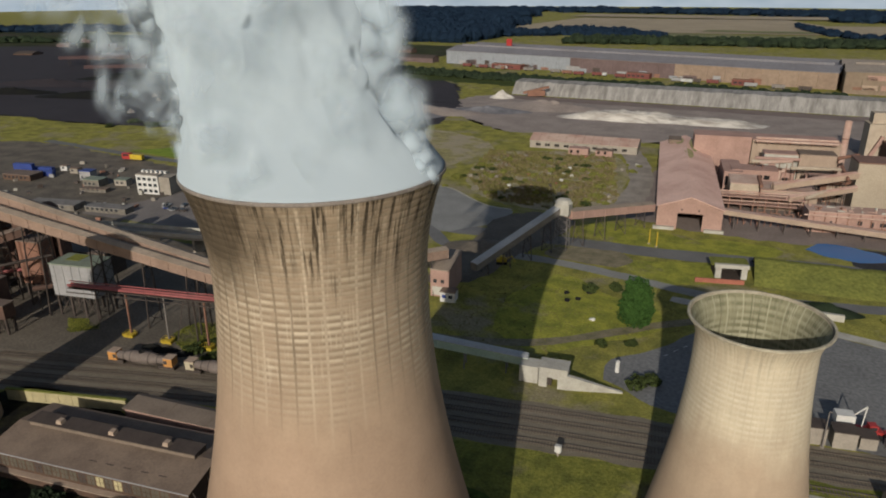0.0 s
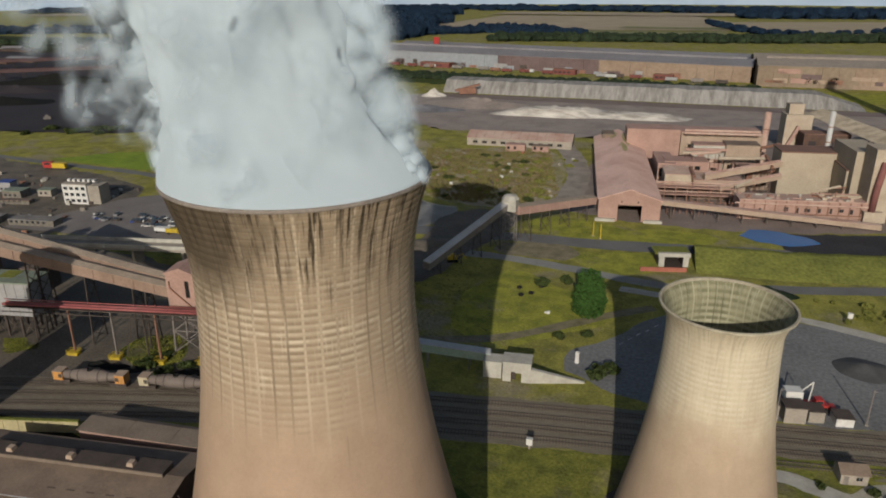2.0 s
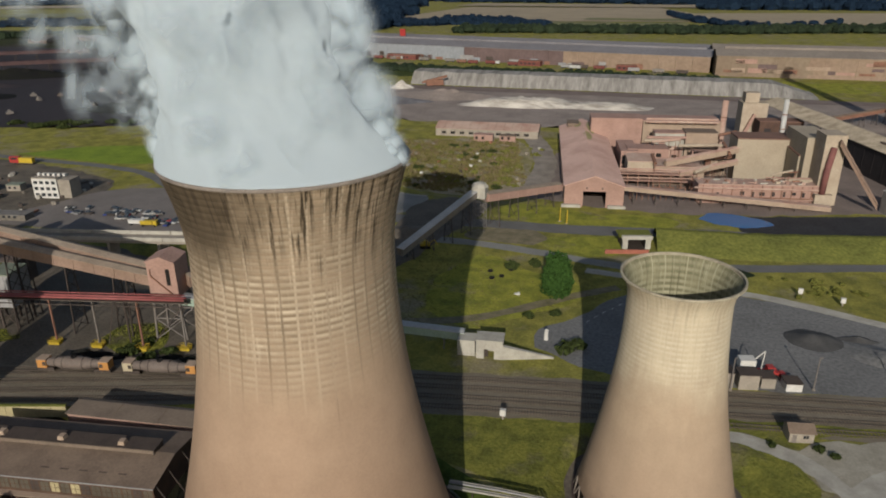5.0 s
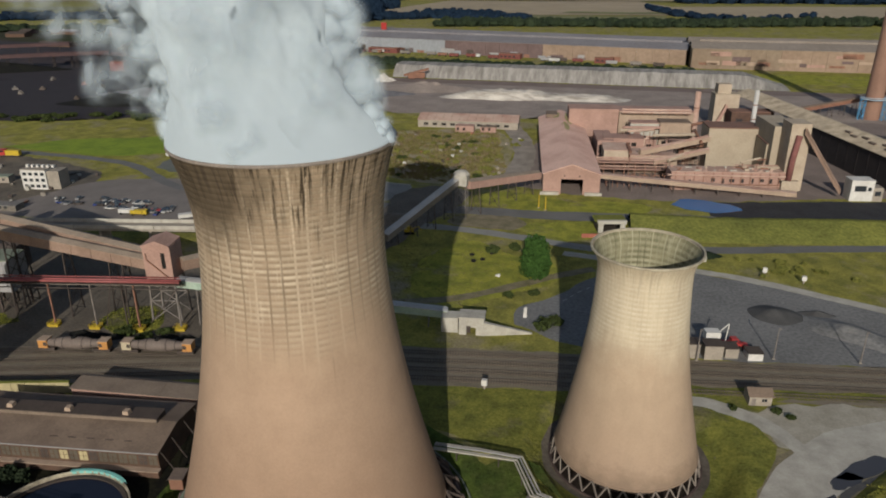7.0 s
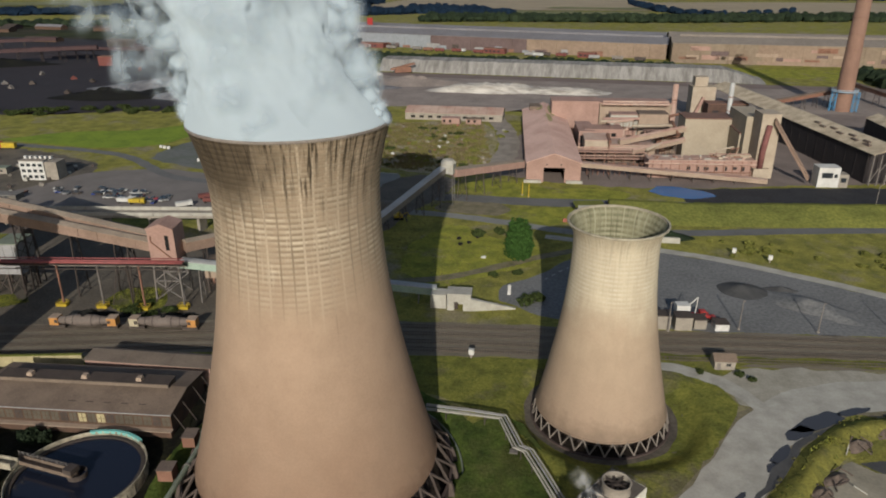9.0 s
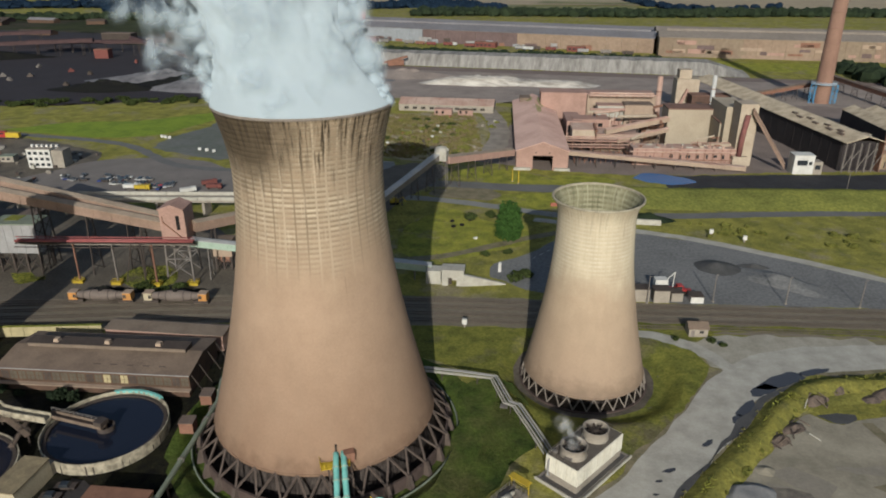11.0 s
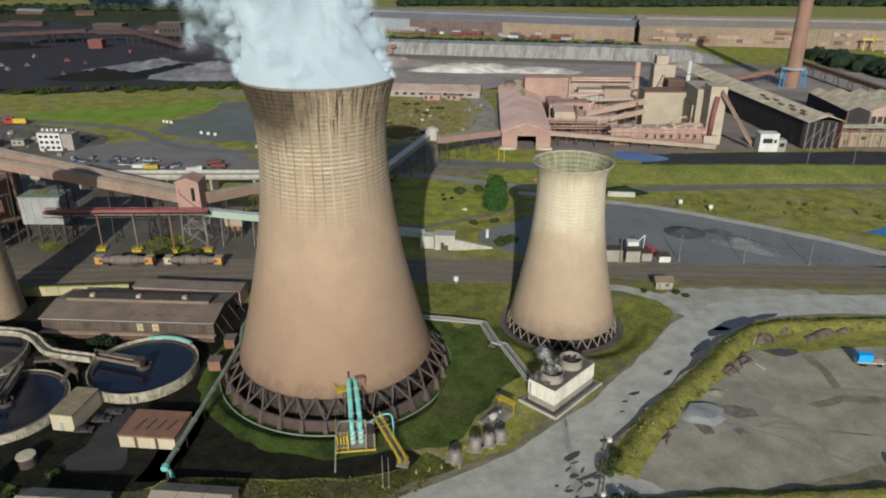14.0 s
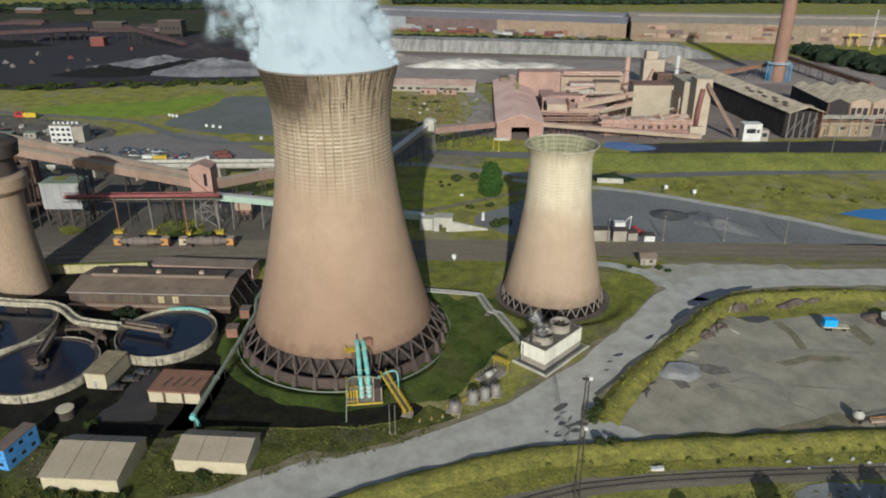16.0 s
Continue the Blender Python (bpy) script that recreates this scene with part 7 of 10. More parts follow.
# ---- conveyor B, its tower, and conveyor C to the gabled shed ----
gallery("grey conveyor gallery climbing to the transfer tower", (-67.0, 141.0, 3.0), (-48.5, 181.5, 15.0), 3.2, 2.6, "steel_grey", "pale_sheet", bents=4, leg="steel_dark", pitch=0.4)
ct = lattice("transfer_tower", "pale conveyor transfer cabin on a lattice steel tower", (-46.8, 183.2, 0), 14.5, 5.0, 4.4, "steel_grey", 5, "tower")
part("cabin", Shape().box(-2.8, -2.8, 14.5, 2.8, 2.8, 19.0), "concrete_pale", ct)
part("roof", Shape().lathe([(3.6, 19.0), (2.6, 20.4), (0.1, 20.9)], 8), "concrete_pale", ct)
gallery("brown covered conveyor from the tower to the gabled shed", (-45.0, 184.5, 12.6), (-20.0, 228.0, 6.5), 4.4, 3.2, "rust_pink", "gallery_roof", bents=4)
lh = block("loading_house", "brown loading house at the foot of the conveyor", "building", (-74.5, 121.0, 0), 8, 6.5, 16, 9.5, "rust_pink", "gallery_roof", windows=[(1, 5, 1.2, 1.2, "dark_glass"), (3.6, 5, 1.2, 1.2, "dark_glass"), (0.6, 0.6, 5, 3.0, "concrete_pale")], slope=1.5)
block("site_office", "small white works office with a dark window band", "building", (-69.5, 118.0, 0), 8, 5.0, 4, 3.4, "white_paint", "roof_tan", windows=[(0.6, 1.4, 1.4, 1.2, "blue_dark"), (2.8, 1.4, 1.4, 1.2, "dark_glass")])
heap("coal_heap", "low dark brown heap of spoil below the conveyor", (-76, 172, 0), 17, 9, 3.0, "dirt", 20, 2.0)
for i, (x, y, w) in enumerate(((-133.0, 54.4, 3.4), (-127.5, 54.6, 4.2), (-121.0, 55.2, 4.0), (-114.6, 56.8, 3.0), (-106.5, 58.6, 3.6), (-100.6, 59.6, 3.0))):
    heap("spoil_heap", "low heap of black spoil behind the torpedo wagons", (x, y, 0), w, 1.8, 1.3, "coal", 14 + 9 * (i % 3), 3.0 + i)
dg = thing("digger", "small yellow digger standing in shade", "digger", (-62.6, 158.5, 0), 20)
part("body", Shape().box(-2.2, -1.1, 0.9, 1.6, 1.1, 2.0).box(-1.0, -0.9, 2.0, 0.8, 0.9, 3.0), "yellow", dg)
part("arm", Shape().beam((1.4, 0, 1.8), (3.6, 0, 3.0), 0.35).beam((3.6, 0, 3.0), (4.8, 0, 0.8), 0.3), "yellow", dg)
for k in (-1, 1):
    part("crawler", Shape().box(-2.2, k * 1.3 - 0.35, 0, 1.8, k * 1.3 + 0.35, 0.9), "black", dg)

# gabled shed with the dark doorway: ridge runs away from the front
sh = thing("gabled_shed", "long ore-dusted pink shed with a dark open doorway in its gable", "shed", (-16.8, 224.6, 0), 8.2)
W, LEN = 26.5, 132.0
th_ = 0.4
part("front_wall", Shape().box(0, 0, 0, 8.4, th_, 10).box(18.6, 0, 0, W, th_, 10).box(8.4, 0, 7.4, 18.6, th_, 10), "rust_pink", sh)
s = Shape()
v = [s.bm.verts.new(p) for y in (0, th_) for p in ((0, y, 10), (W, y, 10), (W * 0.5, y, 14.4))]
for f in ((0, 1, 2), (5, 4, 3), (0, 3, 4, 1), (1, 4, 5, 2), (2, 5, 3, 0)):
    s.bm.faces.new([v[i] for i in f])
part("gable", s, "rust_pink", sh)
part("side_wall", Shape().box(0, th_, 0, th_, LEN, 9.8), "rust_pink", sh)
part("side_wall", Shape().box(W - th_, th_, 0, W, LEN, 9.8), "rust_pink", sh)
part("back_wall", Shape().box(0, LEN, 0, W, LEN + th_, 10), "rust_pink", sh)
for a, b in (((-0.6, 9.7), (W / 2, 14.6)), ((W / 2, 14.6), (W + 0.6, 9.7))):
    part("roof", Shape().profile([a, b, (b[0], b[1] + 0.25), (a[0], a[1] + 0.25)], (0, -0.6, 0), (0, LEN + 0.8, 0)), "shed_roof", sh)
for y0, y1, k in ((96, 130, 0.16), (112, 128, -0.12), (76, 98, 0.05)):
    s = Shape()
    ring = []
    for j in range(16):
        t = 2 * math.pi * j / 16
        x, y = W / 2 + W * k + (2.2 + 1.2 * noise.noise((j * 0.9, y0, 0))) * math.cos(t), (y0 + y1) / 2 + (y1 - y0) / 2 * (1 + 0.3 * noise.noise((y1, j * 0.7, 0))) * math.sin(t)
        ring.append(s.bm.verts.new((x, y, 14.6 + 0.27 - abs(x - W / 2) * 4.9 / (W / 2 + 0.6))))
    s.bm.faces.new(ring)
    part("moss", s, "moss_olive", sh, "olive moss and dust on the roof")
part("porch", Shape().box(-1.2, -1.6, 0, 7.4, 0, 1.3), "concrete_pale", sh)
part("porch", Shape().box(19.6, -1.6, 0, W + 1.0, 0, 1.3), "concrete_pale", sh)
# black sheet across the shed stands for its dark interior
part("doorway_shade", Shape().box(6, 22, 0, 21, 22.3, 9), "black", sh)
part("vent_hood", Shape().box(4, LEN - 14, 12.4, 11, LEN - 2, 14.6), "roof_tan", sh)
for x in (9.6, 16.6):
    part("lamp", Shape().box(x, -0.25, 8.6, x + 0.6, 0, 9.4), "steel_dark", sh)


M["duct_red"] = surface("dull_red_duct", (0.2, 0.085, 0.075), (0.13, 0.055, 0.05), big=4, small=0.4)
M["rust_block"] = surface("plain_tan_sheet", (0.37, 0.315, 0.235), (0.3, 0.25, 0.185), big=10, small=0.6, bump=0.1)
M["roof_red_brown"] = surface("red_brown_sheet_roof", (0.20, 0.115, 0.085), (0.13, 0.078, 0.06), big=8, small=0.6)
M["roof_dust"] = surface("dust_covered_roof", (0.6, 0.5, 0.355), (0.34, 0.27, 0.185), big=7, small=0.7, amount=0.9)
M["chimney_brick"] = surface("chimney_brick", (0.25, 0.15, 0.108), (0.17, 0.1, 0.074), big=8, small=0.4, stretch=(1, 1, 0.4))
M["pale_blue"] = surface("pale_blue_paint", (0.38, 0.48, 0.55), (0.28, 0.35, 0.40), big=3, small=0.3)
M["blue_steel"] = surface("blue_steel_paint", (0.08, 0.25, 0.42), (0.06, 0.17, 0.29), big=3, small=0.3)
M["blue_bright"] = surface("bright_blue_paint", (0.03, 0.33, 0.72), (0.025, 0.25, 0.55), big=3, small=0.3, rough=0.5)
M["brick_old"] = surface("old_brick", (0.29, 0.228, 0.145), (0.15, 0.115, 0.075), big=5, small=0.4)
M["gravel_pale"] = surface("pale_gravel", (0.25, 0.245, 0.235), (0.17, 0.166, 0.16), big=4, small=0.4)
# near-black colour for shade on shed walls and inside open bays
M["shed_dark"] = surface("dark_shed_shade", (0.04, 0.034, 0.034), (0.022, 0.02, 0.021), big=6, small=0.6)
M["slag_dark"] = surface("dark_slag", (0.075, 0.074, 0.072), (0.045, 0.044, 0.043), big=3, small=0.5, bump=0.6)
M["rubble"] = surface("rubble", (0.18, 0.135, 0.105), (0.07, 0.055, 0.045), big=1.6, small=0.35, bump=1.0, amount=0.9)

# ---- sinter plant beyond the shed ----
G = 9.0  # the plant's grid is turned by this much
block("plant_hall", "high ore-dusted pink plant hall", "plant hall", (-14.5, 328, 0), G, 29, 15, 21.0, "rust_pink", "rust_pink", ribs=0)
block("plant_hall", "long pink plant hall with low stepped roofs", "plant hall", (14.6, 333, 0), G, 43, 17, 20.0, "rust_tan", "rust_pink", ribs=8)
for i, y in enumerate((-1.2, 4.0)):
    pp = thing("roof_duct", "long dusty duct along the plant roof", "duct", (16.0, 331 + y, 19.6 + 0.6 * i), G, "roof ducts")
    part("duct", Shape().tube([(0, 0, 0.7), (40, 0, 0.7)], 0.7, 10), "rust_roof_pale", pp)
    for k in range(8):
        part("saddle", Shape().box(1 + k * 5.2, -0.6, -0.4, 1.5 + k * 5.2, 0.6, 0.3), "rust", pp)
block("filter_house", "pale ribbed filter house on the plant deck", "building", (21.5, 316.5, 0), G, 16, 9, 16.6, "concrete_pale", "rust_pink", ribs=9)
block("plant_house", "dusty tan plant house", "building", (37.8, 318, 0), G, 17, 11, 17.4, "rust_tan", "roof_tan", ribs=4)
block("plant_house", "low cream plant house beside the shed", "building", (9.2, 265.0, 0), G, 12.4, 12, 12.6, "rust_cream", "rust_roof_pale", z0=7.4, slope=1.2)
# the black panes stand in for the shadows on this deck
block("plant_house", "pink flat-roofed plant deck", "building", (8.2, 288, 0), G, 21, 12, 13.4, "rust_pink", "rust_pink", windows=[(1 + 3.4 * i, 9.6, 2.6, 2.0, "black") for i in range(5)])
block("plant_house", "low tan plant house under the conveyor", "building", (22.5, 272, 0), G, 24, 16, 9.0, "rust_tan", "rust_roof_pale", ribs=5)
block("plant_house", "narrow tan plant house", "building", (44.0, 296, 0), G, 16, 12, 10.5, "rust_tan", "rust_pink", ribs=4)
# open floors between the shed and the houses
of = thing("steel_floors", "open rusty steel floors with dark bays beside the shed", "frame", (4.6, 262, 0), G)
for x in (0, 5.2, 10.4, 15.6, 20.8, 26, 31.2, 36.4):
    for y in (0, 9):
        part("column", Shape().box(x - 0.25, y - 0.25, 0, x + 0.25, y + 0.25, 7.0), "rust", of)
for z in (3.6, 7.0):
    part("floor", Shape().box(-0.5, -0.8, z, 37, 10, z + 0.4), "rust_pink", of)
part("back_wall", Shape().box(-0.5, 9.4, 0, 37, 9.7, 7.0), "shed_dark", of)
part("railing", railing(Shape(), [(-0.4, -0.6, 7.4), (37, -0.6, 7.4)], 1.1, 2.6), "rust_pink", of)
for z, y, r in ((8.2, 0.6, 0.35), (8.9, 2.0, 0.5), (5.2, -0.4, 0.3)):
    part("pipe", Shape().tube([(-0.5, y, z), (36, y, z + 0.3)], r, 8), "rust_roof_pale", of, "dusty pale pipe")
sb = block("shelf_building", "dark open-sided bay building beside the shed", "building", (5.0, 284, 0), G, 8.6, 26, 13.0, "rust_pink", "rust_pink", windows=[(0.6, 1.2, 7.4, 3.6, "shed_dark"), (0.6, 6.6, 7.4, 4.2, "shed_dark")])
for x in (2.4, 4.6, 6.6):
    part("bar", Shape().beam((x, -0.3, 1.0), (x + 0.8, -0.3, 11.4), 0.22), "rust", sb)
# the long ground-floor range in front
fr = block("plant_range", "long low red-brown plant range with dark openings", "plant range", (42.0, 246.0, 0), 11, 55, 10, 8.8, "rust_pink", "rust_roof_pale", windows=[(8.5, 3.6, 1.0, 1.6, "shed_dark"), (19, 4.2, 1.8, 1.8, "shed_dark"), (24, 3.4, 1.2, 2.4, "shed_dark"), (27.5, 4.0, 2.4, 1.6, "shed_dark"), (33, 3.8, 1.4, 2.0, "shed_dark"), (38, 3.6, 1.0, 2.4, "shed_dark"), (41.5, 4.4, 2.2, 1.4, "shed_dark"), (46, 3.6, 1.6, 2.2, "shed_dark"), (50.5, 4.0, 1.2, 1.8, "shed_dark")])
part("ledge", Shape().box(-0.4, -0.9, 2.4, 55.4, 0.0, 2.7), "rust_roof_pale", fr)
part("pipe", Shape().tube([(-2, -0.7, 7.6), (54, -0.7, 7.2)], 0.4, 8), "rust_roof_pale", fr)
part("pipe", Shape().tube([(4, -1.1, 3.4), (55, -1.1, 3.0)], 0.3, 8), "rust", fr)
rnd = random.Random(63)
for i in range(34):
    x, y, w = rnd.uniform(0, 51), rnd.uniform(0.5, 8), rnd.uniform(0.8, 3.6)
    part("roof_rubble", Shape().box(x, y, 9.1, x + w, y + rnd.uniform(0.5, 1.6), 9.3 + rnd.uniform(0.1, 0.9), taper=0.15), rnd.choice(("rust_roof_pale", "rust_cream", "concrete_pale", "rust_pink", "rust")), fr, "pale dust-caked debris on the roof")
for i in range(12):
    x = 2 + i * 4.4
    part("stanchion", Shape().beam((x, -0.4, 0), (x, -0.4, 8.8), 0.3), "rust", fr)
gallery("long pale-roofed conveyor from the shed along the plant front", (8.5, 237.0, 6.2), (98.0, 246.5, 0.6), 3.2, 2.0, "rust_tan", "rust_roof_pale", bents=9, pitch=0.3)
for i in range(9):
    x = 12 + i * 5.4
    tr = thing("trestle_bent", "rusty trestle bent under the plant front", "trestle", (x, 243.5 + i * 0.9, 0), G, "trestle bents")
    for e0, e1, t_ in (((0, 0, 0), (0, 0, 6.2), 0.3), ((3, 0, 0), (3, 0, 6.2), 0.3), ((0, 0, 0.4), (3, 0, 6.0), 0.18), ((0, 0, 6.2), (3, 0, 6.2), 0.3), ((0, 4, 0), (0, 4, 6.2), 0.3)):
        part("bar", Shape().beam(e0, e1, t_), "rust", tr)
gallery("inclined pale-topped conveyor climbing to the tall block", (27.0, 274.0, 9.2), (62.5, 287.5, 15.6), 3.0, 2.6, "rust_tan", "rust_roof_pale", bents=3)
gallery("lower tan conveyor beside the inclined one", (34.0, 267.0, 6.4), (60.6, 277.5, 11.6), 2.4, 2.0, "rust_tan", "rust_roof_pale", bents=3)
bb = block("bunker_block", "large plain tan bunker block with a brown roof", "bunker", (60.8, 285.5, 0), G, 26, 15, 22.4, "rust_block", "roof_red_brown", parapet=0.6)
part("conveyor_hood", Shape().box(-0.8, 6, 12, 0, 9, 16), "rust", bb)
b2 = block("bunker_block", "lower tan bunker block with brown roof and steel stair", "bunker", (86.8, 272.5, 0), G, 11.5, 16, 18.6, "rust_block", "roof_red_brown", slope=0.8)
part("brace", Shape().beam((1, -1.5, 0), (5, -0.8, 13), 0.5).beam((8, -1.5, 0), (5, -0.8, 13), 0.5).beam((-4, -2, 0), (0, -1, 11), 0.4).beam((-4, -2, 11), (9, -1, 12.5), 0.5), "rust", b2)
tg = block("transfer_block", "tall grey-tan transfer block", "tower block", (93.4, 256.5, 0), G, 9.0, 12, 32.0, "rust_cream", "rust_cream")
part("duct", Shape().tube([(2.0, -1.4, 5), (2.4, -1.4, 16), (3.8, -1.0, 27)], 1.4, 14), "duct_red", tg, "fat red-brown duct", smooth=True)
part("plinth", Shape().box(-1.2, -3.0, 0, 6.4, 0, 5.6), "rust_cream", tg)
part("side_wing", Shape().box(-3.2, 12, 0, 9, 40, 28.5), "rust_block", tg, "tan wing behind")
gallery("rusty inclined conveyor falling from the tall block to the ground", (99.6, 256.6, 28.0), (117.6, 251.0, 1.6), 2.8, 2.2, "gallery_brown", "gallery_brown", bents=0)
tb = block("cyclone_tower", "dusty tan stepped tower with hopper front", "tower block", (74.5, 398, 0), G, 15.5, 12, 21.5, "rust_cream", "rust_block")
part("head", Shape().box(1.5, 2, 21.9, 10, 10, 28.0), "rust_cream", tb)
part("hopper", Shape().beam((2.5, -1.0, 3), (7.5, -1.2, 15), 3.0, 2.0), "rust_pink", tb)
block("plant_house", "dark brown low plant house behind the tower", "building", (84, 384, 0), G, 26, 12, 13, "furnace_rust", "roof_red_brown", windows=[(3, 4, 4, 5, "shed_dark"), (12, 3, 5, 6, "shed_dark")])
def stack(label, at, h, r0, r1, mat, bands=0, band_mat="rust"):
    th = thing("stack", label, "chimney", at, group="plant stacks")
    part("shaft", Shape().lathe([(r0, 0), (r0 * 0.96 + r1 * 0.04, h * 0.05), (r1, h), (r1 * 0.75, h), (r1 * 0.75, h - 2)], 32), mat, th, smooth=True)
    for i in range(bands):
        z = h * (i + 1) / (bands + 1)
        rr = r0 + (r1 - r0) * z / h
        part("band", Shape().lathe([(rr, z - 0.3), (rr + 0.16, z - 0.2), (rr + 0.16, z + 0.2), (rr, z + 0.3)], 28), band_mat, th)
    return th


stack("pink dusted steel stack on the plant", (60.0, 360, 0), 29, 1.9, 1.7, "rust_roof_pale", 2)
stack("silver grey steel stack", (97.5, 386, 0), 27, 1.6, 1.4, "pale_sheet", 2)
ch = stack("tall red-brown brick chimney with blue platform", (184.0, 452, 0), 108, 5.9, 4.2, "chimney_brick", 9, "chimney_brick")
part("platform", Shape().lathe([(5.4, 14.0), (8.8, 14.0), (8.8, 14.5), (5.4, 14.5)], 24), "pale_blue", ch, "pale blue access platform")
part("railing", Shape().lathe([(8.7, 15.5), (8.8, 15.5), (8.8, 15.8), (8.7, 15.8)], 24), "pale_blue", ch)
for k in (-1, 1):
    st = Shape()
    for x in (7.4 * k - 1.6, 7.4 * k + 1.6):
        for y in (-4.6, -2.0):
            st.beam((x, y, 0), (x, y, 14), 0.35)
    for i in range(4):
        st.beam((7.4 * k - 1.6, -4.6, i * 3.5), (7.4 * k + 1.6, -4.6, i * 3.5 + 3.5), 0.25).beam((7.4 * k - 1.6, -4.6, i * 3.5 + 3.5), (7.4 * k + 1.6, -4.6, i * 3.5 + 3.5), 0.25)
    part("stair_tower", st, "blue_steel", ch, "blue steel stair frame")
# long shed running towards the camera, the shade on its wall put into the colour
ls = thing("ore_shed", "very long shed with a pale dusty roof and dark wall", "shed", (122.0, 338.0, 0), -74)
L2, W2 = 86.0, 20.0
part("wall", Shape().box(-20, 0, 0, L2 - 4, 0.5, 15.3), "shed_dark", ls)
part("wall", Shape().box(-20, W2 - 0.5, 0, L2, W2, 15.5), "rust", ls)
part("end_wall", Shape().box(L2 - 4.5, 0.5, 0, L2 - 4, W2 - 0.5, 15.3), "shed_dark", ls)
for i in range(6):
    part("end_post", Shape().box(L2 - 0.6, i * 3.9, 0, L2 - 0.1, i * 3.9 + 0.5, 15.2), "steel_grey", ls)
for i in range(5):
    part("end_brace", Shape().beam((L2 - 0.35, i * 3.9 + 0.5, 2 + 5 * (i % 2)), (L2 - 0.35, i * 3.9 + 3.9, 9 + 3 * (i % 2)), 0.3), "steel_grey", ls)
for a, b in (((-0.8, 15.3), (W2 * 0.5, 18.6)), ((W2 * 0.5, 18.6), (W2 + 0.8, 15.3))):
    s = Shape()
    v = [s.bm.verts.new(p) for p in ((-110, a[0], a[1]), (L2 + 0.8, a[0], a[1]), (L2 + 0.8, b[0], b[1]), (-110, b[0], b[1]), (-110, a[0], a[1] + 0.3), (L2 + 0.8, a[0], a[1] + 0.3), (L2 + 0.8, b[0], b[1] + 0.3), (-110, b[0], b[1] + 0.3))]
    for f in ((3, 2, 1, 0), (4, 5, 6, 7), (0, 1, 5, 4), (1, 2, 6, 5), (2, 3, 7, 6), (3, 0, 4, 7)):
        s.bm.faces.new([v[i] for i in f])
    part("roof", s, "roof_dust", ls)
for i, (x, y) in enumerate(((22, 5.5), (30, 4.0), (37, 6.0), (46, 4.2), (54, 6.2), (60, 3.8), (67, 5.8), (71, 3.6))):
    z = 15.3 + (y + 0.8) * 3.3 / 10.8
    part("roof_vent", Shape().box(x, y - 0.7, z - 0.1, x + 5.0, y + 0.7, z + 1.0), "roof_brown", ls, "long brown roof vent")
for i in range(12):
    part("post", Shape().box(-18 + i * 9, -0.12, 0, -17.6 + i * 9, 0, 15), "shed_dark", ls)
of = block("weigh_office", "small white office with large dark windows on the coal ground", "office", (120.8, 247.2, 0), 10, 10.0, 7, 9.4, "white_paint", "white_paint", windows=[(1.6, 4.6, 5.2, 2.6, "dark_glass"), (7.4, 4.8, 1.6, 1.8, "dark_glass")])
part("annex", Shape().box(10, 0, 0, 14.4, 6, 6.4), "concrete", of)
part("annex_window", Shape().box(10.8, -0.06, 2.6, 13.4, 0.05, 4.8), "dark_glass", of)
M["steel_pale"] = surface("pale_grey_green_steel", (0.3, 0.31, 0.27), (0.19, 0.185, 0.16), big=3, small=0.3, rough=0.6)
sc = thing("scaffold_tower", "pale grey steel scaffold frame at the end of the shed", "scaffold", (153.5, 283.5, 0), 20)
for y in (0, 5):
    for i in range(5):
        part("post", Shape().beam((i * 3.6, y, 0), (i * 3.6, y, 13.2), 0.28), "steel_pale", sc)
    for j in range(4):
        part("ledger", Shape().beam((-0.6, y, 3.3 * j + 3.2), (15, y, 3.3 * j + 3.2), 0.22), "steel_pale", sc)
        for i in range(4):
            k = (i + j) % 2
            part("brace", Shape().beam((3.6 * (i + k), y, 3.3 * j), (3.6 * (i + 1 - k), y, 3.3 * j + 3.2), 0.18), "steel_pale", sc)
for j in range(1, 4):
    part("deck", Shape().box(-0.3, 0, 3.3 * j + 3.2, 14.7, 5, 3.3 * j + 3.35), "rust_tan", sc)
block("pump_house", "small rusty brick pump house before the scaffold", "building", (150.5, 268, 0), 10, 9, 6, 4.6, "rust_tan", "rust", doors=((1.0, 2.0, 3.0, "shed_dark"),))
br = block("brick_range", "low old brick range with pipe gantry on its roof", "building", (160.0, 265.5, 0), 11, 37, 11, 8.2, "brick_old", "roof_brown", windows=[(1.5, 1.0, 1.4, 2.6, "shed_dark"), (9, 0.6, 2.0, 3.4, "shed_dark"), (17.5, 4.0, 4.0, 1.6, "shed_dark"), (27, 1.2, 1.2, 2.2, "shed_dark"), (31.5, 4.4, 2.8, 1.4, "shed_dark")])
rnd = random.Random(52)
for i in range(13):
    x = 1.0 + i * 2.8 + rnd.uniform(-0.5, 0.5)
    part("pilaster", Shape().box(x, -0.35, 0, x + 0.5, 0.02, 7.0 + rnd.uniform(0, 1.0)), rnd.choice(("brick_old", "rust_tan")), br)
for i in range(9):
    x, w = rnd.uniform(0, 32), rnd.uniform(2, 5)
    part("roof_box", Shape().box(x, rnd.uniform(1, 4), 8.5, x + w, rnd.uniform(5, 9), 8.5 + rnd.uniform(0.8, 2.4)), rnd.choice(("rust", "roof_brown", "rust_tan", "shed_dark")), br)
pg = thing("pipe_gantry", "grey pipe gantry over the brick range", "pipe gantry", (158.5, 263.6, 0), 11)
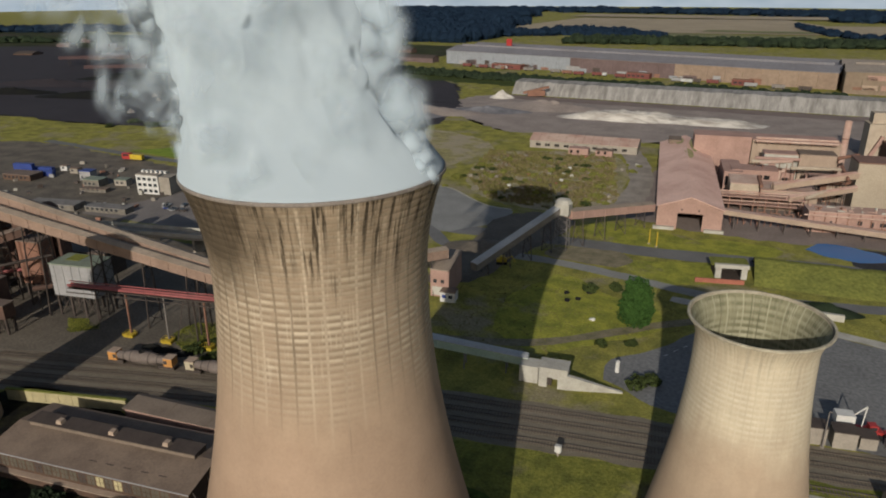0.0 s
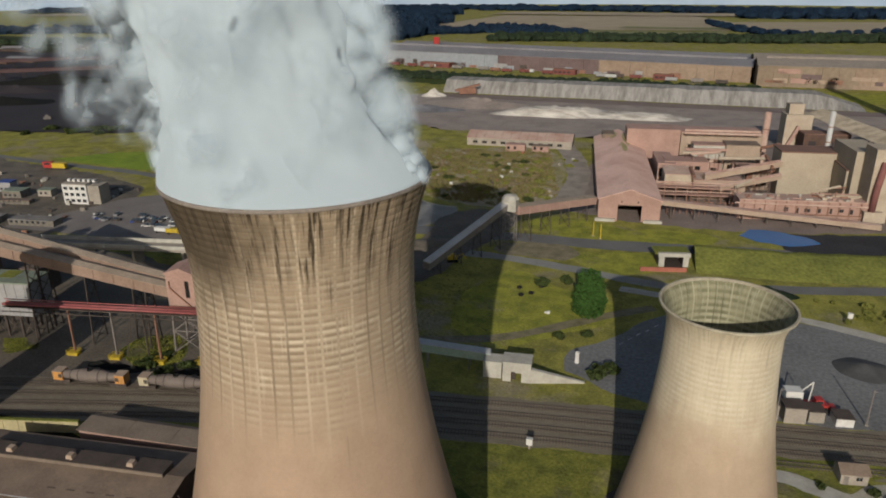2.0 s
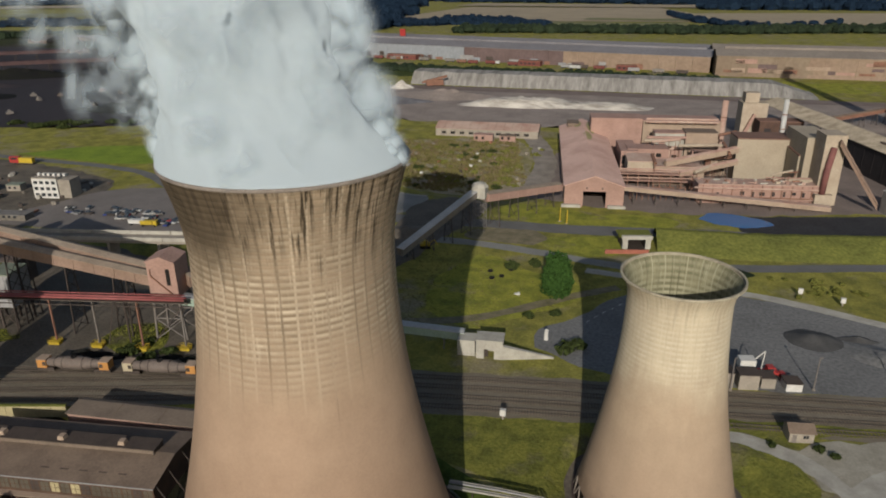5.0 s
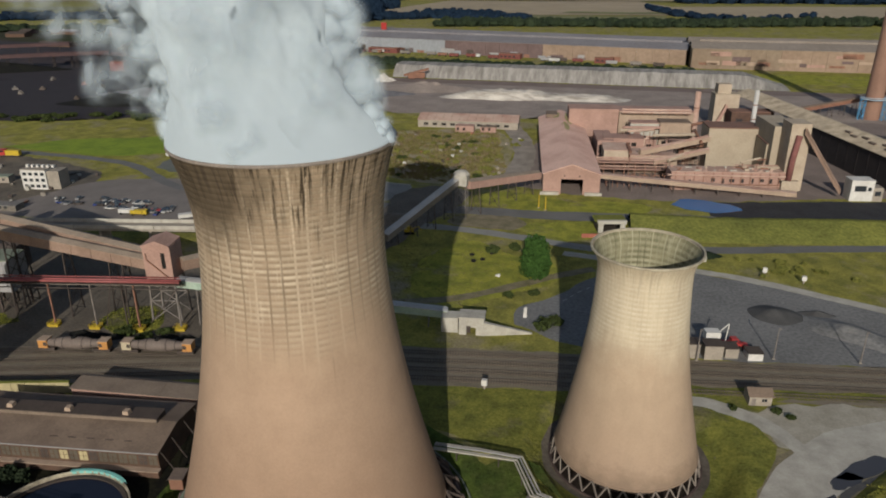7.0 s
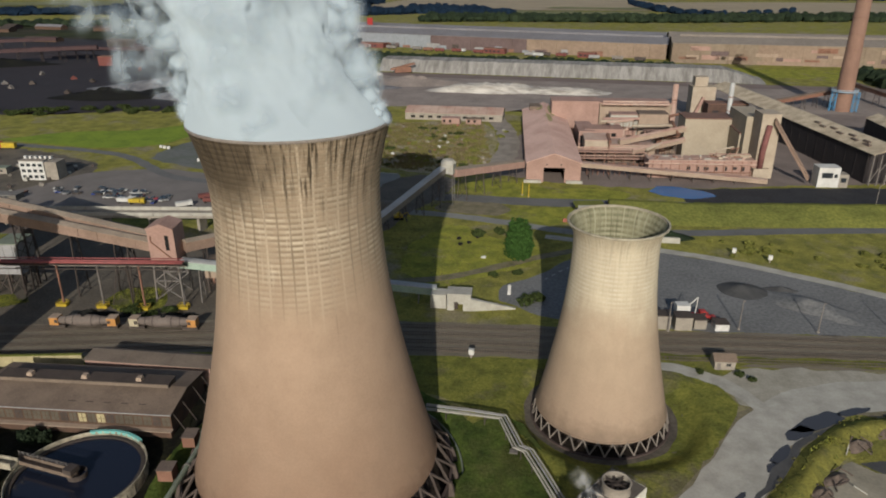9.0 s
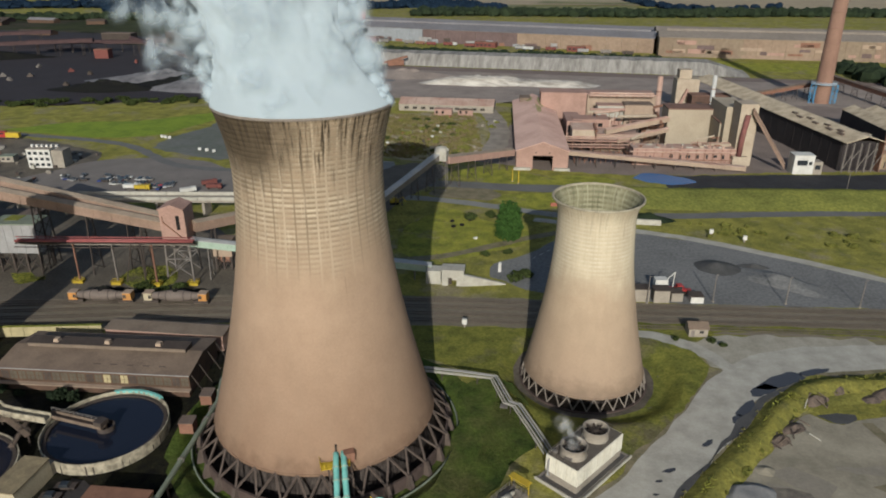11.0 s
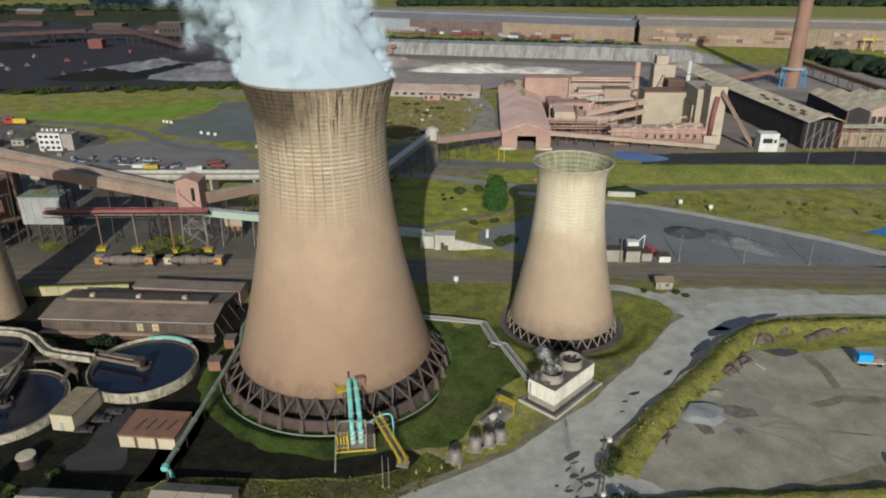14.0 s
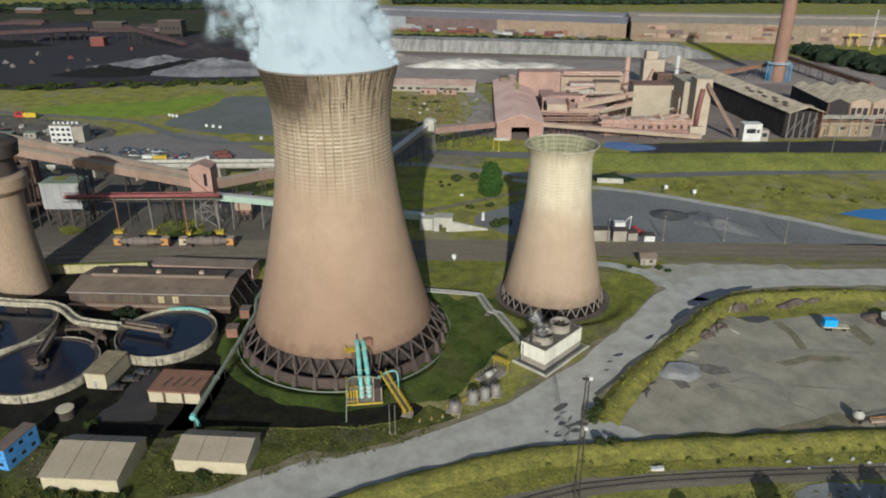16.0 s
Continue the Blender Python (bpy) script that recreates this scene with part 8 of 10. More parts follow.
for i in range(8):
    part("bent", Shape().beam((i * 6.2, 0, 0), (i * 6.2, 0, 11.4), 0.3).beam((i * 6.2, 1.6, 0), (i * 6.2, 1.6, 11.4), 0.3).beam((i * 6.2, 0, 11.4), (i * 6.2, 1.6, 11.4), 0.3), "steel_pale" if i > 2 else "rust", pg)
for z, y, m in ((11.0, 0.2, "steel_pale"), (11.2, 1.2, "rust_tan"), (9.4, 0.8, "rust"), (12.2, 0.6, "concrete_pale"), (7.2, 0.2, "rust_tan")):
    part("pipe", Shape().tube([(-1, y, z), (44.5, y, z)], 0.32, 8), m, pg)
part("walkway", railing(Shape(), [(8, -0.3, 11.6), (44, -0.3, 11.6)], 1.2, 2.0), "steel_pale", pg)
ax, ay = Vector((0.12, -0.993)), Vector((0.993, 0.12))
for i in range(4):
    p = Vector((172.6, 361.5)) + ay * 13.2 * i
    # the first bay's outer wall gets the shade-dark colour
    cs = gable("casting_shed", "rusty shed with a dusty tan roof in a row", "shed", (p.x, p.y, 0), -83.1, 58, 12.8, 12.6, 15.4, "shed_dark" if i == 0 else "rust_tan", "roof_dust", group="row of sheds", over=0.3)
    for j in range(3):
        part("opening", Shape().box(57.9, 1.6 + 3.6 * j, 5.0 + (j % 2), 58.1, 4.2 + 3.6 * j, 9.5), "shed_dark", cs)
    part("walkway", railing(Shape(), [(58.6, 0, 4.2), (58.6, 12.4, 4.2)], 1.2, 2.0).beam((58.5, 0, 4.1), (58.5, 12.4, 4.1), 0.9, 0.2), "steel_pale", cs)
    part("post", Shape().box(58.3, 0.2, 0, 58.8, 0.7, 12.4), "rust", cs)
block("plant_house", "tan plant house beyond the pipe gantry", "building", (214, 282, 0), 9, 34, 14, 9, "rust_tan", "roof_tan", ribs=5)
gallery("long dark conveyor beyond the chimney", (205, 532, 8), (234, 392, 8), 4, 3, "rust", "roof_brown", bents=7)
gallery("brown conveyor ending at the chimney", (126, 430, 5), (182, 472, 9), 3.4, 2.6, "rust", "roof_tan", bents=6)
lattice("light_mast", "tall thin white mast", (322, 660, 0), 40, 1.0, 0.6, "white_paint", 10, "mast")
for x in (314, 344, 376):
    cr = thing("gantry_crane", "yellow gantry crane standing before the far hall", "crane", (x, 684, 0), group="gantry cranes")
    for k in (-5, 5):
        part("leg", Shape().beam((k - 1.5, -4, 0), (k, 0, 12), 0.9).beam((k + 1.5, 4, 0), (k, 0, 12), 0.9), "yellow", cr)
    part("girder", Shape().box(-8, -1, 11.6, 8, 1, 13.2), "yellow", cr)

# small plant: ducts, hoppers, stair towers and roof boxes between the large blocks
rnd = random.Random(77)
for i in range(20):
    x, y = rnd.uniform(24, 92), rnd.uniform(292, 322)
    w, d, h = rnd.uniform(2.5, 7), rnd.uniform(2.5, 6), rnd.uniform(5, 12)
    block("plant_box", "small dusty plant box among the ducts", "plant", (x, y, 0), G, w, d, h, rnd.choice(("rust_pink", "rust_tan", "rust_cream", "rust", "rust_roof_pale")), rnd.choice(("rust_pink", "rust_roof_pale", "roof_red_brown")), windows=[(0.4, h * 0.5, w * 0.5, h * 0.2, "black")] if i % 2 else (), group="small plant boxes")
for i in range(26):
    x, y, z = rnd.uniform(14, 100), rnd.uniform(250, 330), rnd.uniform(6, 17)
    L, r = rnd.uniform(8, 24), rnd.uniform(0.3, 0.9)
    dk = thing("plant_duct", "dusty pipe duct on posts in the plant", "duct", (x, y, 0), G + rnd.choice((0, 0, 90, 35)), "plant ducts")
    part("duct", Shape().tube([(0, 0, z), (L, 0, z + rnd.uniform(-3, 3))], r, 10), rnd.choice(("rust_pink", "rust_roof_pale", "rust", "rust_cream")), dk)
    for f in (0.1, 0.85):
        part("post", Shape().beam((L * f, 0, 0), (L * f, 0, z), 0.3), "rust", dk)

# ---- slag ground: cabin, loader, masts, hut ----
hut = gable("rail_hut", "small grey lineside hut with a pitched roof", "hut", (53.9, 64.3, 0), 10, 5.4, 4.2, 2.8, 3.9, "concrete", "roof_tan", doors=((0.6, 1.0, 2.1, "steel_grey"),), windows=((3.0, 1.2, 1.2, 0.9, "dark_glass"),))
ex = thing("wheel_loader", "red wheeled loader standing on slag", "loader", (53.0, 92.6, 0), 15)
part("body", Shape().box(-3.0, -1.3, 0.9, 2.4, 1.3, 2.2).box(-0.6, -1.0, 2.2, 1.2, 1.0, 3.5), "red_paint", ex)
part("window", Shape().box(-0.4, -1.05, 2.4, 1.0, -0.98, 3.2), "dark_glass", ex)
for x in (-2.0, 1.6):
    for y in (-1.4, 1.4):
        part("wheel", Shape().tube([(x, y - 0.3, 0.8), (x, y + 0.3, 0.8)], 0.8, 16), "black", ex)
part("bucket", Shape().box(3.4, -1.5, 0.1, 4.6, 1.5, 1.3).beam((2.2, 0, 1.6), (3.8, 0, 0.8), 0.4), "red_paint", ex)
cb = thing("screen_cabin", "white cabin on a steel stand with bent boom", "cabin", (47.2, 92.0, 0), 12)
part("cabin", Shape().box(-2, -1.5, 3.0, 2, 1.5, 5.4), "white_paint", cb)
for x in (-1.7, 1.7):
    part("leg", Shape().box(x - 0.15, -1.3, 0, x + 0.15, 1.3, 3.0), "steel_grey", cb)
part("boom", Shape().beam((2, 0, 5), (4.4, 0, 7.6), 0.25).beam((4.4, 0, 7.6), (4.0, 0, 1.0), 0.25), "white_paint", cb)
for i, (x, y, L, h) in enumerate(((37.6, 83.4, 6.2, 4.4), (45.0, 84.4, 5.0, 4.2), (50.6, 86.4, 3.6, 3.0), (56.6, 86.6, 4.0, 2.2))):
    block("bin_wall", "low concrete storage bin beside the tracks", "bin", (x, y, 0), 11, L, 4.0, h, "concrete" if i < 3 else "white_paint", "roof_dark", parapet=0.2, group="storage bins")
for x, y in ((43.0, 83.6), (63.6, 89.4), (86.1, 92.8), (108.4, 95.4)):
    pole("lamp_post", "grey lighting mast leaning slightly beside the railway", (x, y, 0), 9.6, 0.2, "steel_grey", "lamp post", "lighting masts", 0.6)
for x, y in ((137.2, 216.1), (160.5, 222.7), (186, 229)):
    pole("lamp_post", "tall grey lighting mast on the coal ground", (x, y, 0), 11.5, 0.2, "steel_grey", "lamp post", "lighting masts", 0.6)
for x, y in ((-10.8, 55.4), (70.1, 149.1), (81.9, 144.8)):
    bx = thing("cable_cabinet", "small white equipment cabinet on a post", "cabinet", (x, y, 0), group="cable cabinets")
    part("post", Shape().box(-0.2, -0.2, 0, 0.2, 0.2, 1.2), "concrete", bx)
    part("cabinet", Shape().box(-0.7, -0.5, 1.2, 0.7, 0.5, 2.8), "white_paint", bx)
heap("slag_heap", "low dark heap on the slag ground", (68.5, 118, 0), 8, 7, 2.2, "slag_dark", 0, 4.0)
heap("slag_heap", "long low slag heap with dark crest", (88, 110, 0), 16, 7, 2.4, "slag", -28, 6.0)
heap("slag_heap", "small dark slag heap near the track", (81, 121, 0), 6, 3, 1.4, "slag_dark", 10, 8.0)
hw = thing("headwall", "grey concrete headwall at the track edge", "wall", (39.5, 155.5, 0), 4)
part("wall", Shape().box(0, 0, 0, 12, 1.0, 2.2), "concrete_pale", hw)
heap("earth_bank", "dark scrubby bank behind the headwall", (46, 163, 0), 11, 6, 3.2, "foliage_dark", 0, 3.0)

# ---- storage yard ----
heap("gravel_heap", "flat pale grey gravel heap in the yard", (60.2, -1.6, 0), 5.8, 5.0, 1.1, "gravel_pale", 15, 1.0, flat=0.35)
heap("gravel_heap", "small pale gravel heap", (64.5, 8.0, 0), 2.6, 2.2, 0.8, "yard", 0, 2.0)
for i, (x, y, a, b, h) in enumerate(((69.5, 19.5, 4.0, 2.2, 1.3), (74, 25, 4.2, 2.0, 1.4), (81.5, 38.2, 4.5, 2.4, 1.5), (89, 44.6, 4.5, 1.8, 1.1), (100, 45.6, 5, 2.2, 1.2), (106, 48, 4, 1.6, 0.9), (96, 42.0, 3.5, 2.0, 0.8), (121, 39, 5, 4, 1.8), (130, 36, 5, 3, 1.4))):
    heap("rubble_heap", "heap of brown rubble and scrap along the yard edge", (x, y, 0), a, b, h, "rubble", 40, i * 1.7, n=20)
rnd = random.Random(8)
for i in range(26):
    cx, cy = ((70, 20), (74, 25), (81, 38), (122, 39), (51, -13))[i % 5]
    solo("scrap_beam", Shape().beam((-1.4, 0, 0.1), (1.2, 0.3, 0.6 + rnd.random() * 1.2), 0.22), rnd.choice(("rubble", "steel_dark", "concrete_pale", "rubble")), "broken rusty beam lying on the rubble", "scrap", (cx + rnd.uniform(-4, 4), cy + rnd.uniform(-3, 3), 0.1), rnd.uniform(0, 180), "scrap beams")
heap("brick_heap", "low heap of red bricks at the yard edge", (50.4, -9.4, 0), 2.6, 1.4, 0.7, "red_brick", 50, 2.2)
heap("brick_heap", "small scatter of red bricks", (47.0, -13.8, 0), 1.6, 1.2, 0.5, "red_brick", 50, 3.2)
fl = thing("flatbed_trailer", "blue box on a pale flatbed trailer", "trailer", (104.0, 29.4, 0), 6)
part("bed", Shape().box(-0.8, -1.2, 0.9, 6.6, 1.2, 1.2), "cream", fl)
part("box", Shape().box(-0.6, -1.1, 1.2, 3.0, 1.1, 3.4), "blue_bright", fl, "bright blue steel box")
for x in (0.4, 1.4, 5.2):
    part("wheel", Shape().tube([(x, -1.2, 0.45), (x, 1.2, 0.45)], 0.45, 14), "black", fl)
mx = thing("site_mixer", "pale site mixer with drawbar in the yard", "machine", (98.8, -15.6, 0), 20)
part("drum", Shape().lathe([(0.6, 0.8), (1.3, 1.4), (1.3, 2.2), (0.5, 3.0)], 16), "concrete_pale", mx, smooth=True)
part("frame", Shape().box(-1.6, -1.0, 0.4, 1.8, 1.0, 0.8), "steel_dark", mx)
for y in (-1.1, 1.1):
    part("wheel", Shape().tube([(0, y - 0.12, 0.45), (0, y + 0.12, 0.45)], 0.45, 12), "black", mx)
bo = thing("conveyor_boom", "orange-brown mobile conveyor boom resting in the yard", "machine", (101.6, -16.0, 0), 8)
part("boom", Shape().beam((0, 0, 0.6), (13, 0, 2.6), 0.9, 0.5), "rust_tan", bo)
part("rail", railing(Shape(), [(0, 0.5, 0.8), (13, 0.5, 2.8)], 0.6, 1.2), "orange", bo)
part("legs", Shape().beam((8, -0.8, 0), (8, 0, 1.8), 0.2).beam((8, 0.8, 0), (8, 0, 1.8), 0.2).beam((1, -0.8, 0), (1, 0, 0.8), 0.2).beam((1, 0.8, 0), (1, 0, 0.8), 0.2), "steel_dark", bo)
sk = thing("skip_machine", "dark and white crushing machine in the yard", "machine", (124, 36, 0), 30)
part("hopper", Shape().box(-2, -1.5, 1.6, 2, 1.5, 3.4, taper=-0.4), "white_paint", sk)
part("frame", Shape().box(-3.5, -1.3, 0.4, 3.5, 1.3, 1.6), "steel_dark", sk)
part("belt", Shape().beam((3, 0, 1.2), (8, 0, 3.6), 0.9, 0.3), "steel_grey", sk)
mast = thing("lattice_mast", "tall slim dark lattice mast with white lamps", "mast", (34.3, -53.5, 0), 8)
for i, j in ((-1, -1), (1, -1), (1, 1), (-1, 1)):
    part("leg", Shape().beam((i * 0.55, j * 0.55, 0), (i * 0.3, j * 0.3, 29.5), 0.1), "steel_dark", mast)
s = Shape()
for b_ in range(20):
    z0, z1 = 29.5 * b_ / 20, 29.5 * (b_ + 1) / 20
    a, c = 0.55 - 0.25 * b_ / 20, 0.55 - 0.25 * (b_ + 1) / 20
    for (i0, j0), (i1, j1) in (((-1, -1), (1, -1)), ((1, -1), (1, 1)), ((1, 1), (-1, 1)), ((-1, 1), (-1, -1))):
        s.beam((i0 * a, j0 * a, z0), (i1 * c, j1 * c, z1), 0.05)
part("bracing", s, "steel_dark", mast)
for z in (29.0, 17.5):
    part("lamp", Shape().box(0.1, -0.8, z, 0.8, -0.3, z + 0.7), "white_paint", mast, "white lamp housing")
part("crosshead", Shape().box(-1.0, -0.25, 28.6, 1.0, 0.25, 28.9), "steel_dark", mast)
solo("white_sheeting", Shape().box(-1.3, -0.5, 0, 0.4, 0.5, 0.5).box(0.2, -0.4, 0, 1.5, 0.5, 0.7), "white_paint", "white plastic sheeting beside the track", "debris", (51, -41.9, 0.05), 8)
for i in range(7):
    x = 80 + i * 4.1 + rnd.uniform(-1, 1)
    solo("litter", Shape().box(-0.3, -0.2, 0, 0.3 + rnd.random() * 0.6, 0.3, 0.15 + rnd.random() * 0.2), "white_paint", "pale litter strewn beside the track", "litter", (x, -39.5 + (x - 68) * 0.25 + rnd.uniform(-0.5, 3.2), 0.1), rnd.uniform(0, 90), "litter")
# wheel-rutted puddles on the road
for i, (x, y, a, b, rz) in enumerate(((76, 46.2, 8.5, 2.3, 38), (70, 40.2, 4.2, 2.2, 42), (84.5, 52, 4.8, 1.3, 30), (64.6, 31.0, 4.6, 1.6, 55), (62.0, 26, 2.6, 1.2, 58), (53.5, 14.8, 1.9, 0.7, 50), (44.5, 3.5, 1.6, 0.6, 30), (42, -0.5, 0.9, 0.4, 30), (29.8, -23.6, 2.4, 1.0, 50), (41.2, -4.8, 0.7, 0.35, 20))):
    s = Shape()
    vs = [s.bm.verts.new((a * (1 + 0.4 * noise.noise((math.cos(t) * 1.6 + i, math.sin(t) * 1.6, i))) * math.cos(t), b * (1 + 0.4 * noise.noise((math.cos(t) * 1.6, i, math.sin(t) * 1.6))) * math.sin(t), 0)) for t in np.linspace(0, 2 * math.pi, 40, endpoint=False)]
    s.bm.faces.new(vs)
    solo("puddle", s, "puddle", "dark muddy puddle on the gravel road", "puddle", (x, y, 0.066), rz, "puddles", "structure")
# the verge's cast shade, laid as a dark strip on the road edge
ribbon("verge_shade_strip", [(38, -16.5), (43, -8.5), (50.5, 3.8), (61, 21.5), (69, 35), (80, 46.5)], 1.3, 0.085, "wet_mud", "dark strip for the verge's shade along the road edge", ragged=0.9)
rnd = random.Random(17)
for i in range(34):
    u = rnd.random()
    x, y = 29.5 + 8 * u + rnd.gauss(0, 1.6), -33.0 + 5.0 * u + rnd.gauss(0, 1.7)
    s, a, b = Shape(), rnd.uniform(0.3, 1.3), rnd.uniform(0.15, 0.5)
    s.bm.faces.new([s.bm.verts.new((a * (1 + 0.7 * noise.noise((math.cos(t) * 2.2 + i, math.sin(t) * 2.2, i))) * math.cos(t), b * (1 + 0.7 * noise.noise((math.cos(t) * 2.2, i, math.sin(t) * 2.2))) * math.sin(t), 0)) for t in np.linspace(0, 2 * math.pi, 28, endpoint=False)])
    solo("wet_patch", s, "wet_mud", "dark wet splash on the gravel junction", at=(x, y, 0.07 + 0.0006 * i), rz=rnd.uniform(15, 75), kind="structure")

# damp and weedy places in the gravel yard
for i, (pts, mat, text) in enumerate((
        ([(65.5, 7.6), (70.1, 10.6), (75.6, 8.6), (78.5, 6.3), (75.2, 1.7), (70.0, 3.5)], "yard_worn", "brown damp gravel beside the heap"),
        ([(65.2, 2.4), (68.6, 3.0), (72.6, 2.6), (73.2, 0.2), (67.9, -1.6), (65.3, -0.6)], "yard_damp", "dark wet gravel beside the pale heap"),
        ([(58.0, -6.7), (61.1, -6.0), (62.2, -9.1), (59.9, -10.4)], "yard_damp", "small dark wet patch below the pale heap"),
        ([(66, -6.5), (68.5, -5.6), (70, -7.2), (67.6, -8.4)], "yard_damp", "small dark wet patch in the gravel yard"),
        ([(79.1, 31.5), (85.6, 36.6), (95.7, 39.9), (112, 44.0), (140, 50), (138, 46), (109.0, 39.6), (98.0, 35.4), (89.3, 31.1), (82.4, 29.0)], "verge", "grassy strip along the back of the gravel yard"),
        ([(80.3, 31.1), (84.8, 33.9), (89.9, 33.7), (89.7, 31.5), (83.8, 29.3)], "wet_mud", "shallow dark pool at the edge of the yard"),
        ([(90.3, 30.3), (92.8, 31.0), (95.6, 21.5), (96.2, 17.1), (94.0, 15.6), (93.2, 22.3)], "road_dirt", "weedy brown strip between parking bays"),
        ([(110.1, 32.8), (113.4, 33.4), (116.2, 22.9), (113.6, 20.9)], "road_dirt", "weedy brown strip between parking bays"),
        ([(84.8, 7.3), (96.0, 12.8), (106.6, 13.9), (106.2, 12.1), (95.2, 10.0), (87.9, 6.2)], "road_dirt", "thin weedy band across the gravel yard"),
        ([(74, -24.4), (86.7, -18.3), (95.8, -13.0), (98.5, -15.0), (99.9, -17.7), (92.0, -20.2)], "road_dirt", "thin weeds along the front of the yard"))):
    patch("yard_patch", pts, 0.072 + 0.0015 * i, mat, text, ragged=1.1)
ribbon("wheel_track", [(72.2, -4.8), (76.6, -1.6), (81.1, -1.2), (84.2, -3.6), (85.4, -7.6), (84.7, -11.7)], 1.2, 0.0925, "yard_worn", "curved dark wheel track in the gravel yard", ragged=0.5)


# cloud shade over the far land is mixed into this scrub colour
M["scrub_far"] = turf("far_shaded_scrub", (0.06, 0.068, 0.03), (0.035, 0.04, 0.024), (0.075, 0.062, 0.05), 40.0)
M["ore_steel"] = surface("dark_reddish_steel", (0.075, 0.045, 0.045), (0.045, 0.03, 0.031), big=9, small=1.0)
M["ore_pale"] = surface("pale_grey_burden", (0.2, 0.195, 0.2), (0.085, 0.082, 0.09), big=14, small=2.0, bump=0.6, amount=0.9)
M["chalk_bank"] = surface("eroded_slag_bank", (0.3, 0.285, 0.26), (0.15, 0.14, 0.125), big=7, small=1.5, bump=0.9, amount=0.9, stretch=(1.6, 0.3, 0.3))
M["grass_dark"] = surface("dark_scrub", (0.06, 0.075, 0.022), (0.03, 0.042, 0.015), big=20, small=2, bump=0.8, spec=0.05)
M["track_brown"] = surface("mauve_brown_dirt", (0.2, 0.155, 0.135), (0.12, 0.092, 0.08), big=14, small=1.5)
M["red_paint_dull"] = surface("dull_red_paint", (0.17, 0.06, 0.05), (0.11, 0.042, 0.036), big=4, small=0.4)
M["hall_pale"] = surface("pale_blue_grey_sheet", (0.25, 0.27, 0.29), (0.2, 0.205, 0.215), big=30, small=3, bump=0.05, rough=0.7)
M["hall_rust"] = surface("rust_stained_grey_sheet", (0.14, 0.1, 0.095), (0.095, 0.065, 0.06), big=25, small=3, bump=0.05)
M["hall_tan"] = surface("tan_stained_sheet", (0.23, 0.18, 0.13), (0.17, 0.12, 0.085), big=25, small=3, bump=0.05)
M["hall_mid"] = surface("weathered_tan_sheet", (0.27, 0.2, 0.145), (0.19, 0.13, 0.095), big=20, small=3, bump=0.05)
M["hall_roof"] = surface("grey_mauve_roof", (0.2, 0.195, 0.205), (0.145, 0.135, 0.138), big=40, small=3, bump=0.05)
M["hall_roof2"] = surface("brown_grey_roof", (0.23, 0.2, 0.17), (0.17, 0.145, 0.12), big=40, small=3, bump=0.05)
M["foliage_olive"] = surface("olive_foliage", (0.2, 0.2, 0.05), (0.09, 0.1, 0.026), big=1.5, small=0.3, amount=0.9, bump=0.5, rough=0.95, spec=0.05)

# ---- vehicle park, offices and yards beyond the conveyors ----
ho = block("works_office", "three-storey white works office with rows of windows", "office", (-263.5, 170.6, 0), 10, 12.5, 10, 9.6, "white_paint", "concrete", windows=[(0.8 + i * 3.0, 1.0 + j * 3.0, 1.9, 1.5, "dark_glass") for i in range(4) for j in range(3)])
part("side_wing", Shape().box(12.5, 1, 0, 18.5, 9, 9.0), "concrete", ho, "grey stair wing")
for i in range(6):
    part("vent", Shape().box(0.6 + i * 2.6, 4, 10.0, 1.8 + i * 2.6, 5.4, 11.2), "white_paint", ho)
rnd = random.Random(21)
for i in range(46):
    x = -236 + rnd.random() * 62
    y = 156 + rnd.random() * 12 + (x + 236) * -0.05
    car("small parked car on the gravel vehicle park", (x, y, 0.05), rnd.choice((10, 100)) + rnd.uniform(-6, 6), rnd.choice(("white_paint", "grey_sheet", "steel_dark", "pale_sheet", "red_paint", "steel_grey", "blue_dark")))
for x, y, m, rz in ((-184, 151, "yellow", 12), (-190, 151, "white_paint", 10), (-157.5, 165, "red_paint_dull", 40), (-152, 160, "red_paint_dull", 10), (-161, 152, "white_paint", 40)):
    tr = thing("truck", "works truck parked on the gravel", "truck", (x, y, 0.05), rz, "parked trucks")
    part("cab", Shape().box(2.0, -1.1, 0.5, 3.8, 1.1, 2.6), m, tr)
    part("body", Shape().box(-3.4, -1.2, 0.8, 1.8, 1.2, 2.4), m, tr)
    part("windscreen", Shape().box(3.78, -0.9, 1.6, 3.84, 0.9, 2.3), "dark_glass", tr)
    for q in (-2.4, 2.8):
        for k in (-1.05, 1.05):
            part("wheel", Shape().tube([(q, k - 0.15, 0.5), (q, k + 0.15, 0.5)], 0.5, 12), "black", tr)
lo = thing("locomotive", "yellow and red shunting locomotive on a siding", "locomotive", (-322, 221, 0), 9)
part("hood", Shape().box(-1, -1.3, 1.0, 7.2, 1.3, 3.8), "yellow", lo)
part("cab", Shape().box(-6.6, -1.4, 1.0, -1, 1.4, 4.4), "red_paint", lo)
part("window", Shape().box(-5.6, -1.45, 2.8, -2.0, -1.38, 3.9), "dark_glass", lo)
part("frame", Shape().box(-7, -1.4, 0.7, 7.6, 1.4, 1.0), "steel_dark", lo)
for x in (-5, -2.4, 2.6, 5.2):
    part("wheel", Shape().tube([(x, -1.0, 0.5), (x, 1.0, 0.5)], 0.5, 12), "steel_dark", lo)
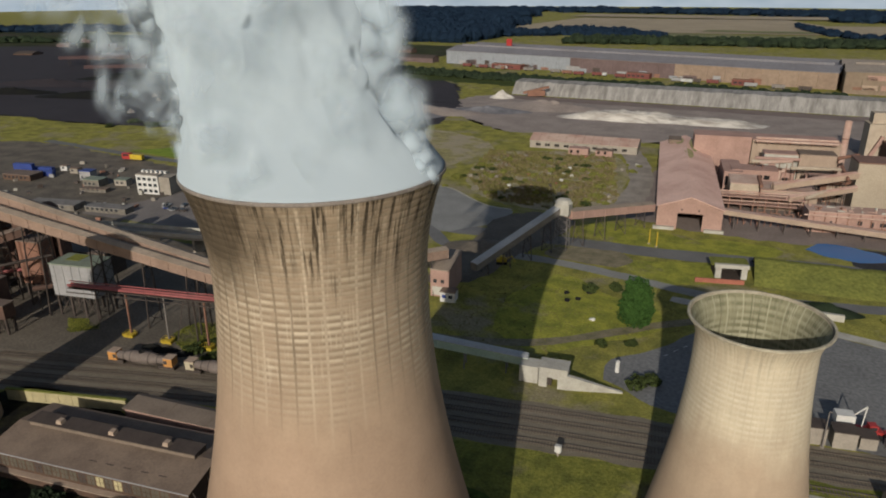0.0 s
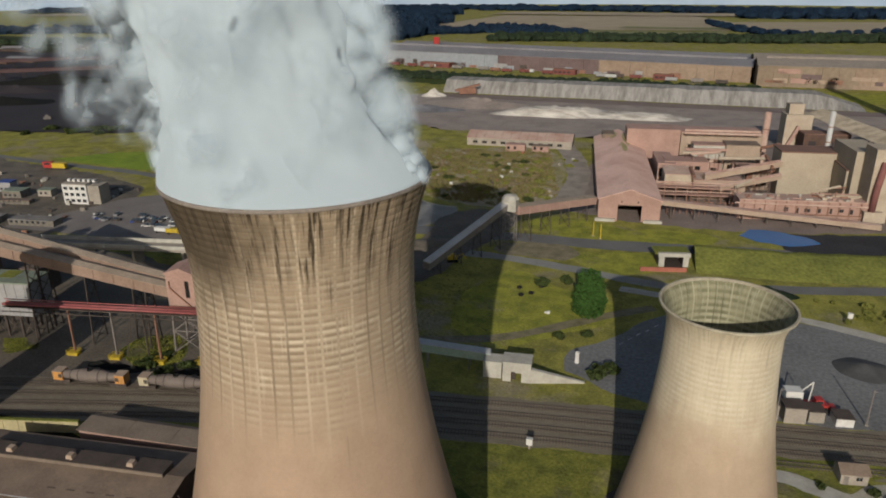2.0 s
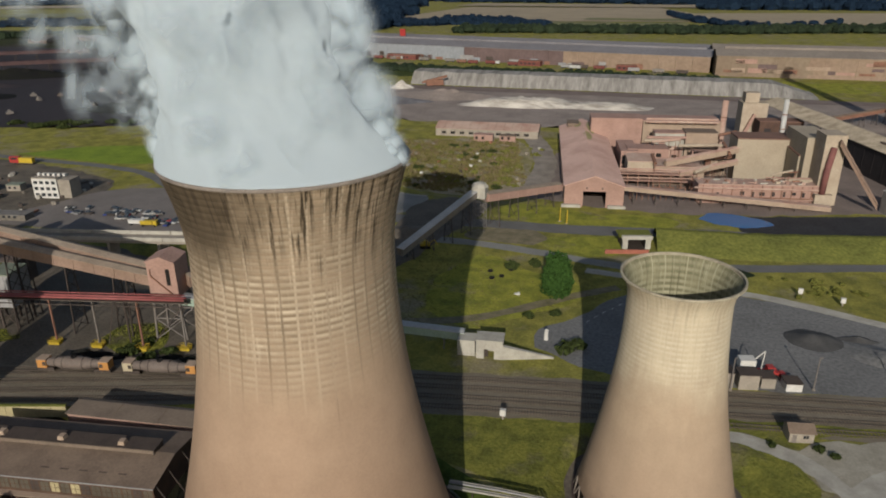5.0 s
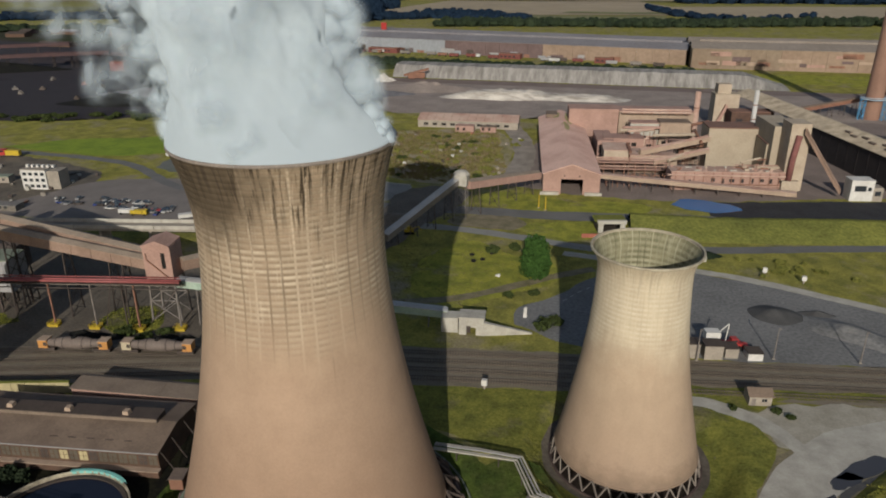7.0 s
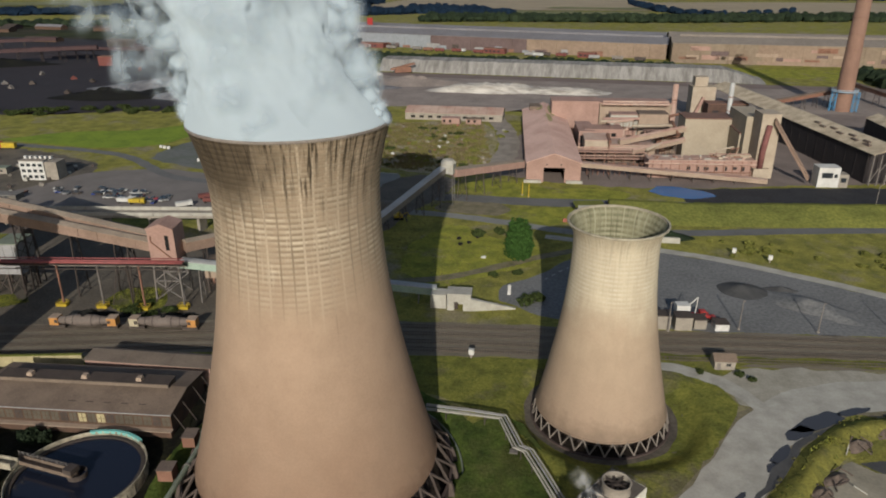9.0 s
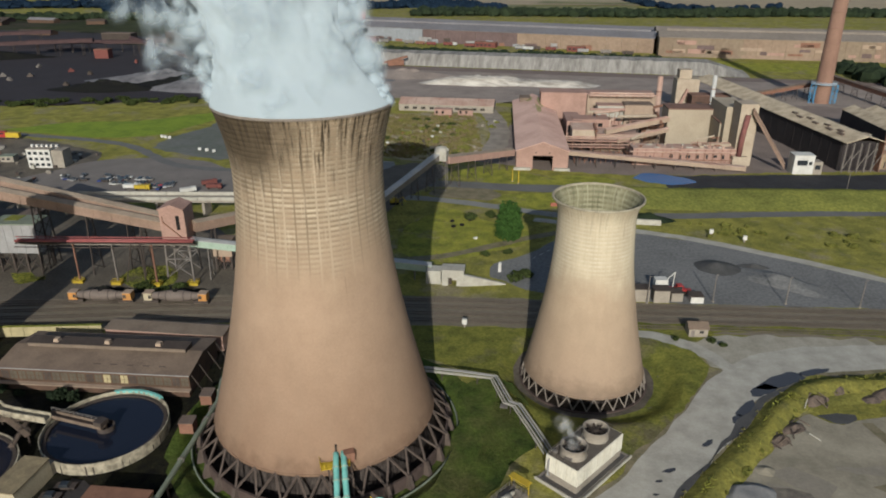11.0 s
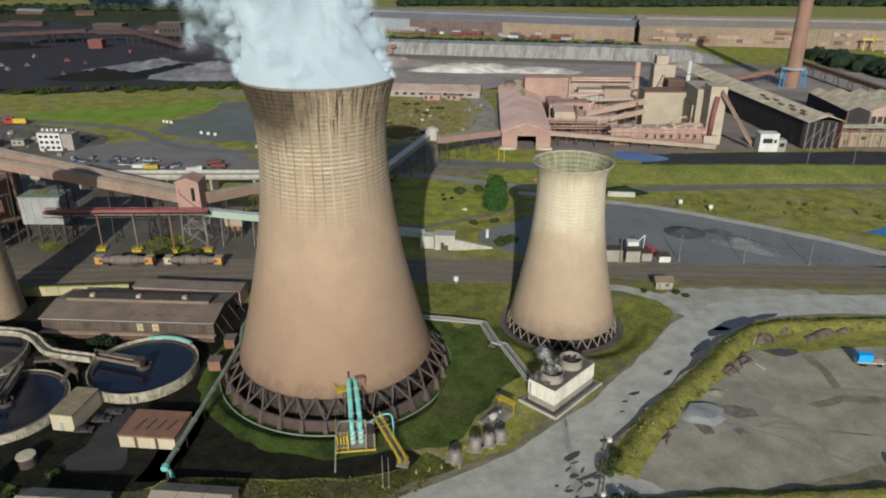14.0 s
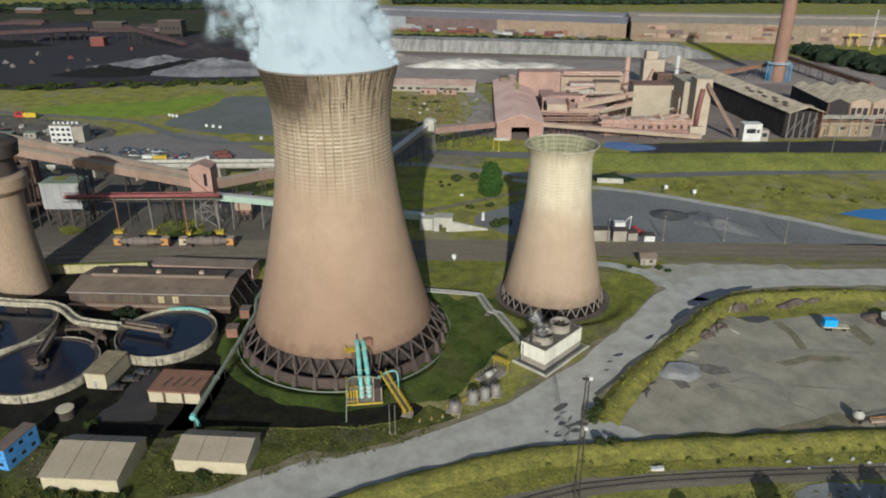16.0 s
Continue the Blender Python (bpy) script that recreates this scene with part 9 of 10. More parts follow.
M["site_wall"] = surface("dull_site_wall", (0.19, 0.17, 0.14), (0.1, 0.09, 0.075), big=2, small=0.4, amount=0.9)
M["site_roof"] = surface("dull_site_roof", (0.2, 0.19, 0.175), (0.11, 0.1, 0.09), big=3, small=0.5, amount=0.9)
SITE = ((-300, 168, 10, 7, 3.6, "site_wall", "green_grey"), (-286, 176, 7, 5, 3.0, "concrete", "green_grey"), (-292, 160, 14, 4, 1.6, "site_wall", "roof_tan"), (-312, 176, 7, 5, 5.0, "grey_sheet", "blue_dark"), (-330, 184, 5, 4, 2.6, "concrete", "roof_tan"), (-340, 186, 4, 3, 2.6, "white_paint", "roof_tan"), (-262, 138, 22, 6, 2.4, "site_wall", "site_roof"), (-292, 130, 26, 8, 2.6, "site_wall", "site_roof"), (-276, 186, 6, 4, 2.6, "concrete", "pale_sheet"), (-352, 160, 18, 9, 3, "brick", "roof_brown"))
for i, (x, y, L, D, h, m, r) in enumerate(SITE):
    block("site_building", "small low works building among sheds", "building", (x, y, 0), 10 + (i % 3) * 3, L, D, h, m, r, windows=[(1 + k * 2.6, 1.2, 1.3, 1.1, "dark_glass") for k in range(int(L / 3))], group="small works buildings")
for i, (x, y) in enumerate(((-360, 172), (-352, 178), (-344, 172))):
    cn = thing("container", "dark blue shipping container", "container", (x, y, 0), 14, "containers")
    part("box", Shape().box(0, 0, 0.1, 12, 2.5, 2.8 + (i == 0) * 2.6), "blue_dark", cn)
    part("door", Shape().box(-0.05, 0.1, 0.2, 0.02, 2.4, 2.6), "blue", cn)
for i in range(7):
    solo("white_marker", Shape().box(-0.8, -0.5, 0, 0.8, 0.5, 1.6), "white_paint", "small white tank beside the lagoon", "tank", ((-234, 244), (-231, 243), (-228, 242.5), (-196, 222), (-191, 221), (-186, 220), (-150, 200))[i] + (0.05,), 10 * i, "white tanks")

# ---- far stockyard ----
rnd = random.Random(4)
for i in range(15):
    x, y = rnd.uniform(-760, -300), rnd.uniform(350, 600)
    if y < 330 + (x + 760) * 0.12:
        y += 60
    heap("ore_pile", "long dark stockpile in the ore yard", (x, y, 0), rnd.uniform(40, 80), rnd.uniform(12, 20), rnd.uniform(5, 10), rnd.choice(("coal", "ore", "ore", "coal")), 20 + rnd.uniform(-6, 6), i * 2.3)
heap("ore_pile", "pale grey stockpile with a white crest", (-352, 430, 0), 62, 26, 9, "ore_pale", 14, 5.0)
heap("ore_pile", "broad pale grey stockpile behind the field", (-285, 408, 0), 66, 26, 12, "ore_pale", 16, 15.0)
heap("ore_pile", "dark stockpile in front of the pale one", (-372, 380, 0), 44, 16, 8, "coal", 14, 7.0)
heap("ore_pile", "pale grey stockpile behind the tower", (-250, 440, 0), 60, 22, 7, "ore_grey", 10, 9.0)
for i, (a, b) in enumerate((((-700, 500, 8), (-520, 560, 14)), ((-590, 545, 12), (-470, 610, 8)), ((-480, 570, 16), (-380, 520, 6)), ((-820, 560, 8), (-640, 640, 12)))):
    gallery("long dark reddish stockyard conveyor", a, b, 5, 3.4, "ore_steel", "ore_steel", bents=8)
# tower and low shed coloured darker for the cloud shade here
block("stockyard_tower", "pale blocky stockyard tower with dark windows", "tower block", (-472, 622, 0), 6, 28, 14, 19, "concrete_dirty", "roof_tan", z0=4, legs=4, windows=[(2 + i * 5, 9, 3, 3, "dark_glass") for i in range(5)])
block("stockyard_house", "red stockyard transfer house", "building", (-503, 536, 0), 10, 15, 10, 9, "red_paint_dull", "rust")
block("stockyard_house", "low pale stockyard shed", "building", (-610, 690, 0), 6, 40, 16, 8, "concrete_dirty", "roof_brown")
for i in range(18):
    x, y = rnd.uniform(-1300, -420), rnd.uniform(620, 1000)
    # dark wall and roof colours hold the cloud shade over these sheds
    gable("far_shed", "distant grey shed beyond the stockyard", "shed", (x, y, far_drop(math.hypot(x, y + 100))), rnd.uniform(-10, 20), rnd.uniform(20, 60), rnd.uniform(12, 24), 6, 9, rnd.choice(("ore_steel", "brick", "brick", "hall_rust")), rnd.choice(("roof_dark", "roof_brown", "hall_roof", "roof_dark")), group="distant sheds")
for i in range(10):
    solo("site_machine", Shape().box(-2.5, -1.2, -0.1, 2.5, 1.2, 1.8).box(-1, -1, 1.8, 1, 1, 3.2), rnd.choice(("steel_grey", "red_paint_dull", "steel_dark", "steel_dark")), "works vehicle far off in the stockyard", "vehicle", (rnd.uniform(-640, -380), rnd.uniform(340, 520), 0.1), rnd.uniform(0, 180), "stockyard vehicles")

# ---- mid distance: scrubland, low shed, slag banks ----
gable("low_shed", "long low pink-roofed shed beyond the scrub", "shed", (-116.4, 353, 0), 4.5, 67, 22, 4.8, 7.6, "concrete", "rust_roof_pale", windows=[(4 + i * 6, 1.5, 3, 1.6, "black") for i in range(10)], sheets=12)
block("brick_hut", "ruined pink-washed hut in the scrub", "hut", (-88, 342, 0), 6, 12, 6, 4, "rust_pink", "rust_pink", windows=[(1, 1.5, 1.5, 1.8, "black"), (5, 1.5, 1.5, 1.8, "black")])
block("brick_hut", "small pink-washed hut beside the low shed", "hut", (-72, 345, 0), 6, 10, 5, 3.6, "rust_pink", "roof_tan", windows=[(1, 1.5, 1.5, 1.8, "black"), (5, 1.5, 1.5, 1.8, "black")])
for i in range(22):
    x, y = rnd.uniform(-130, -40), rnd.uniform(240, 350)
    solo("rubbish", Shape().box(-0.8, -0.6, 0, 0.9, 0.6, 0.5 + rnd.random()), rnd.choice(("concrete_pale", "concrete", "red_brick", "steel_dark", "white_paint", "concrete")), "scattered rubbish on the scrubland", "debris", (x, y, 0.05), rnd.uniform(0, 180), "scattered rubbish")
heap("white_heap", "low bank of white slag beyond the shed", (-78, 478, 0), 50, 16, 5.5, "chalk", 8, 1.0, flat=0.5)
heap("white_heap", "low spread of white slag", (-20, 482, 0), 46, 12, 3.5, "chalk", 4, 5.0, flat=0.5)
heap("white_heap", "pointed heap of white slag", (-206, 540, 0), 12, 10, 7, "chalk", 0, 3.0)
heap("grey_heap", "broad low grey slag bank", (-150, 505, 0), 56, 24, 6, "ore_grey", 6, 8.0)
heap("grey_heap", "pale grey slag bank", (-190, 470, 0), 34, 14, 4, "ore_pale", 6, 12.0)
solo("red_crusher", Shape().box(-8, -2, 1, 8, 2, 6).beam((-12, 0, 4), (12, 0, 9), 2.0), "rust", "rusty crusher on the slag bank", "machine", (-178, 556, 0), 30)
# long pale terraced bank with an uneven top
s, rows = Shape(), []
for i in range(150):
    x = -205 + i * 2.4
    k = noise.noise((x * 0.09, 0, 0)) + 0.6 * noise.noise((x * 0.4, 4, 0))
    y0 = 566 - 0.006 * x
    end = min(1.0, (150 - i) / 16 + 0.02)
    rows.append([s.bm.verts.new(p) for p in ((x, y0 - 3 + k, 0), (x, y0 + 3 + k * 1.5, (5.5 + k) * end), (x, y0 + 9 + k * 2, (10.5 + 0.8 * k) * end), (x, y0 + 30, 11 * end), (x, y0 + 46, 0))])
for a, b in zip(rows, rows[1:]):
    for j in range(4):
        s.bm.faces.new((a[j], b[j], b[j + 1], a[j + 1]))
solo("slag_bank", s, "chalk_bank", "long pale eroded slag bank", "bank", kind="stuff")
ribbon("bank_track", [(-215, 548), (-60, 548), (145, 549), (330, 552)], 22, 0.12, "track_brown", "brown dirt track below the slag bank", ragged=1.5)
ribbon("tree_belt_ground", [(-420, 668), (-200, 648), (0, 636), (90, 633)], 70, 0.10, "grass_dark", "dark green belt of scrub before the halls", ragged=6)

ribbon("grass_strip", [(84, 640), (160, 634), (300, 640), (480, 650)], 64, 0.11, "meadow", "green grass strip before the halls", ragged=5)


def hall(label, at, rz, L, D, eave, ridge, walls, roof, bays):
    th = thing("rolling_hall", label, "hall", at, rz, "rolling halls")
    for i in range(bays):
        x0, x1 = L * i / bays, L * (i + 1) / bays
        part("wall_panel", Shape().box(x0 + 0.1, 0, 0, x1 - 0.1, 0.5, eave), walls[i * len(walls) // bays], th)
    part("back_wall", Shape().box(0, D - 0.5, 0, L, D, eave), walls[0], th)
    for x in (0, L - 0.5):
        part("end_wall", Shape().box(x, 0.5, 0, x + 0.5, D - 0.5, eave), walls[-1], th)
    n = 2
    for k in range(n):
        y0, y1 = D * k / n, D * (k + 1) / n
        ym = (y0 + y1) / 2
        for a, b in (((y0 - 0.5, eave), (ym, ridge)), ((ym, ridge), (y1 + 0.5, eave))):
            s = Shape()
            v = [s.bm.verts.new(p) for p in ((-1, a[0], a[1]), (L + 1, a[0], a[1]), (L + 1, b[0], b[1]), (-1, b[0], b[1]), (-1, a[0], a[1] + 0.4), (L + 1, a[0], a[1] + 0.4), (L + 1, b[0], b[1] + 0.4), (-1, b[0], b[1] + 0.4))]
            for f in ((3, 2, 1, 0), (4, 5, 6, 7), (0, 1, 5, 4), (1, 2, 6, 5), (2, 3, 7, 6), (3, 0, 4, 7)):
                s.bm.faces.new([v[i] for i in f])
            part("roof", s, roof, th)
    part("ridge_vent", Shape().box(8, D / 4 - 2, ridge, L - 8, D / 4 + 2, ridge + 2), roof, th)
    return th


h1 = hall("very long pale blue-grey rolling mill hall", (-375, 786, 0), -9.1, 456, 110, 16, 21, ["hall_pale", "hall_pale", "hall_pale", "hall_rust", "hall_rust", "hall_mid", "hall_mid", "hall_mid"], "hall_roof", 26)
part("sign", Shape().box(60, 52, 21, 68, 53, 30), "red_paint", h1, "red board on the roof")
h2 = hall("long rust-stained tan mill hall", (79.5, 692.0, 0), 0.5, 300, 90, 20, 25.5, ["hall_tan", "hall_tan", "hall_mid", "hall_mid", "hall_tan", "hall_mid", "hall_tan"], "hall_roof2", 21)
rnd = random.Random(31)
for i in range(34):
    x = rnd.uniform(4, 290)
    z = rnd.choice((4, 8, 13))
    part("patch_panel", Shape().box(x, -0.12, z, x + rnd.uniform(5, 22), 0.02, z + rnd.uniform(2, 5)), rnd.choice(("rust", "hall_tan", "rust_pink", "hall_rust", "rust_tan")), h2)
for i in range(26):
    x = rnd.uniform(10, 440)
    part("patch_panel", Shape().box(x, -0.12, 0.2, x + rnd.uniform(4, 16), 0.02, rnd.uniform(3, 7)), rnd.choice(("rust", "hall_pale", "hall_rust", "grey_sheet", "steel_dark")), h1)
hall("tan mill hall at the end of the row", (386, 700, 0), 0.5, 200, 90, 20, 25, ["hall_tan", "rust_cream"], "hall_roof2", 14)
for i in range(24):
    x = rnd.uniform(-340, 60)
    y = 776 - (x + 375) * 0.16 - rnd.uniform(6, 14)
    tr = thing("trailer", "lorry trailer parked before the mill hall", "trailer", (x, y, 0), -9 + rnd.choice((0, 4)), "parked trailers")
    part("box", Shape().box(-6, -1.3, 1.0, 6, 1.3, 4.0), rnd.choice(("grey_sheet", "rust", "red_paint_dull", "steel_dark", "pale_sheet", "red_paint_dull", "steel_grey")), tr)
    part("bogie", Shape().box(-5, -1.2, 0, -2.5, 1.2, 1.0), "black", tr)
    part("bogie", Shape().box(3, -1.2, 0, 5, 1.2, 1.0), "black", tr)
for i, (x, y, L, D) in enumerate(((-300, 756, 40, 10), (-130, 728, 26, 9), (-20, 712, 20, 8))):
    block("gate_house", "low red-brown building before the mill hall", "building", (x, y, 0), -9, L, D, 5.5, "red_paint_dull", "rust", windows=[(2 + k * 5, 2, 3, 1.5, "dark_glass") for k in range(int(L / 6))])

# ---- woods, fields and horizon ----
def wood(label, pts, width, h, mat, seed, gap=14.0, size=9.0):
    """A belt of tree crowns along a line: many lumpy crowns in one mass."""
    rnd = random.Random(seed)
    s = Shape()
    line = smooth_line(pts, gap)
    for p in line:
        k = max(1, int(width / (size * 1.1)))
        for j in range(k):
            x, y = p.x + rnd.uniform(-gap, gap) * 0.6, p.y + (j - k / 2 + rnd.random()) * width / k
            r = size * rnd.uniform(0.7, 1.3)
            hh = h * rnd.uniform(0.65, 1.15)
            g = far_drop(math.hypot(x, y + 100))
            rows = []
            for zi, w in ((0, 0.75), (0.35, 1.0), (0.7, 0.8), (0.93, 0.4)):
                rows.append([s.bm.verts.new((x + r * w * (1 + 0.3 * rnd.uniform(-1, 1)) * math.cos(a), y + r * w * (1 + 0.3 * rnd.uniform(-1, 1)) * math.sin(a), g + hh * (zi + 0.06 * rnd.uniform(-1, 1)))) for a in [2 * math.pi * q / 7 for q in range(7)]])
            for a, b in zip(rows, rows[1:]):
                for q in range(7):
                    s.bm.faces.new((a[q], a[(q + 1) % 7], b[(q + 1) % 7], b[q]))
            s.bm.faces.new(rows[-1])
    return solo("woodland", s, mat, label, "woodland", kind="stuff")


wood("dense dark scrub belt before the mill halls", [(-420, 690), (-200, 662), (0, 650), (75, 646)], 40, 5, "foliage_dark", 1, 9, 5)
# most of these far woods carry the haze in their colour
wood("large dark conifer wood beyond the mill halls", [(-1000, 1340), (-760, 1300), (-520, 1290)], 280, 26, "foliage_hazed", 2, 16, 13)
wood("large dark conifer wood behind", [(-1150, 1750), (-900, 1720), (-650, 1700)], 420, 28, "foliage_hazed", 3, 24, 19)
wood("large dark conifer wood far behind", [(-1500, 2350), (-1150, 2330), (-850, 2300)], 620, 30, "foliage_hazed", 14, 36, 28)
wood("dense hedgerow trees along the fields", [(-520, 1400), (-390, 1500), (-290, 1440), (-200, 1400)], 80, 16, "foliage_hazed", 4, 16, 11)
wood("hedgerow trees along the fields", [(-470, 1640), (-360, 1660), (-290, 1600)], 36, 14, "foliage_hazed", 5, 16, 11)
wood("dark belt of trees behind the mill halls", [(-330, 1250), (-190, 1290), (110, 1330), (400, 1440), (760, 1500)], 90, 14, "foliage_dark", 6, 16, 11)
wood("hedgerow trees between two fields", [(60, 2050), (100, 1760), (170, 1560), (260, 1480)], 30, 13, "foliage_hazed", 7, 16, 11)
wood("scattered field trees", [(300, 1640), (380, 1660)], 30, 14, "foliage_hazed", 15, 30, 11)
wood("dark wood on the rise", [(190, 2560), (640, 2640), (1200, 2640), (1700, 2500)], 260, 30, "foliage_hazed", 16, 34, 26)
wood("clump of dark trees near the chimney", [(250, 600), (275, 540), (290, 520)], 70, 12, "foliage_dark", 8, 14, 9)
wood("long dark wooded ridge on the horizon", [(-900, 3250), (-300, 3150), (200, 3000), (900, 2900), (1700, 2700)], 180, 26, "foliage_hazed", 9, 46, 38)
wood("dark wooded ridge on the horizon", [(-2900, 2600), (-2300, 2900), (-1700, 3150), (-1000, 3300)], 200, 24, "foliage_hazed", 10, 50, 40)
wood("dark wood beyond the stockyard", [(-1900, 1100), (-1500, 1250), (-1100, 1380), (-850, 1420)], 120, 16, "foliage_hazed", 11, 26, 18)
wood("belt of trees beyond the stockyard", [(-1500, 800), (-1200, 930), (-900, 1010), (-600, 1060)], 50, 12, "foliage_dark", 12, 18, 12)
for i, (x, y, r, h) in enumerate(((-103.6, -2.6, 1.9, 2.6), (-101.0, -2.9, 2.2, 3.2), (-98.4, -2.6, 1.8, 2.6), (-118.5, -3.2, 1.5, 2.0), (-113.4, -3.4, 1.3, 1.5), (-66.4, 14.5, 1.6, 2.0))):
    bush((x, y, 0), r, h, 560 + i, "dark leafy bush growing beside the settling tanks", "foliage_dark")
FIELDS = (
    ([(-1750, 980), (-1200, 900), (-760, 880), (-430, 850)], 420, "scrub_far", "rough ground beyond the stockyard, darkened for cloud shade"),
    ([(-640, 2080), (-250, 2080), (120, 2160)], 900, "field_tan", "broad pale stubble field"),
    ([(170, 1860), (450, 1960), (900, 2060)], 560, "field_tan", "pale stubble field"),
    ([(-330, 1560), (-100, 1530), (90, 1560)], 130, "field_green", "green pasture field"),
    ([(-150, 1760), (0, 1750), (90, 1770)], 90, "field_green", "green pasture field"),
    ([(-1900, 1700), (-1500, 1800), (-1250, 1900)], 240, "field_green", "dull green pasture"),
    ([(-1700, 1250), (-1300, 1330), (-1100, 1450)], 90, "field_green", "green pasture field"),
    ([(900, 1800), (1100, 1700), (1400, 1600)], 300, "field_tan", "pale stubble field"),
    ([(-2600, 2300), (-2000, 2500), (-1700, 2600)], 300, "field_tan", "pale distant fields"),
    ([(-700, 2750), (100, 2720), (900, 2900)], 300, "field_tan", "pale distant fields"),
)
for i, (pts, w, m, lab) in enumerate(FIELDS):
    line = smooth_line(pts, 40)
    s, rows = Shape(), []
    for j, p in enumerate(line):
        d = line[min(j + 1, len(line) - 1)] - line[max(j - 1, 0)]
        nn = Vector((-d.y, d.x, 0)).normalized()
        rows.append([s.bm.verts.new((p.x + nn.x * o, p.y + nn.y * o, far_drop(math.hypot(p.x + nn.x * o, p.y + nn.y * o + 100)) + 0.8 + 0.25 * i)) for o in np.linspace(w / 2, -w / 2, 8)])
    for a, b in zip(rows, rows[1:]):
        for q in range(7):
            s.bm.faces.new((a[q], a[q + 1], b[q + 1], b[q]))
    solo("field", s, m, lab + " with soft edges", "field", kind="structure")

# low cloud bank behind everything
M["cloud_bank"] = bpy.data.materials.new("cloud_bank")
M["cloud_bank"].use_nodes = True
nb, kb = M["cloud_bank"].node_tree.nodes, M["cloud_bank"].node_tree.links.new
nb.remove(nb["Principled BSDF"])
em, cn_, cr = nb.new("ShaderNodeEmission"), nb.new("ShaderNodeTexNoise"), nb.new("ShaderNodeMix")
cr.data_type = "RGBA"
cr.inputs[6].default_value, cr.inputs[7].default_value = (0.26, 0.36, 0.46, 1), (0.62, 0.68, 0.72, 1)
cn_.inputs["Scale"].default_value, cn_.inputs["Detail"].default_value = 0.004, 5
cm = nb.new("ShaderNodeMapping")
cm.inputs["Scale"].default_value = (1, 1, 3)
kb(nb.new("ShaderNodeNewGeometry").outputs["Position"], cm.inputs["Vector"])
kb(cm.outputs[0], cn_.inputs["Vector"])
kb(cn_.outputs[0], cr.inputs[0])
kb(cr.outputs[2], em.inputs["Color"])
kb(em.outputs[0], nb["Material Output"].inputs["Surface"])
s = Shape()
for i in range(40):
    a0, a1 = math.radians(30 + i * 3), math.radians(33 + i * 3)
    v = [s.bm.verts.new((4900 * math.cos(a), -100 + 4900 * math.sin(a), z)) for a, z in ((a0, -70), (a1, -70), (a1, 420), (a0, 420))]
    s.bm.faces.new(v)
solo("backdrop", s, "cloud_bank", "pale blue and white sky with low cloud", "sky", kind="structure")

# ---- bushes ----
rnd = random.Random(12)
for i in range(26):
    x = 26 + i / 26 * 110
    bush((x + rnd.uniform(-2, 2), -45 + (x - 26) * 0.28 + rnd.uniform(-4, 2), 0), rnd.uniform(0.4, 0.9), rnd.uniform(0.5, 1.0), i, "rough weedy clump on the bank above the track", "foliage_olive")
for i in range(46):
    t = rnd.random()
    q = smooth_line([(41, -26), (43.5, -18), (54, -1), (66, 18), (78, 38), (92, 48), (135, 57)], 2)
    p = q[int(t * (len(q) - 1))]
    bush((p.x + rnd.uniform(-1.8, 1.8), p.y + rnd.uniform(-1.8, 1.8), 0.05), rnd.uniform(0.5, 1.1), rnd.uniform(0.5, 1.2), 100 + i, "rough tuft of grass and weeds on the verge", "foliage_olive")
for i in range(70):
    x, y = rnd.uniform(-132, -42), rnd.uniform(236, 330)
    bush((x, y, 0), rnd.uniform(1.0, 3.0), rnd.uniform(0.7, 1.6), 200 + i, "scrubby bush on waste ground", rnd.choice(("foliage_olive", "foliage_olive", "foliage_olive", "foliage")))
for i, (x, y, r, h) in enumerate(((-44, -63.2, 1.3, 2.2), (-42.5, -63.4, 1.0, 1.6), (-68, -73.6, 1.5, 1.6), (-63, -73.2, 1.3, 1.4), (-72, -73.4, 1.2, 1.5), (-57, -71.6, 1.3, 1.5), (40, -37, 2.0, 2.8), (43, -35, 1.4, 1.8), (37.5, -27, 2.0, 2.6), (39.5, -23, 1.6, 2.2), (-52, -50, 1.6, 1.4), (-78, -52, 1.4, 1.2), (-82, -60, 1.5, 1.3), (-64, -62, 1.3, 1.2), (-26, 148, 3, 2.6), (-18, 152, 2.6, 2.2), (-14, 110, 1.8, 1.4), (-6, 114, 1.8, 1.6), (0, 92, 3.0, 2.6), (3, 95, 2.4, 2.2), (60, 63, 1.2, 1.0), (63, 61.5, 1.2, 0.9), (50, 62, 1.0, 0.8), (-120, 58, 3, 1.4), (-112, 56, 2.6, 1.2), (-108, 60, 2.6, 1.4), (-118, 63, 2.4, 1.2))):
    bush((x, y, 0), r, h, 400 + i)
for i in range(40):
    x = rnd.uniform(60, 190)
    bush((x, 150 + (x - 60) * 0.06 + rnd.uniform(-6, 12), 0), rnd.uniform(0.8, 2.2), rnd.uniform(0.6, 1.4), 500 + i, "low rough scrub on the grass", "foliage_olive")
for i in range(44):
    x = rnd.uniform(-420, -200)
    bush((x, 300 + (x + 420) * 0.4 + rnd.uniform(-16, 10), 0), rnd.uniform(2, 5), rnd.uniform(1.5, 3.5), 600 + i, "dark hedge bush at the field edge", "foliage")


# ---- rough growth: many small blades and clumps, too many to count ----
def inside(poly, x, y):
    hit = np.zeros(len(x), bool)
    for (x0, y0), (x1, y1) in zip(poly, poly[1:] + poly[:1]):
        cross = (y0 > y) != (y1 > y)
        with np.errstate(divide="ignore", invalid="ignore"):
            hit ^= cross & (x < (x1 - x0) * (y - y0) / (y1 - y0) + x0)
    return hit


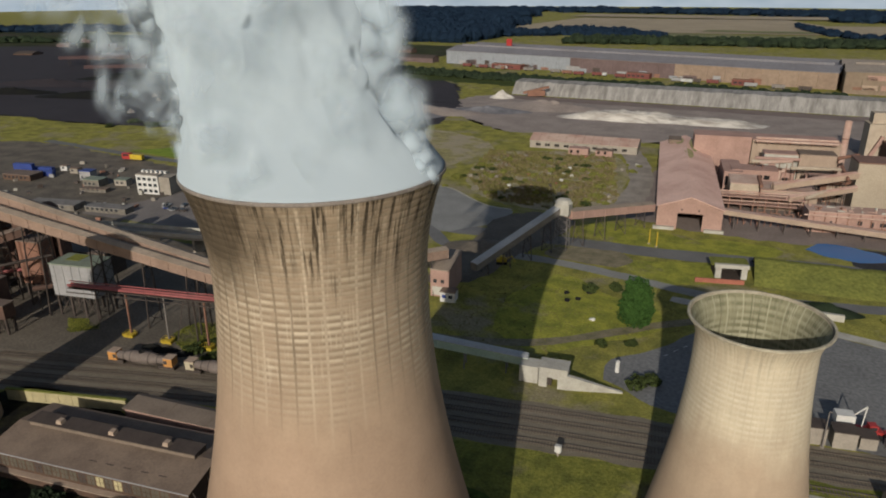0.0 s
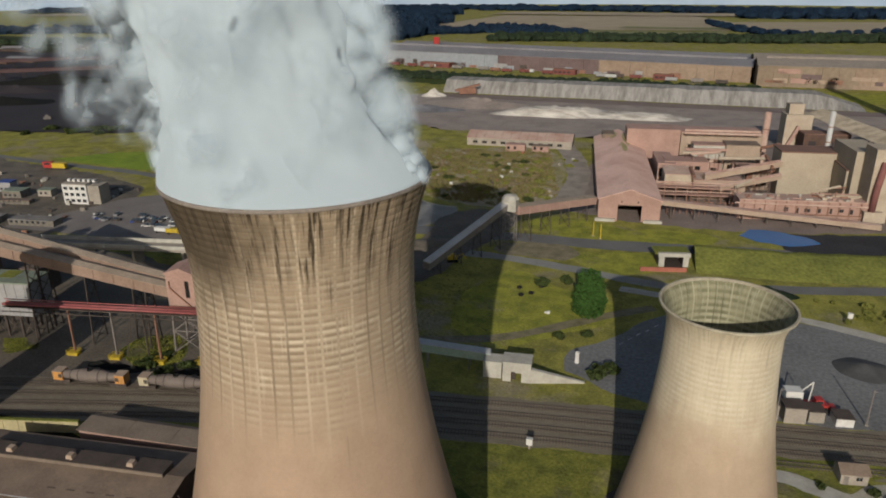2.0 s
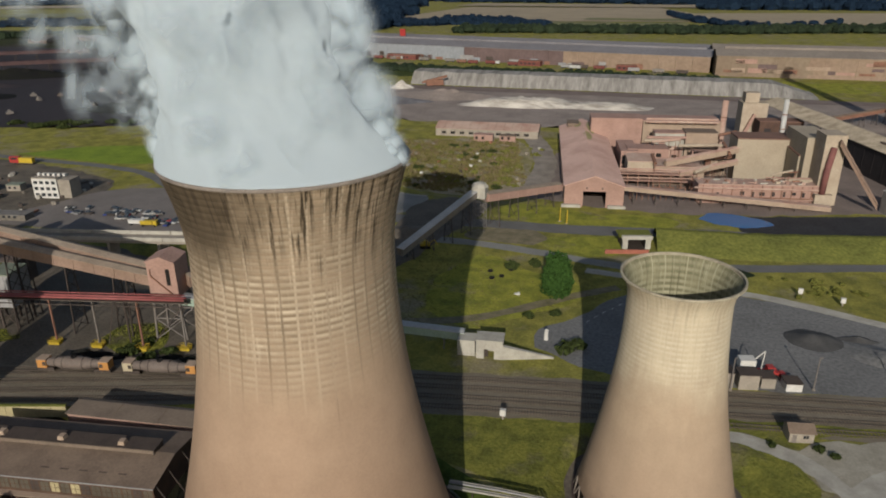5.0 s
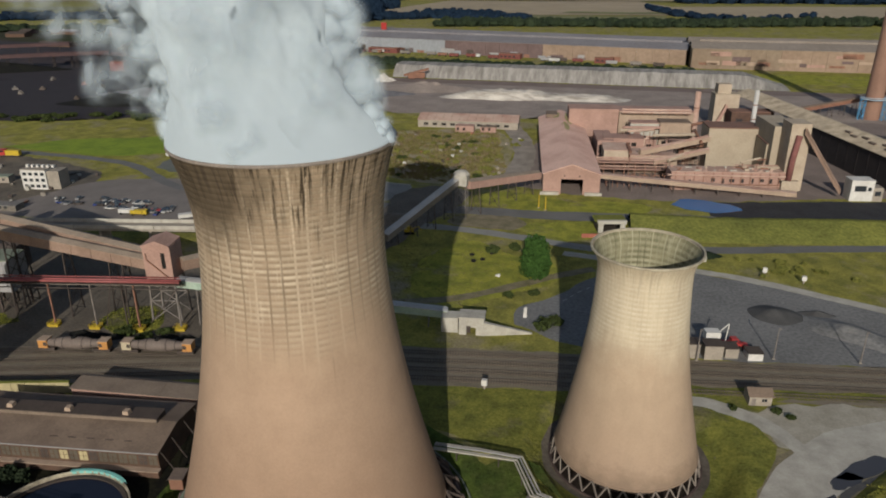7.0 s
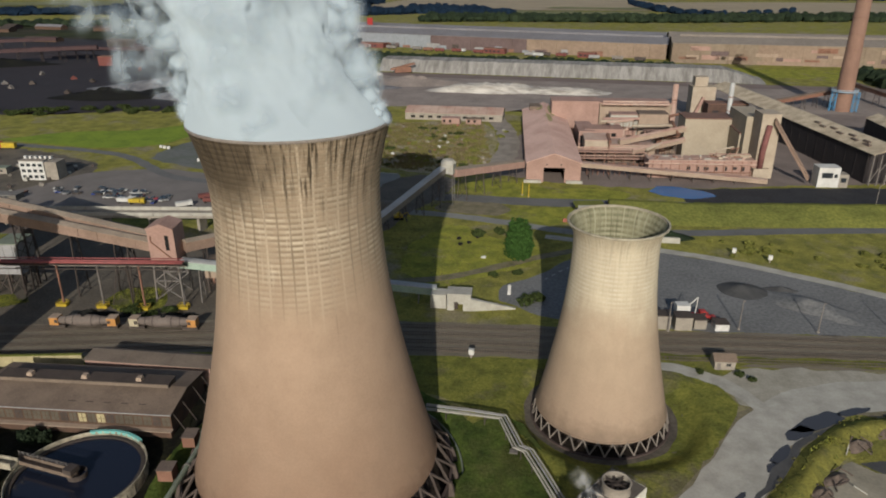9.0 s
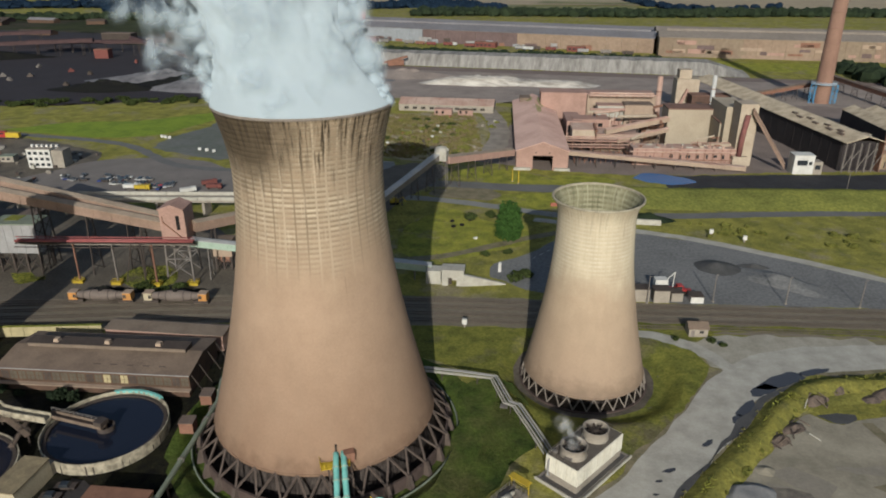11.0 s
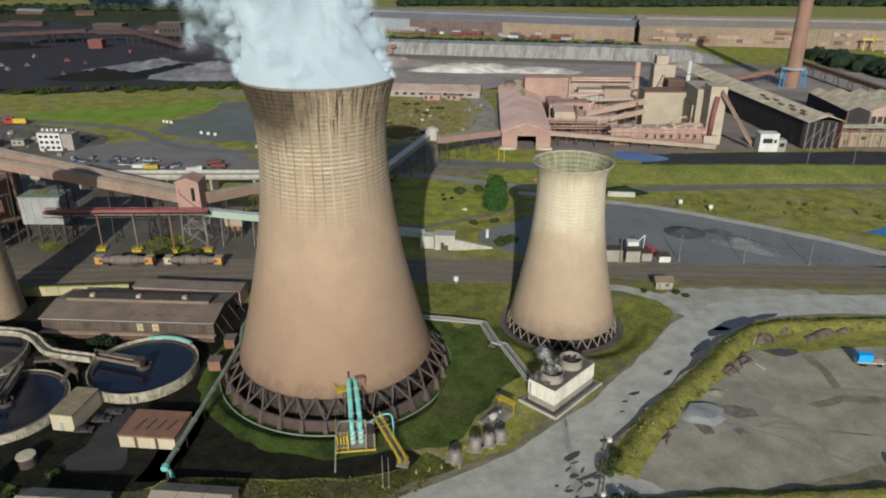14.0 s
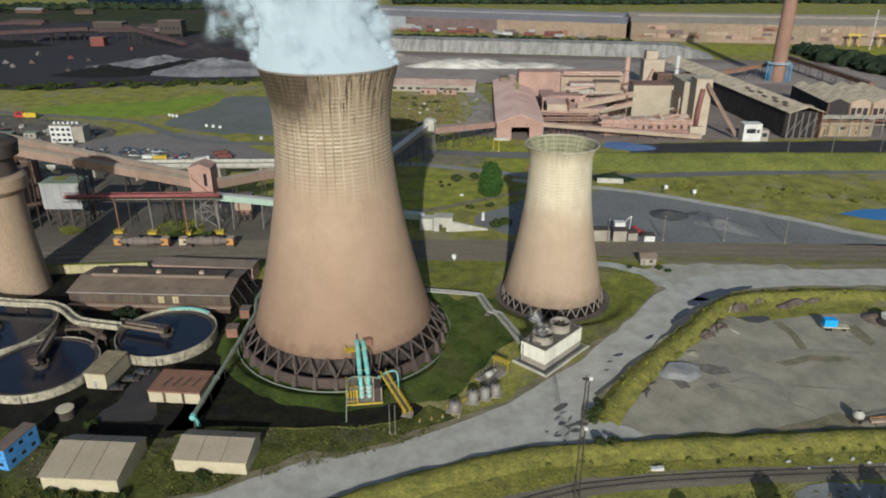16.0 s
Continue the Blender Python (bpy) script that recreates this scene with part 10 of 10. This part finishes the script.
def tufts(label, poly, count, size, mat, seed, lift=0.0, clump=0.12):
    rng = np.random.default_rng(seed)
    px, py = [q[0] for q in poly], [q[1] for q in poly]
    x, y = rng.uniform(min(px), max(px), count), rng.uniform(min(py), max(py), count)
    w = np.sin(x * clump * 2.1 + seed) + np.sin(y * clump * 3.3 + 1.7 * np.sin(x * clump)) + np.sin((x + y) * clump * 5.2) * 0.7
    keep = inside(poly, x, y) & (w > rng.uniform(-1.6, 1.2, count))
    x, y = x[keep], y[keep]
    m = len(x)
    k = size * rng.uniform(0.5, 1.5, m)
    blades = []
    for b in range(4):
        a = rng.uniform(0, 6.283, m)
        ox, oy = rng.normal(0, 0.5, m) * k, rng.normal(0, 0.5, m) * k
        c, s_ = np.cos(a) * k * 0.45, np.sin(a) * k * 0.45
        tip = np.stack([x + ox + rng.normal(0, 0.4, m) * k, y + oy + rng.normal(0, 0.4, m) * k, lift + k * rng.uniform(0.5, 1.1, m)], 1)
        blades.append(np.stack([np.stack([x + ox - c, y + oy - s_, np.full(m, lift)], 1), np.stack([x + ox + c, y + oy + s_, np.full(m, lift)], 1), tip], 1))
    v = np.concatenate(blades).reshape(-1, 3)
    me = bpy.data.meshes.new("weeds")
    me.from_pydata(v.tolist(), [], np.arange(len(v)).reshape(-1, 3).tolist())
    return solo("weeds", me, mat, label, "weeds", kind="stuff")


M["blade_bright"] = surface("bright_blades", (0.27, 0.27, 0.05), (0.15, 0.16, 0.035), big=6, small=0.5, spec=0.05)
M["blade_olive"] = surface("olive_blades", (0.17, 0.152, 0.055), (0.09, 0.088, 0.03), big=6, small=0.5, spec=0.05)
M["blade_dark"] = surface("dark_blades", (0.075, 0.085, 0.024), (0.035, 0.042, 0.014), big=6, small=0.5, spec=0.05)
M["blade_brown"] = surface("brown_stalks", (0.2, 0.15, 0.095), (0.11, 0.082, 0.05), big=6, small=0.5, spec=0.05)
BANK = [(3.0, -50.9), (17.1, -46.0), (31.6, -40.9), (42.6, -37.6), (55.5, -29.6), (73.6, -24.8), (104.5, -17.6), (180, 0), (180, -14), (100.0, -30.6), (71.0, -38.0), (49.5, -44.0), (38.8, -47.5), (29.6, -52.3), (11.7, -58.1)]
tufts("rough bright grass clumps on the bank above the track", BANK, 20000, 0.26, "blade_bright", 1, 0.04)
tufts("olive weeds on the bank above the track", BANK, 5000, 0.3, "blade_olive", 2, 0.04)
SCRUB = [(-136, 334), (-62, 352), (-40, 258), (-60, 231), (-97, 234), (-125, 270)]
tufts("dry scrub weeds on waste ground", SCRUB, 12000, 0.9, "blade_olive", 3, 0.05)
tufts("brown dead stalks on waste ground", SCRUB, 7000, 0.8, "blade_brown", 4, 0.05)
FRONT = [(-110, -62), (-60, -52), (-42.9, -45.5), (-26, -42.8), (-8.2, -37.4), (-2, -29), (4, -37), (-10, -48), (-28, -58), (-44, -68), (-70, -84), (-95, -96)]
tufts("tall dark weeds beside the road", FRONT, 16000, 0.36, "blade_dark", 6, 0.03)
tufts("olive weeds beside the road", FRONT, 9000, 0.34, "blade_olive", 7, 0.03)
FOOT = [(-6.9, -27.4), (3.0, -12), (3.4, 14), (4.8, 25), (9, 24), (16, 8), (12, 1), (9, -9), (5, -18), (0, -27)]
tufts("lush grass clumps beside the large tower", FOOT, 15000, 0.2, "blade_dark", 8, 0.03)
MEADOW = [(-66, 78), (-72, 160), (40, 160), (40, 140), (12, 138), (-10, 106), (-12, 88)]
tufts("rough grass on the meadow", MEADOW, 6000, 0.28, "blade_olive", 9, 0.03)
STRIP = [(-10, -92), (14, -66), (34, -57), (58, -49), (100, -38), (190, -18), (190, -40), (90, -70), (40, -85), (0, -110)]
tufts("rough grass below the single track", STRIP, 16000, 0.45, "blade_olive", 11, 0.03)
for poly, seed in (([(-133.1, 63.2), (-133.1, 69.3), (-131.5, 72.8), (-122.8, 75.1), (-116.2, 71.3), (-112.1, 62.5), (-121.5, 56.6), (-127.0, 58.4)], 31), ([(-171.5, 57.5), (-161.7, 61.3), (-156.7, 56.2), (-163.4, 50.2)], 33)):
    tufts("rough grass growing among the conveyor legs", poly, 5000, 0.2, "blade_bright", seed, 0.04)
    tufts("dark weeds growing among the conveyor legs", poly, 3000, 0.24, "blade_dark", seed + 1, 0.04)
rnd = random.Random(8)
for i in range(60):
    x, y = rnd.uniform(-345, -245), rnd.uniform(125, 205)
    solo("yard_clutter", Shape().box(-rnd.uniform(0.5, 2), -rnd.uniform(0.4, 1), 0, rnd.uniform(0.5, 2), rnd.uniform(0.4, 1), rnd.uniform(0.5, 1.8), taper=0.1), rnd.choice(("steel_dark", "site_wall", "rust", "concrete", "grey_sheet", "concrete_pale", "steel_grey")), "small stacked stores and scrap on the works ground", "clutter", (x, y, 0.04), rnd.uniform(0, 180), "yard clutter")
EDGE = smooth_line([(40.6, -27.5), (43.4, -19.5), (52.5, -2), (64.5, 17), (76, 35.5), (90, 46.5), (135, 56.5), (190, 66)], 3)
crest, left, right = [], [], []
for i, p in enumerate(EDGE):
    d = EDGE[min(i + 1, len(EDGE) - 1)] - EDGE[max(i - 1, 0)]
    nrm = Vector((-d.y, d.x, 0)).normalized()
    for row, o in ((left, 4.4), (crest, 2.0), (right, -3.2)):
        row.append(((p + nrm * o).x, (p + nrm * o).y))
inner = [((a[0] + b[0]) / 2, (a[1] + b[1]) / 2) for a, b in zip(crest, right)]
tufts("rough grass along the top of the verge", crest + inner[::-1], 22000, 0.42, "blade_bright", 21, 1.1)
tufts("dark weeds along the top of the verge", crest + inner[::-1], 16000, 0.5, "blade_dark", 22, 1.0)
tufts("dry stalks on the yard side of the verge", inner + right[::-1], 16000, 0.45, "blade_olive", 23, 0.3)
tufts("weeds on the road side of the verge", left + crest[::-1], 16000, 0.4, "blade_olive", 24, 0.3)
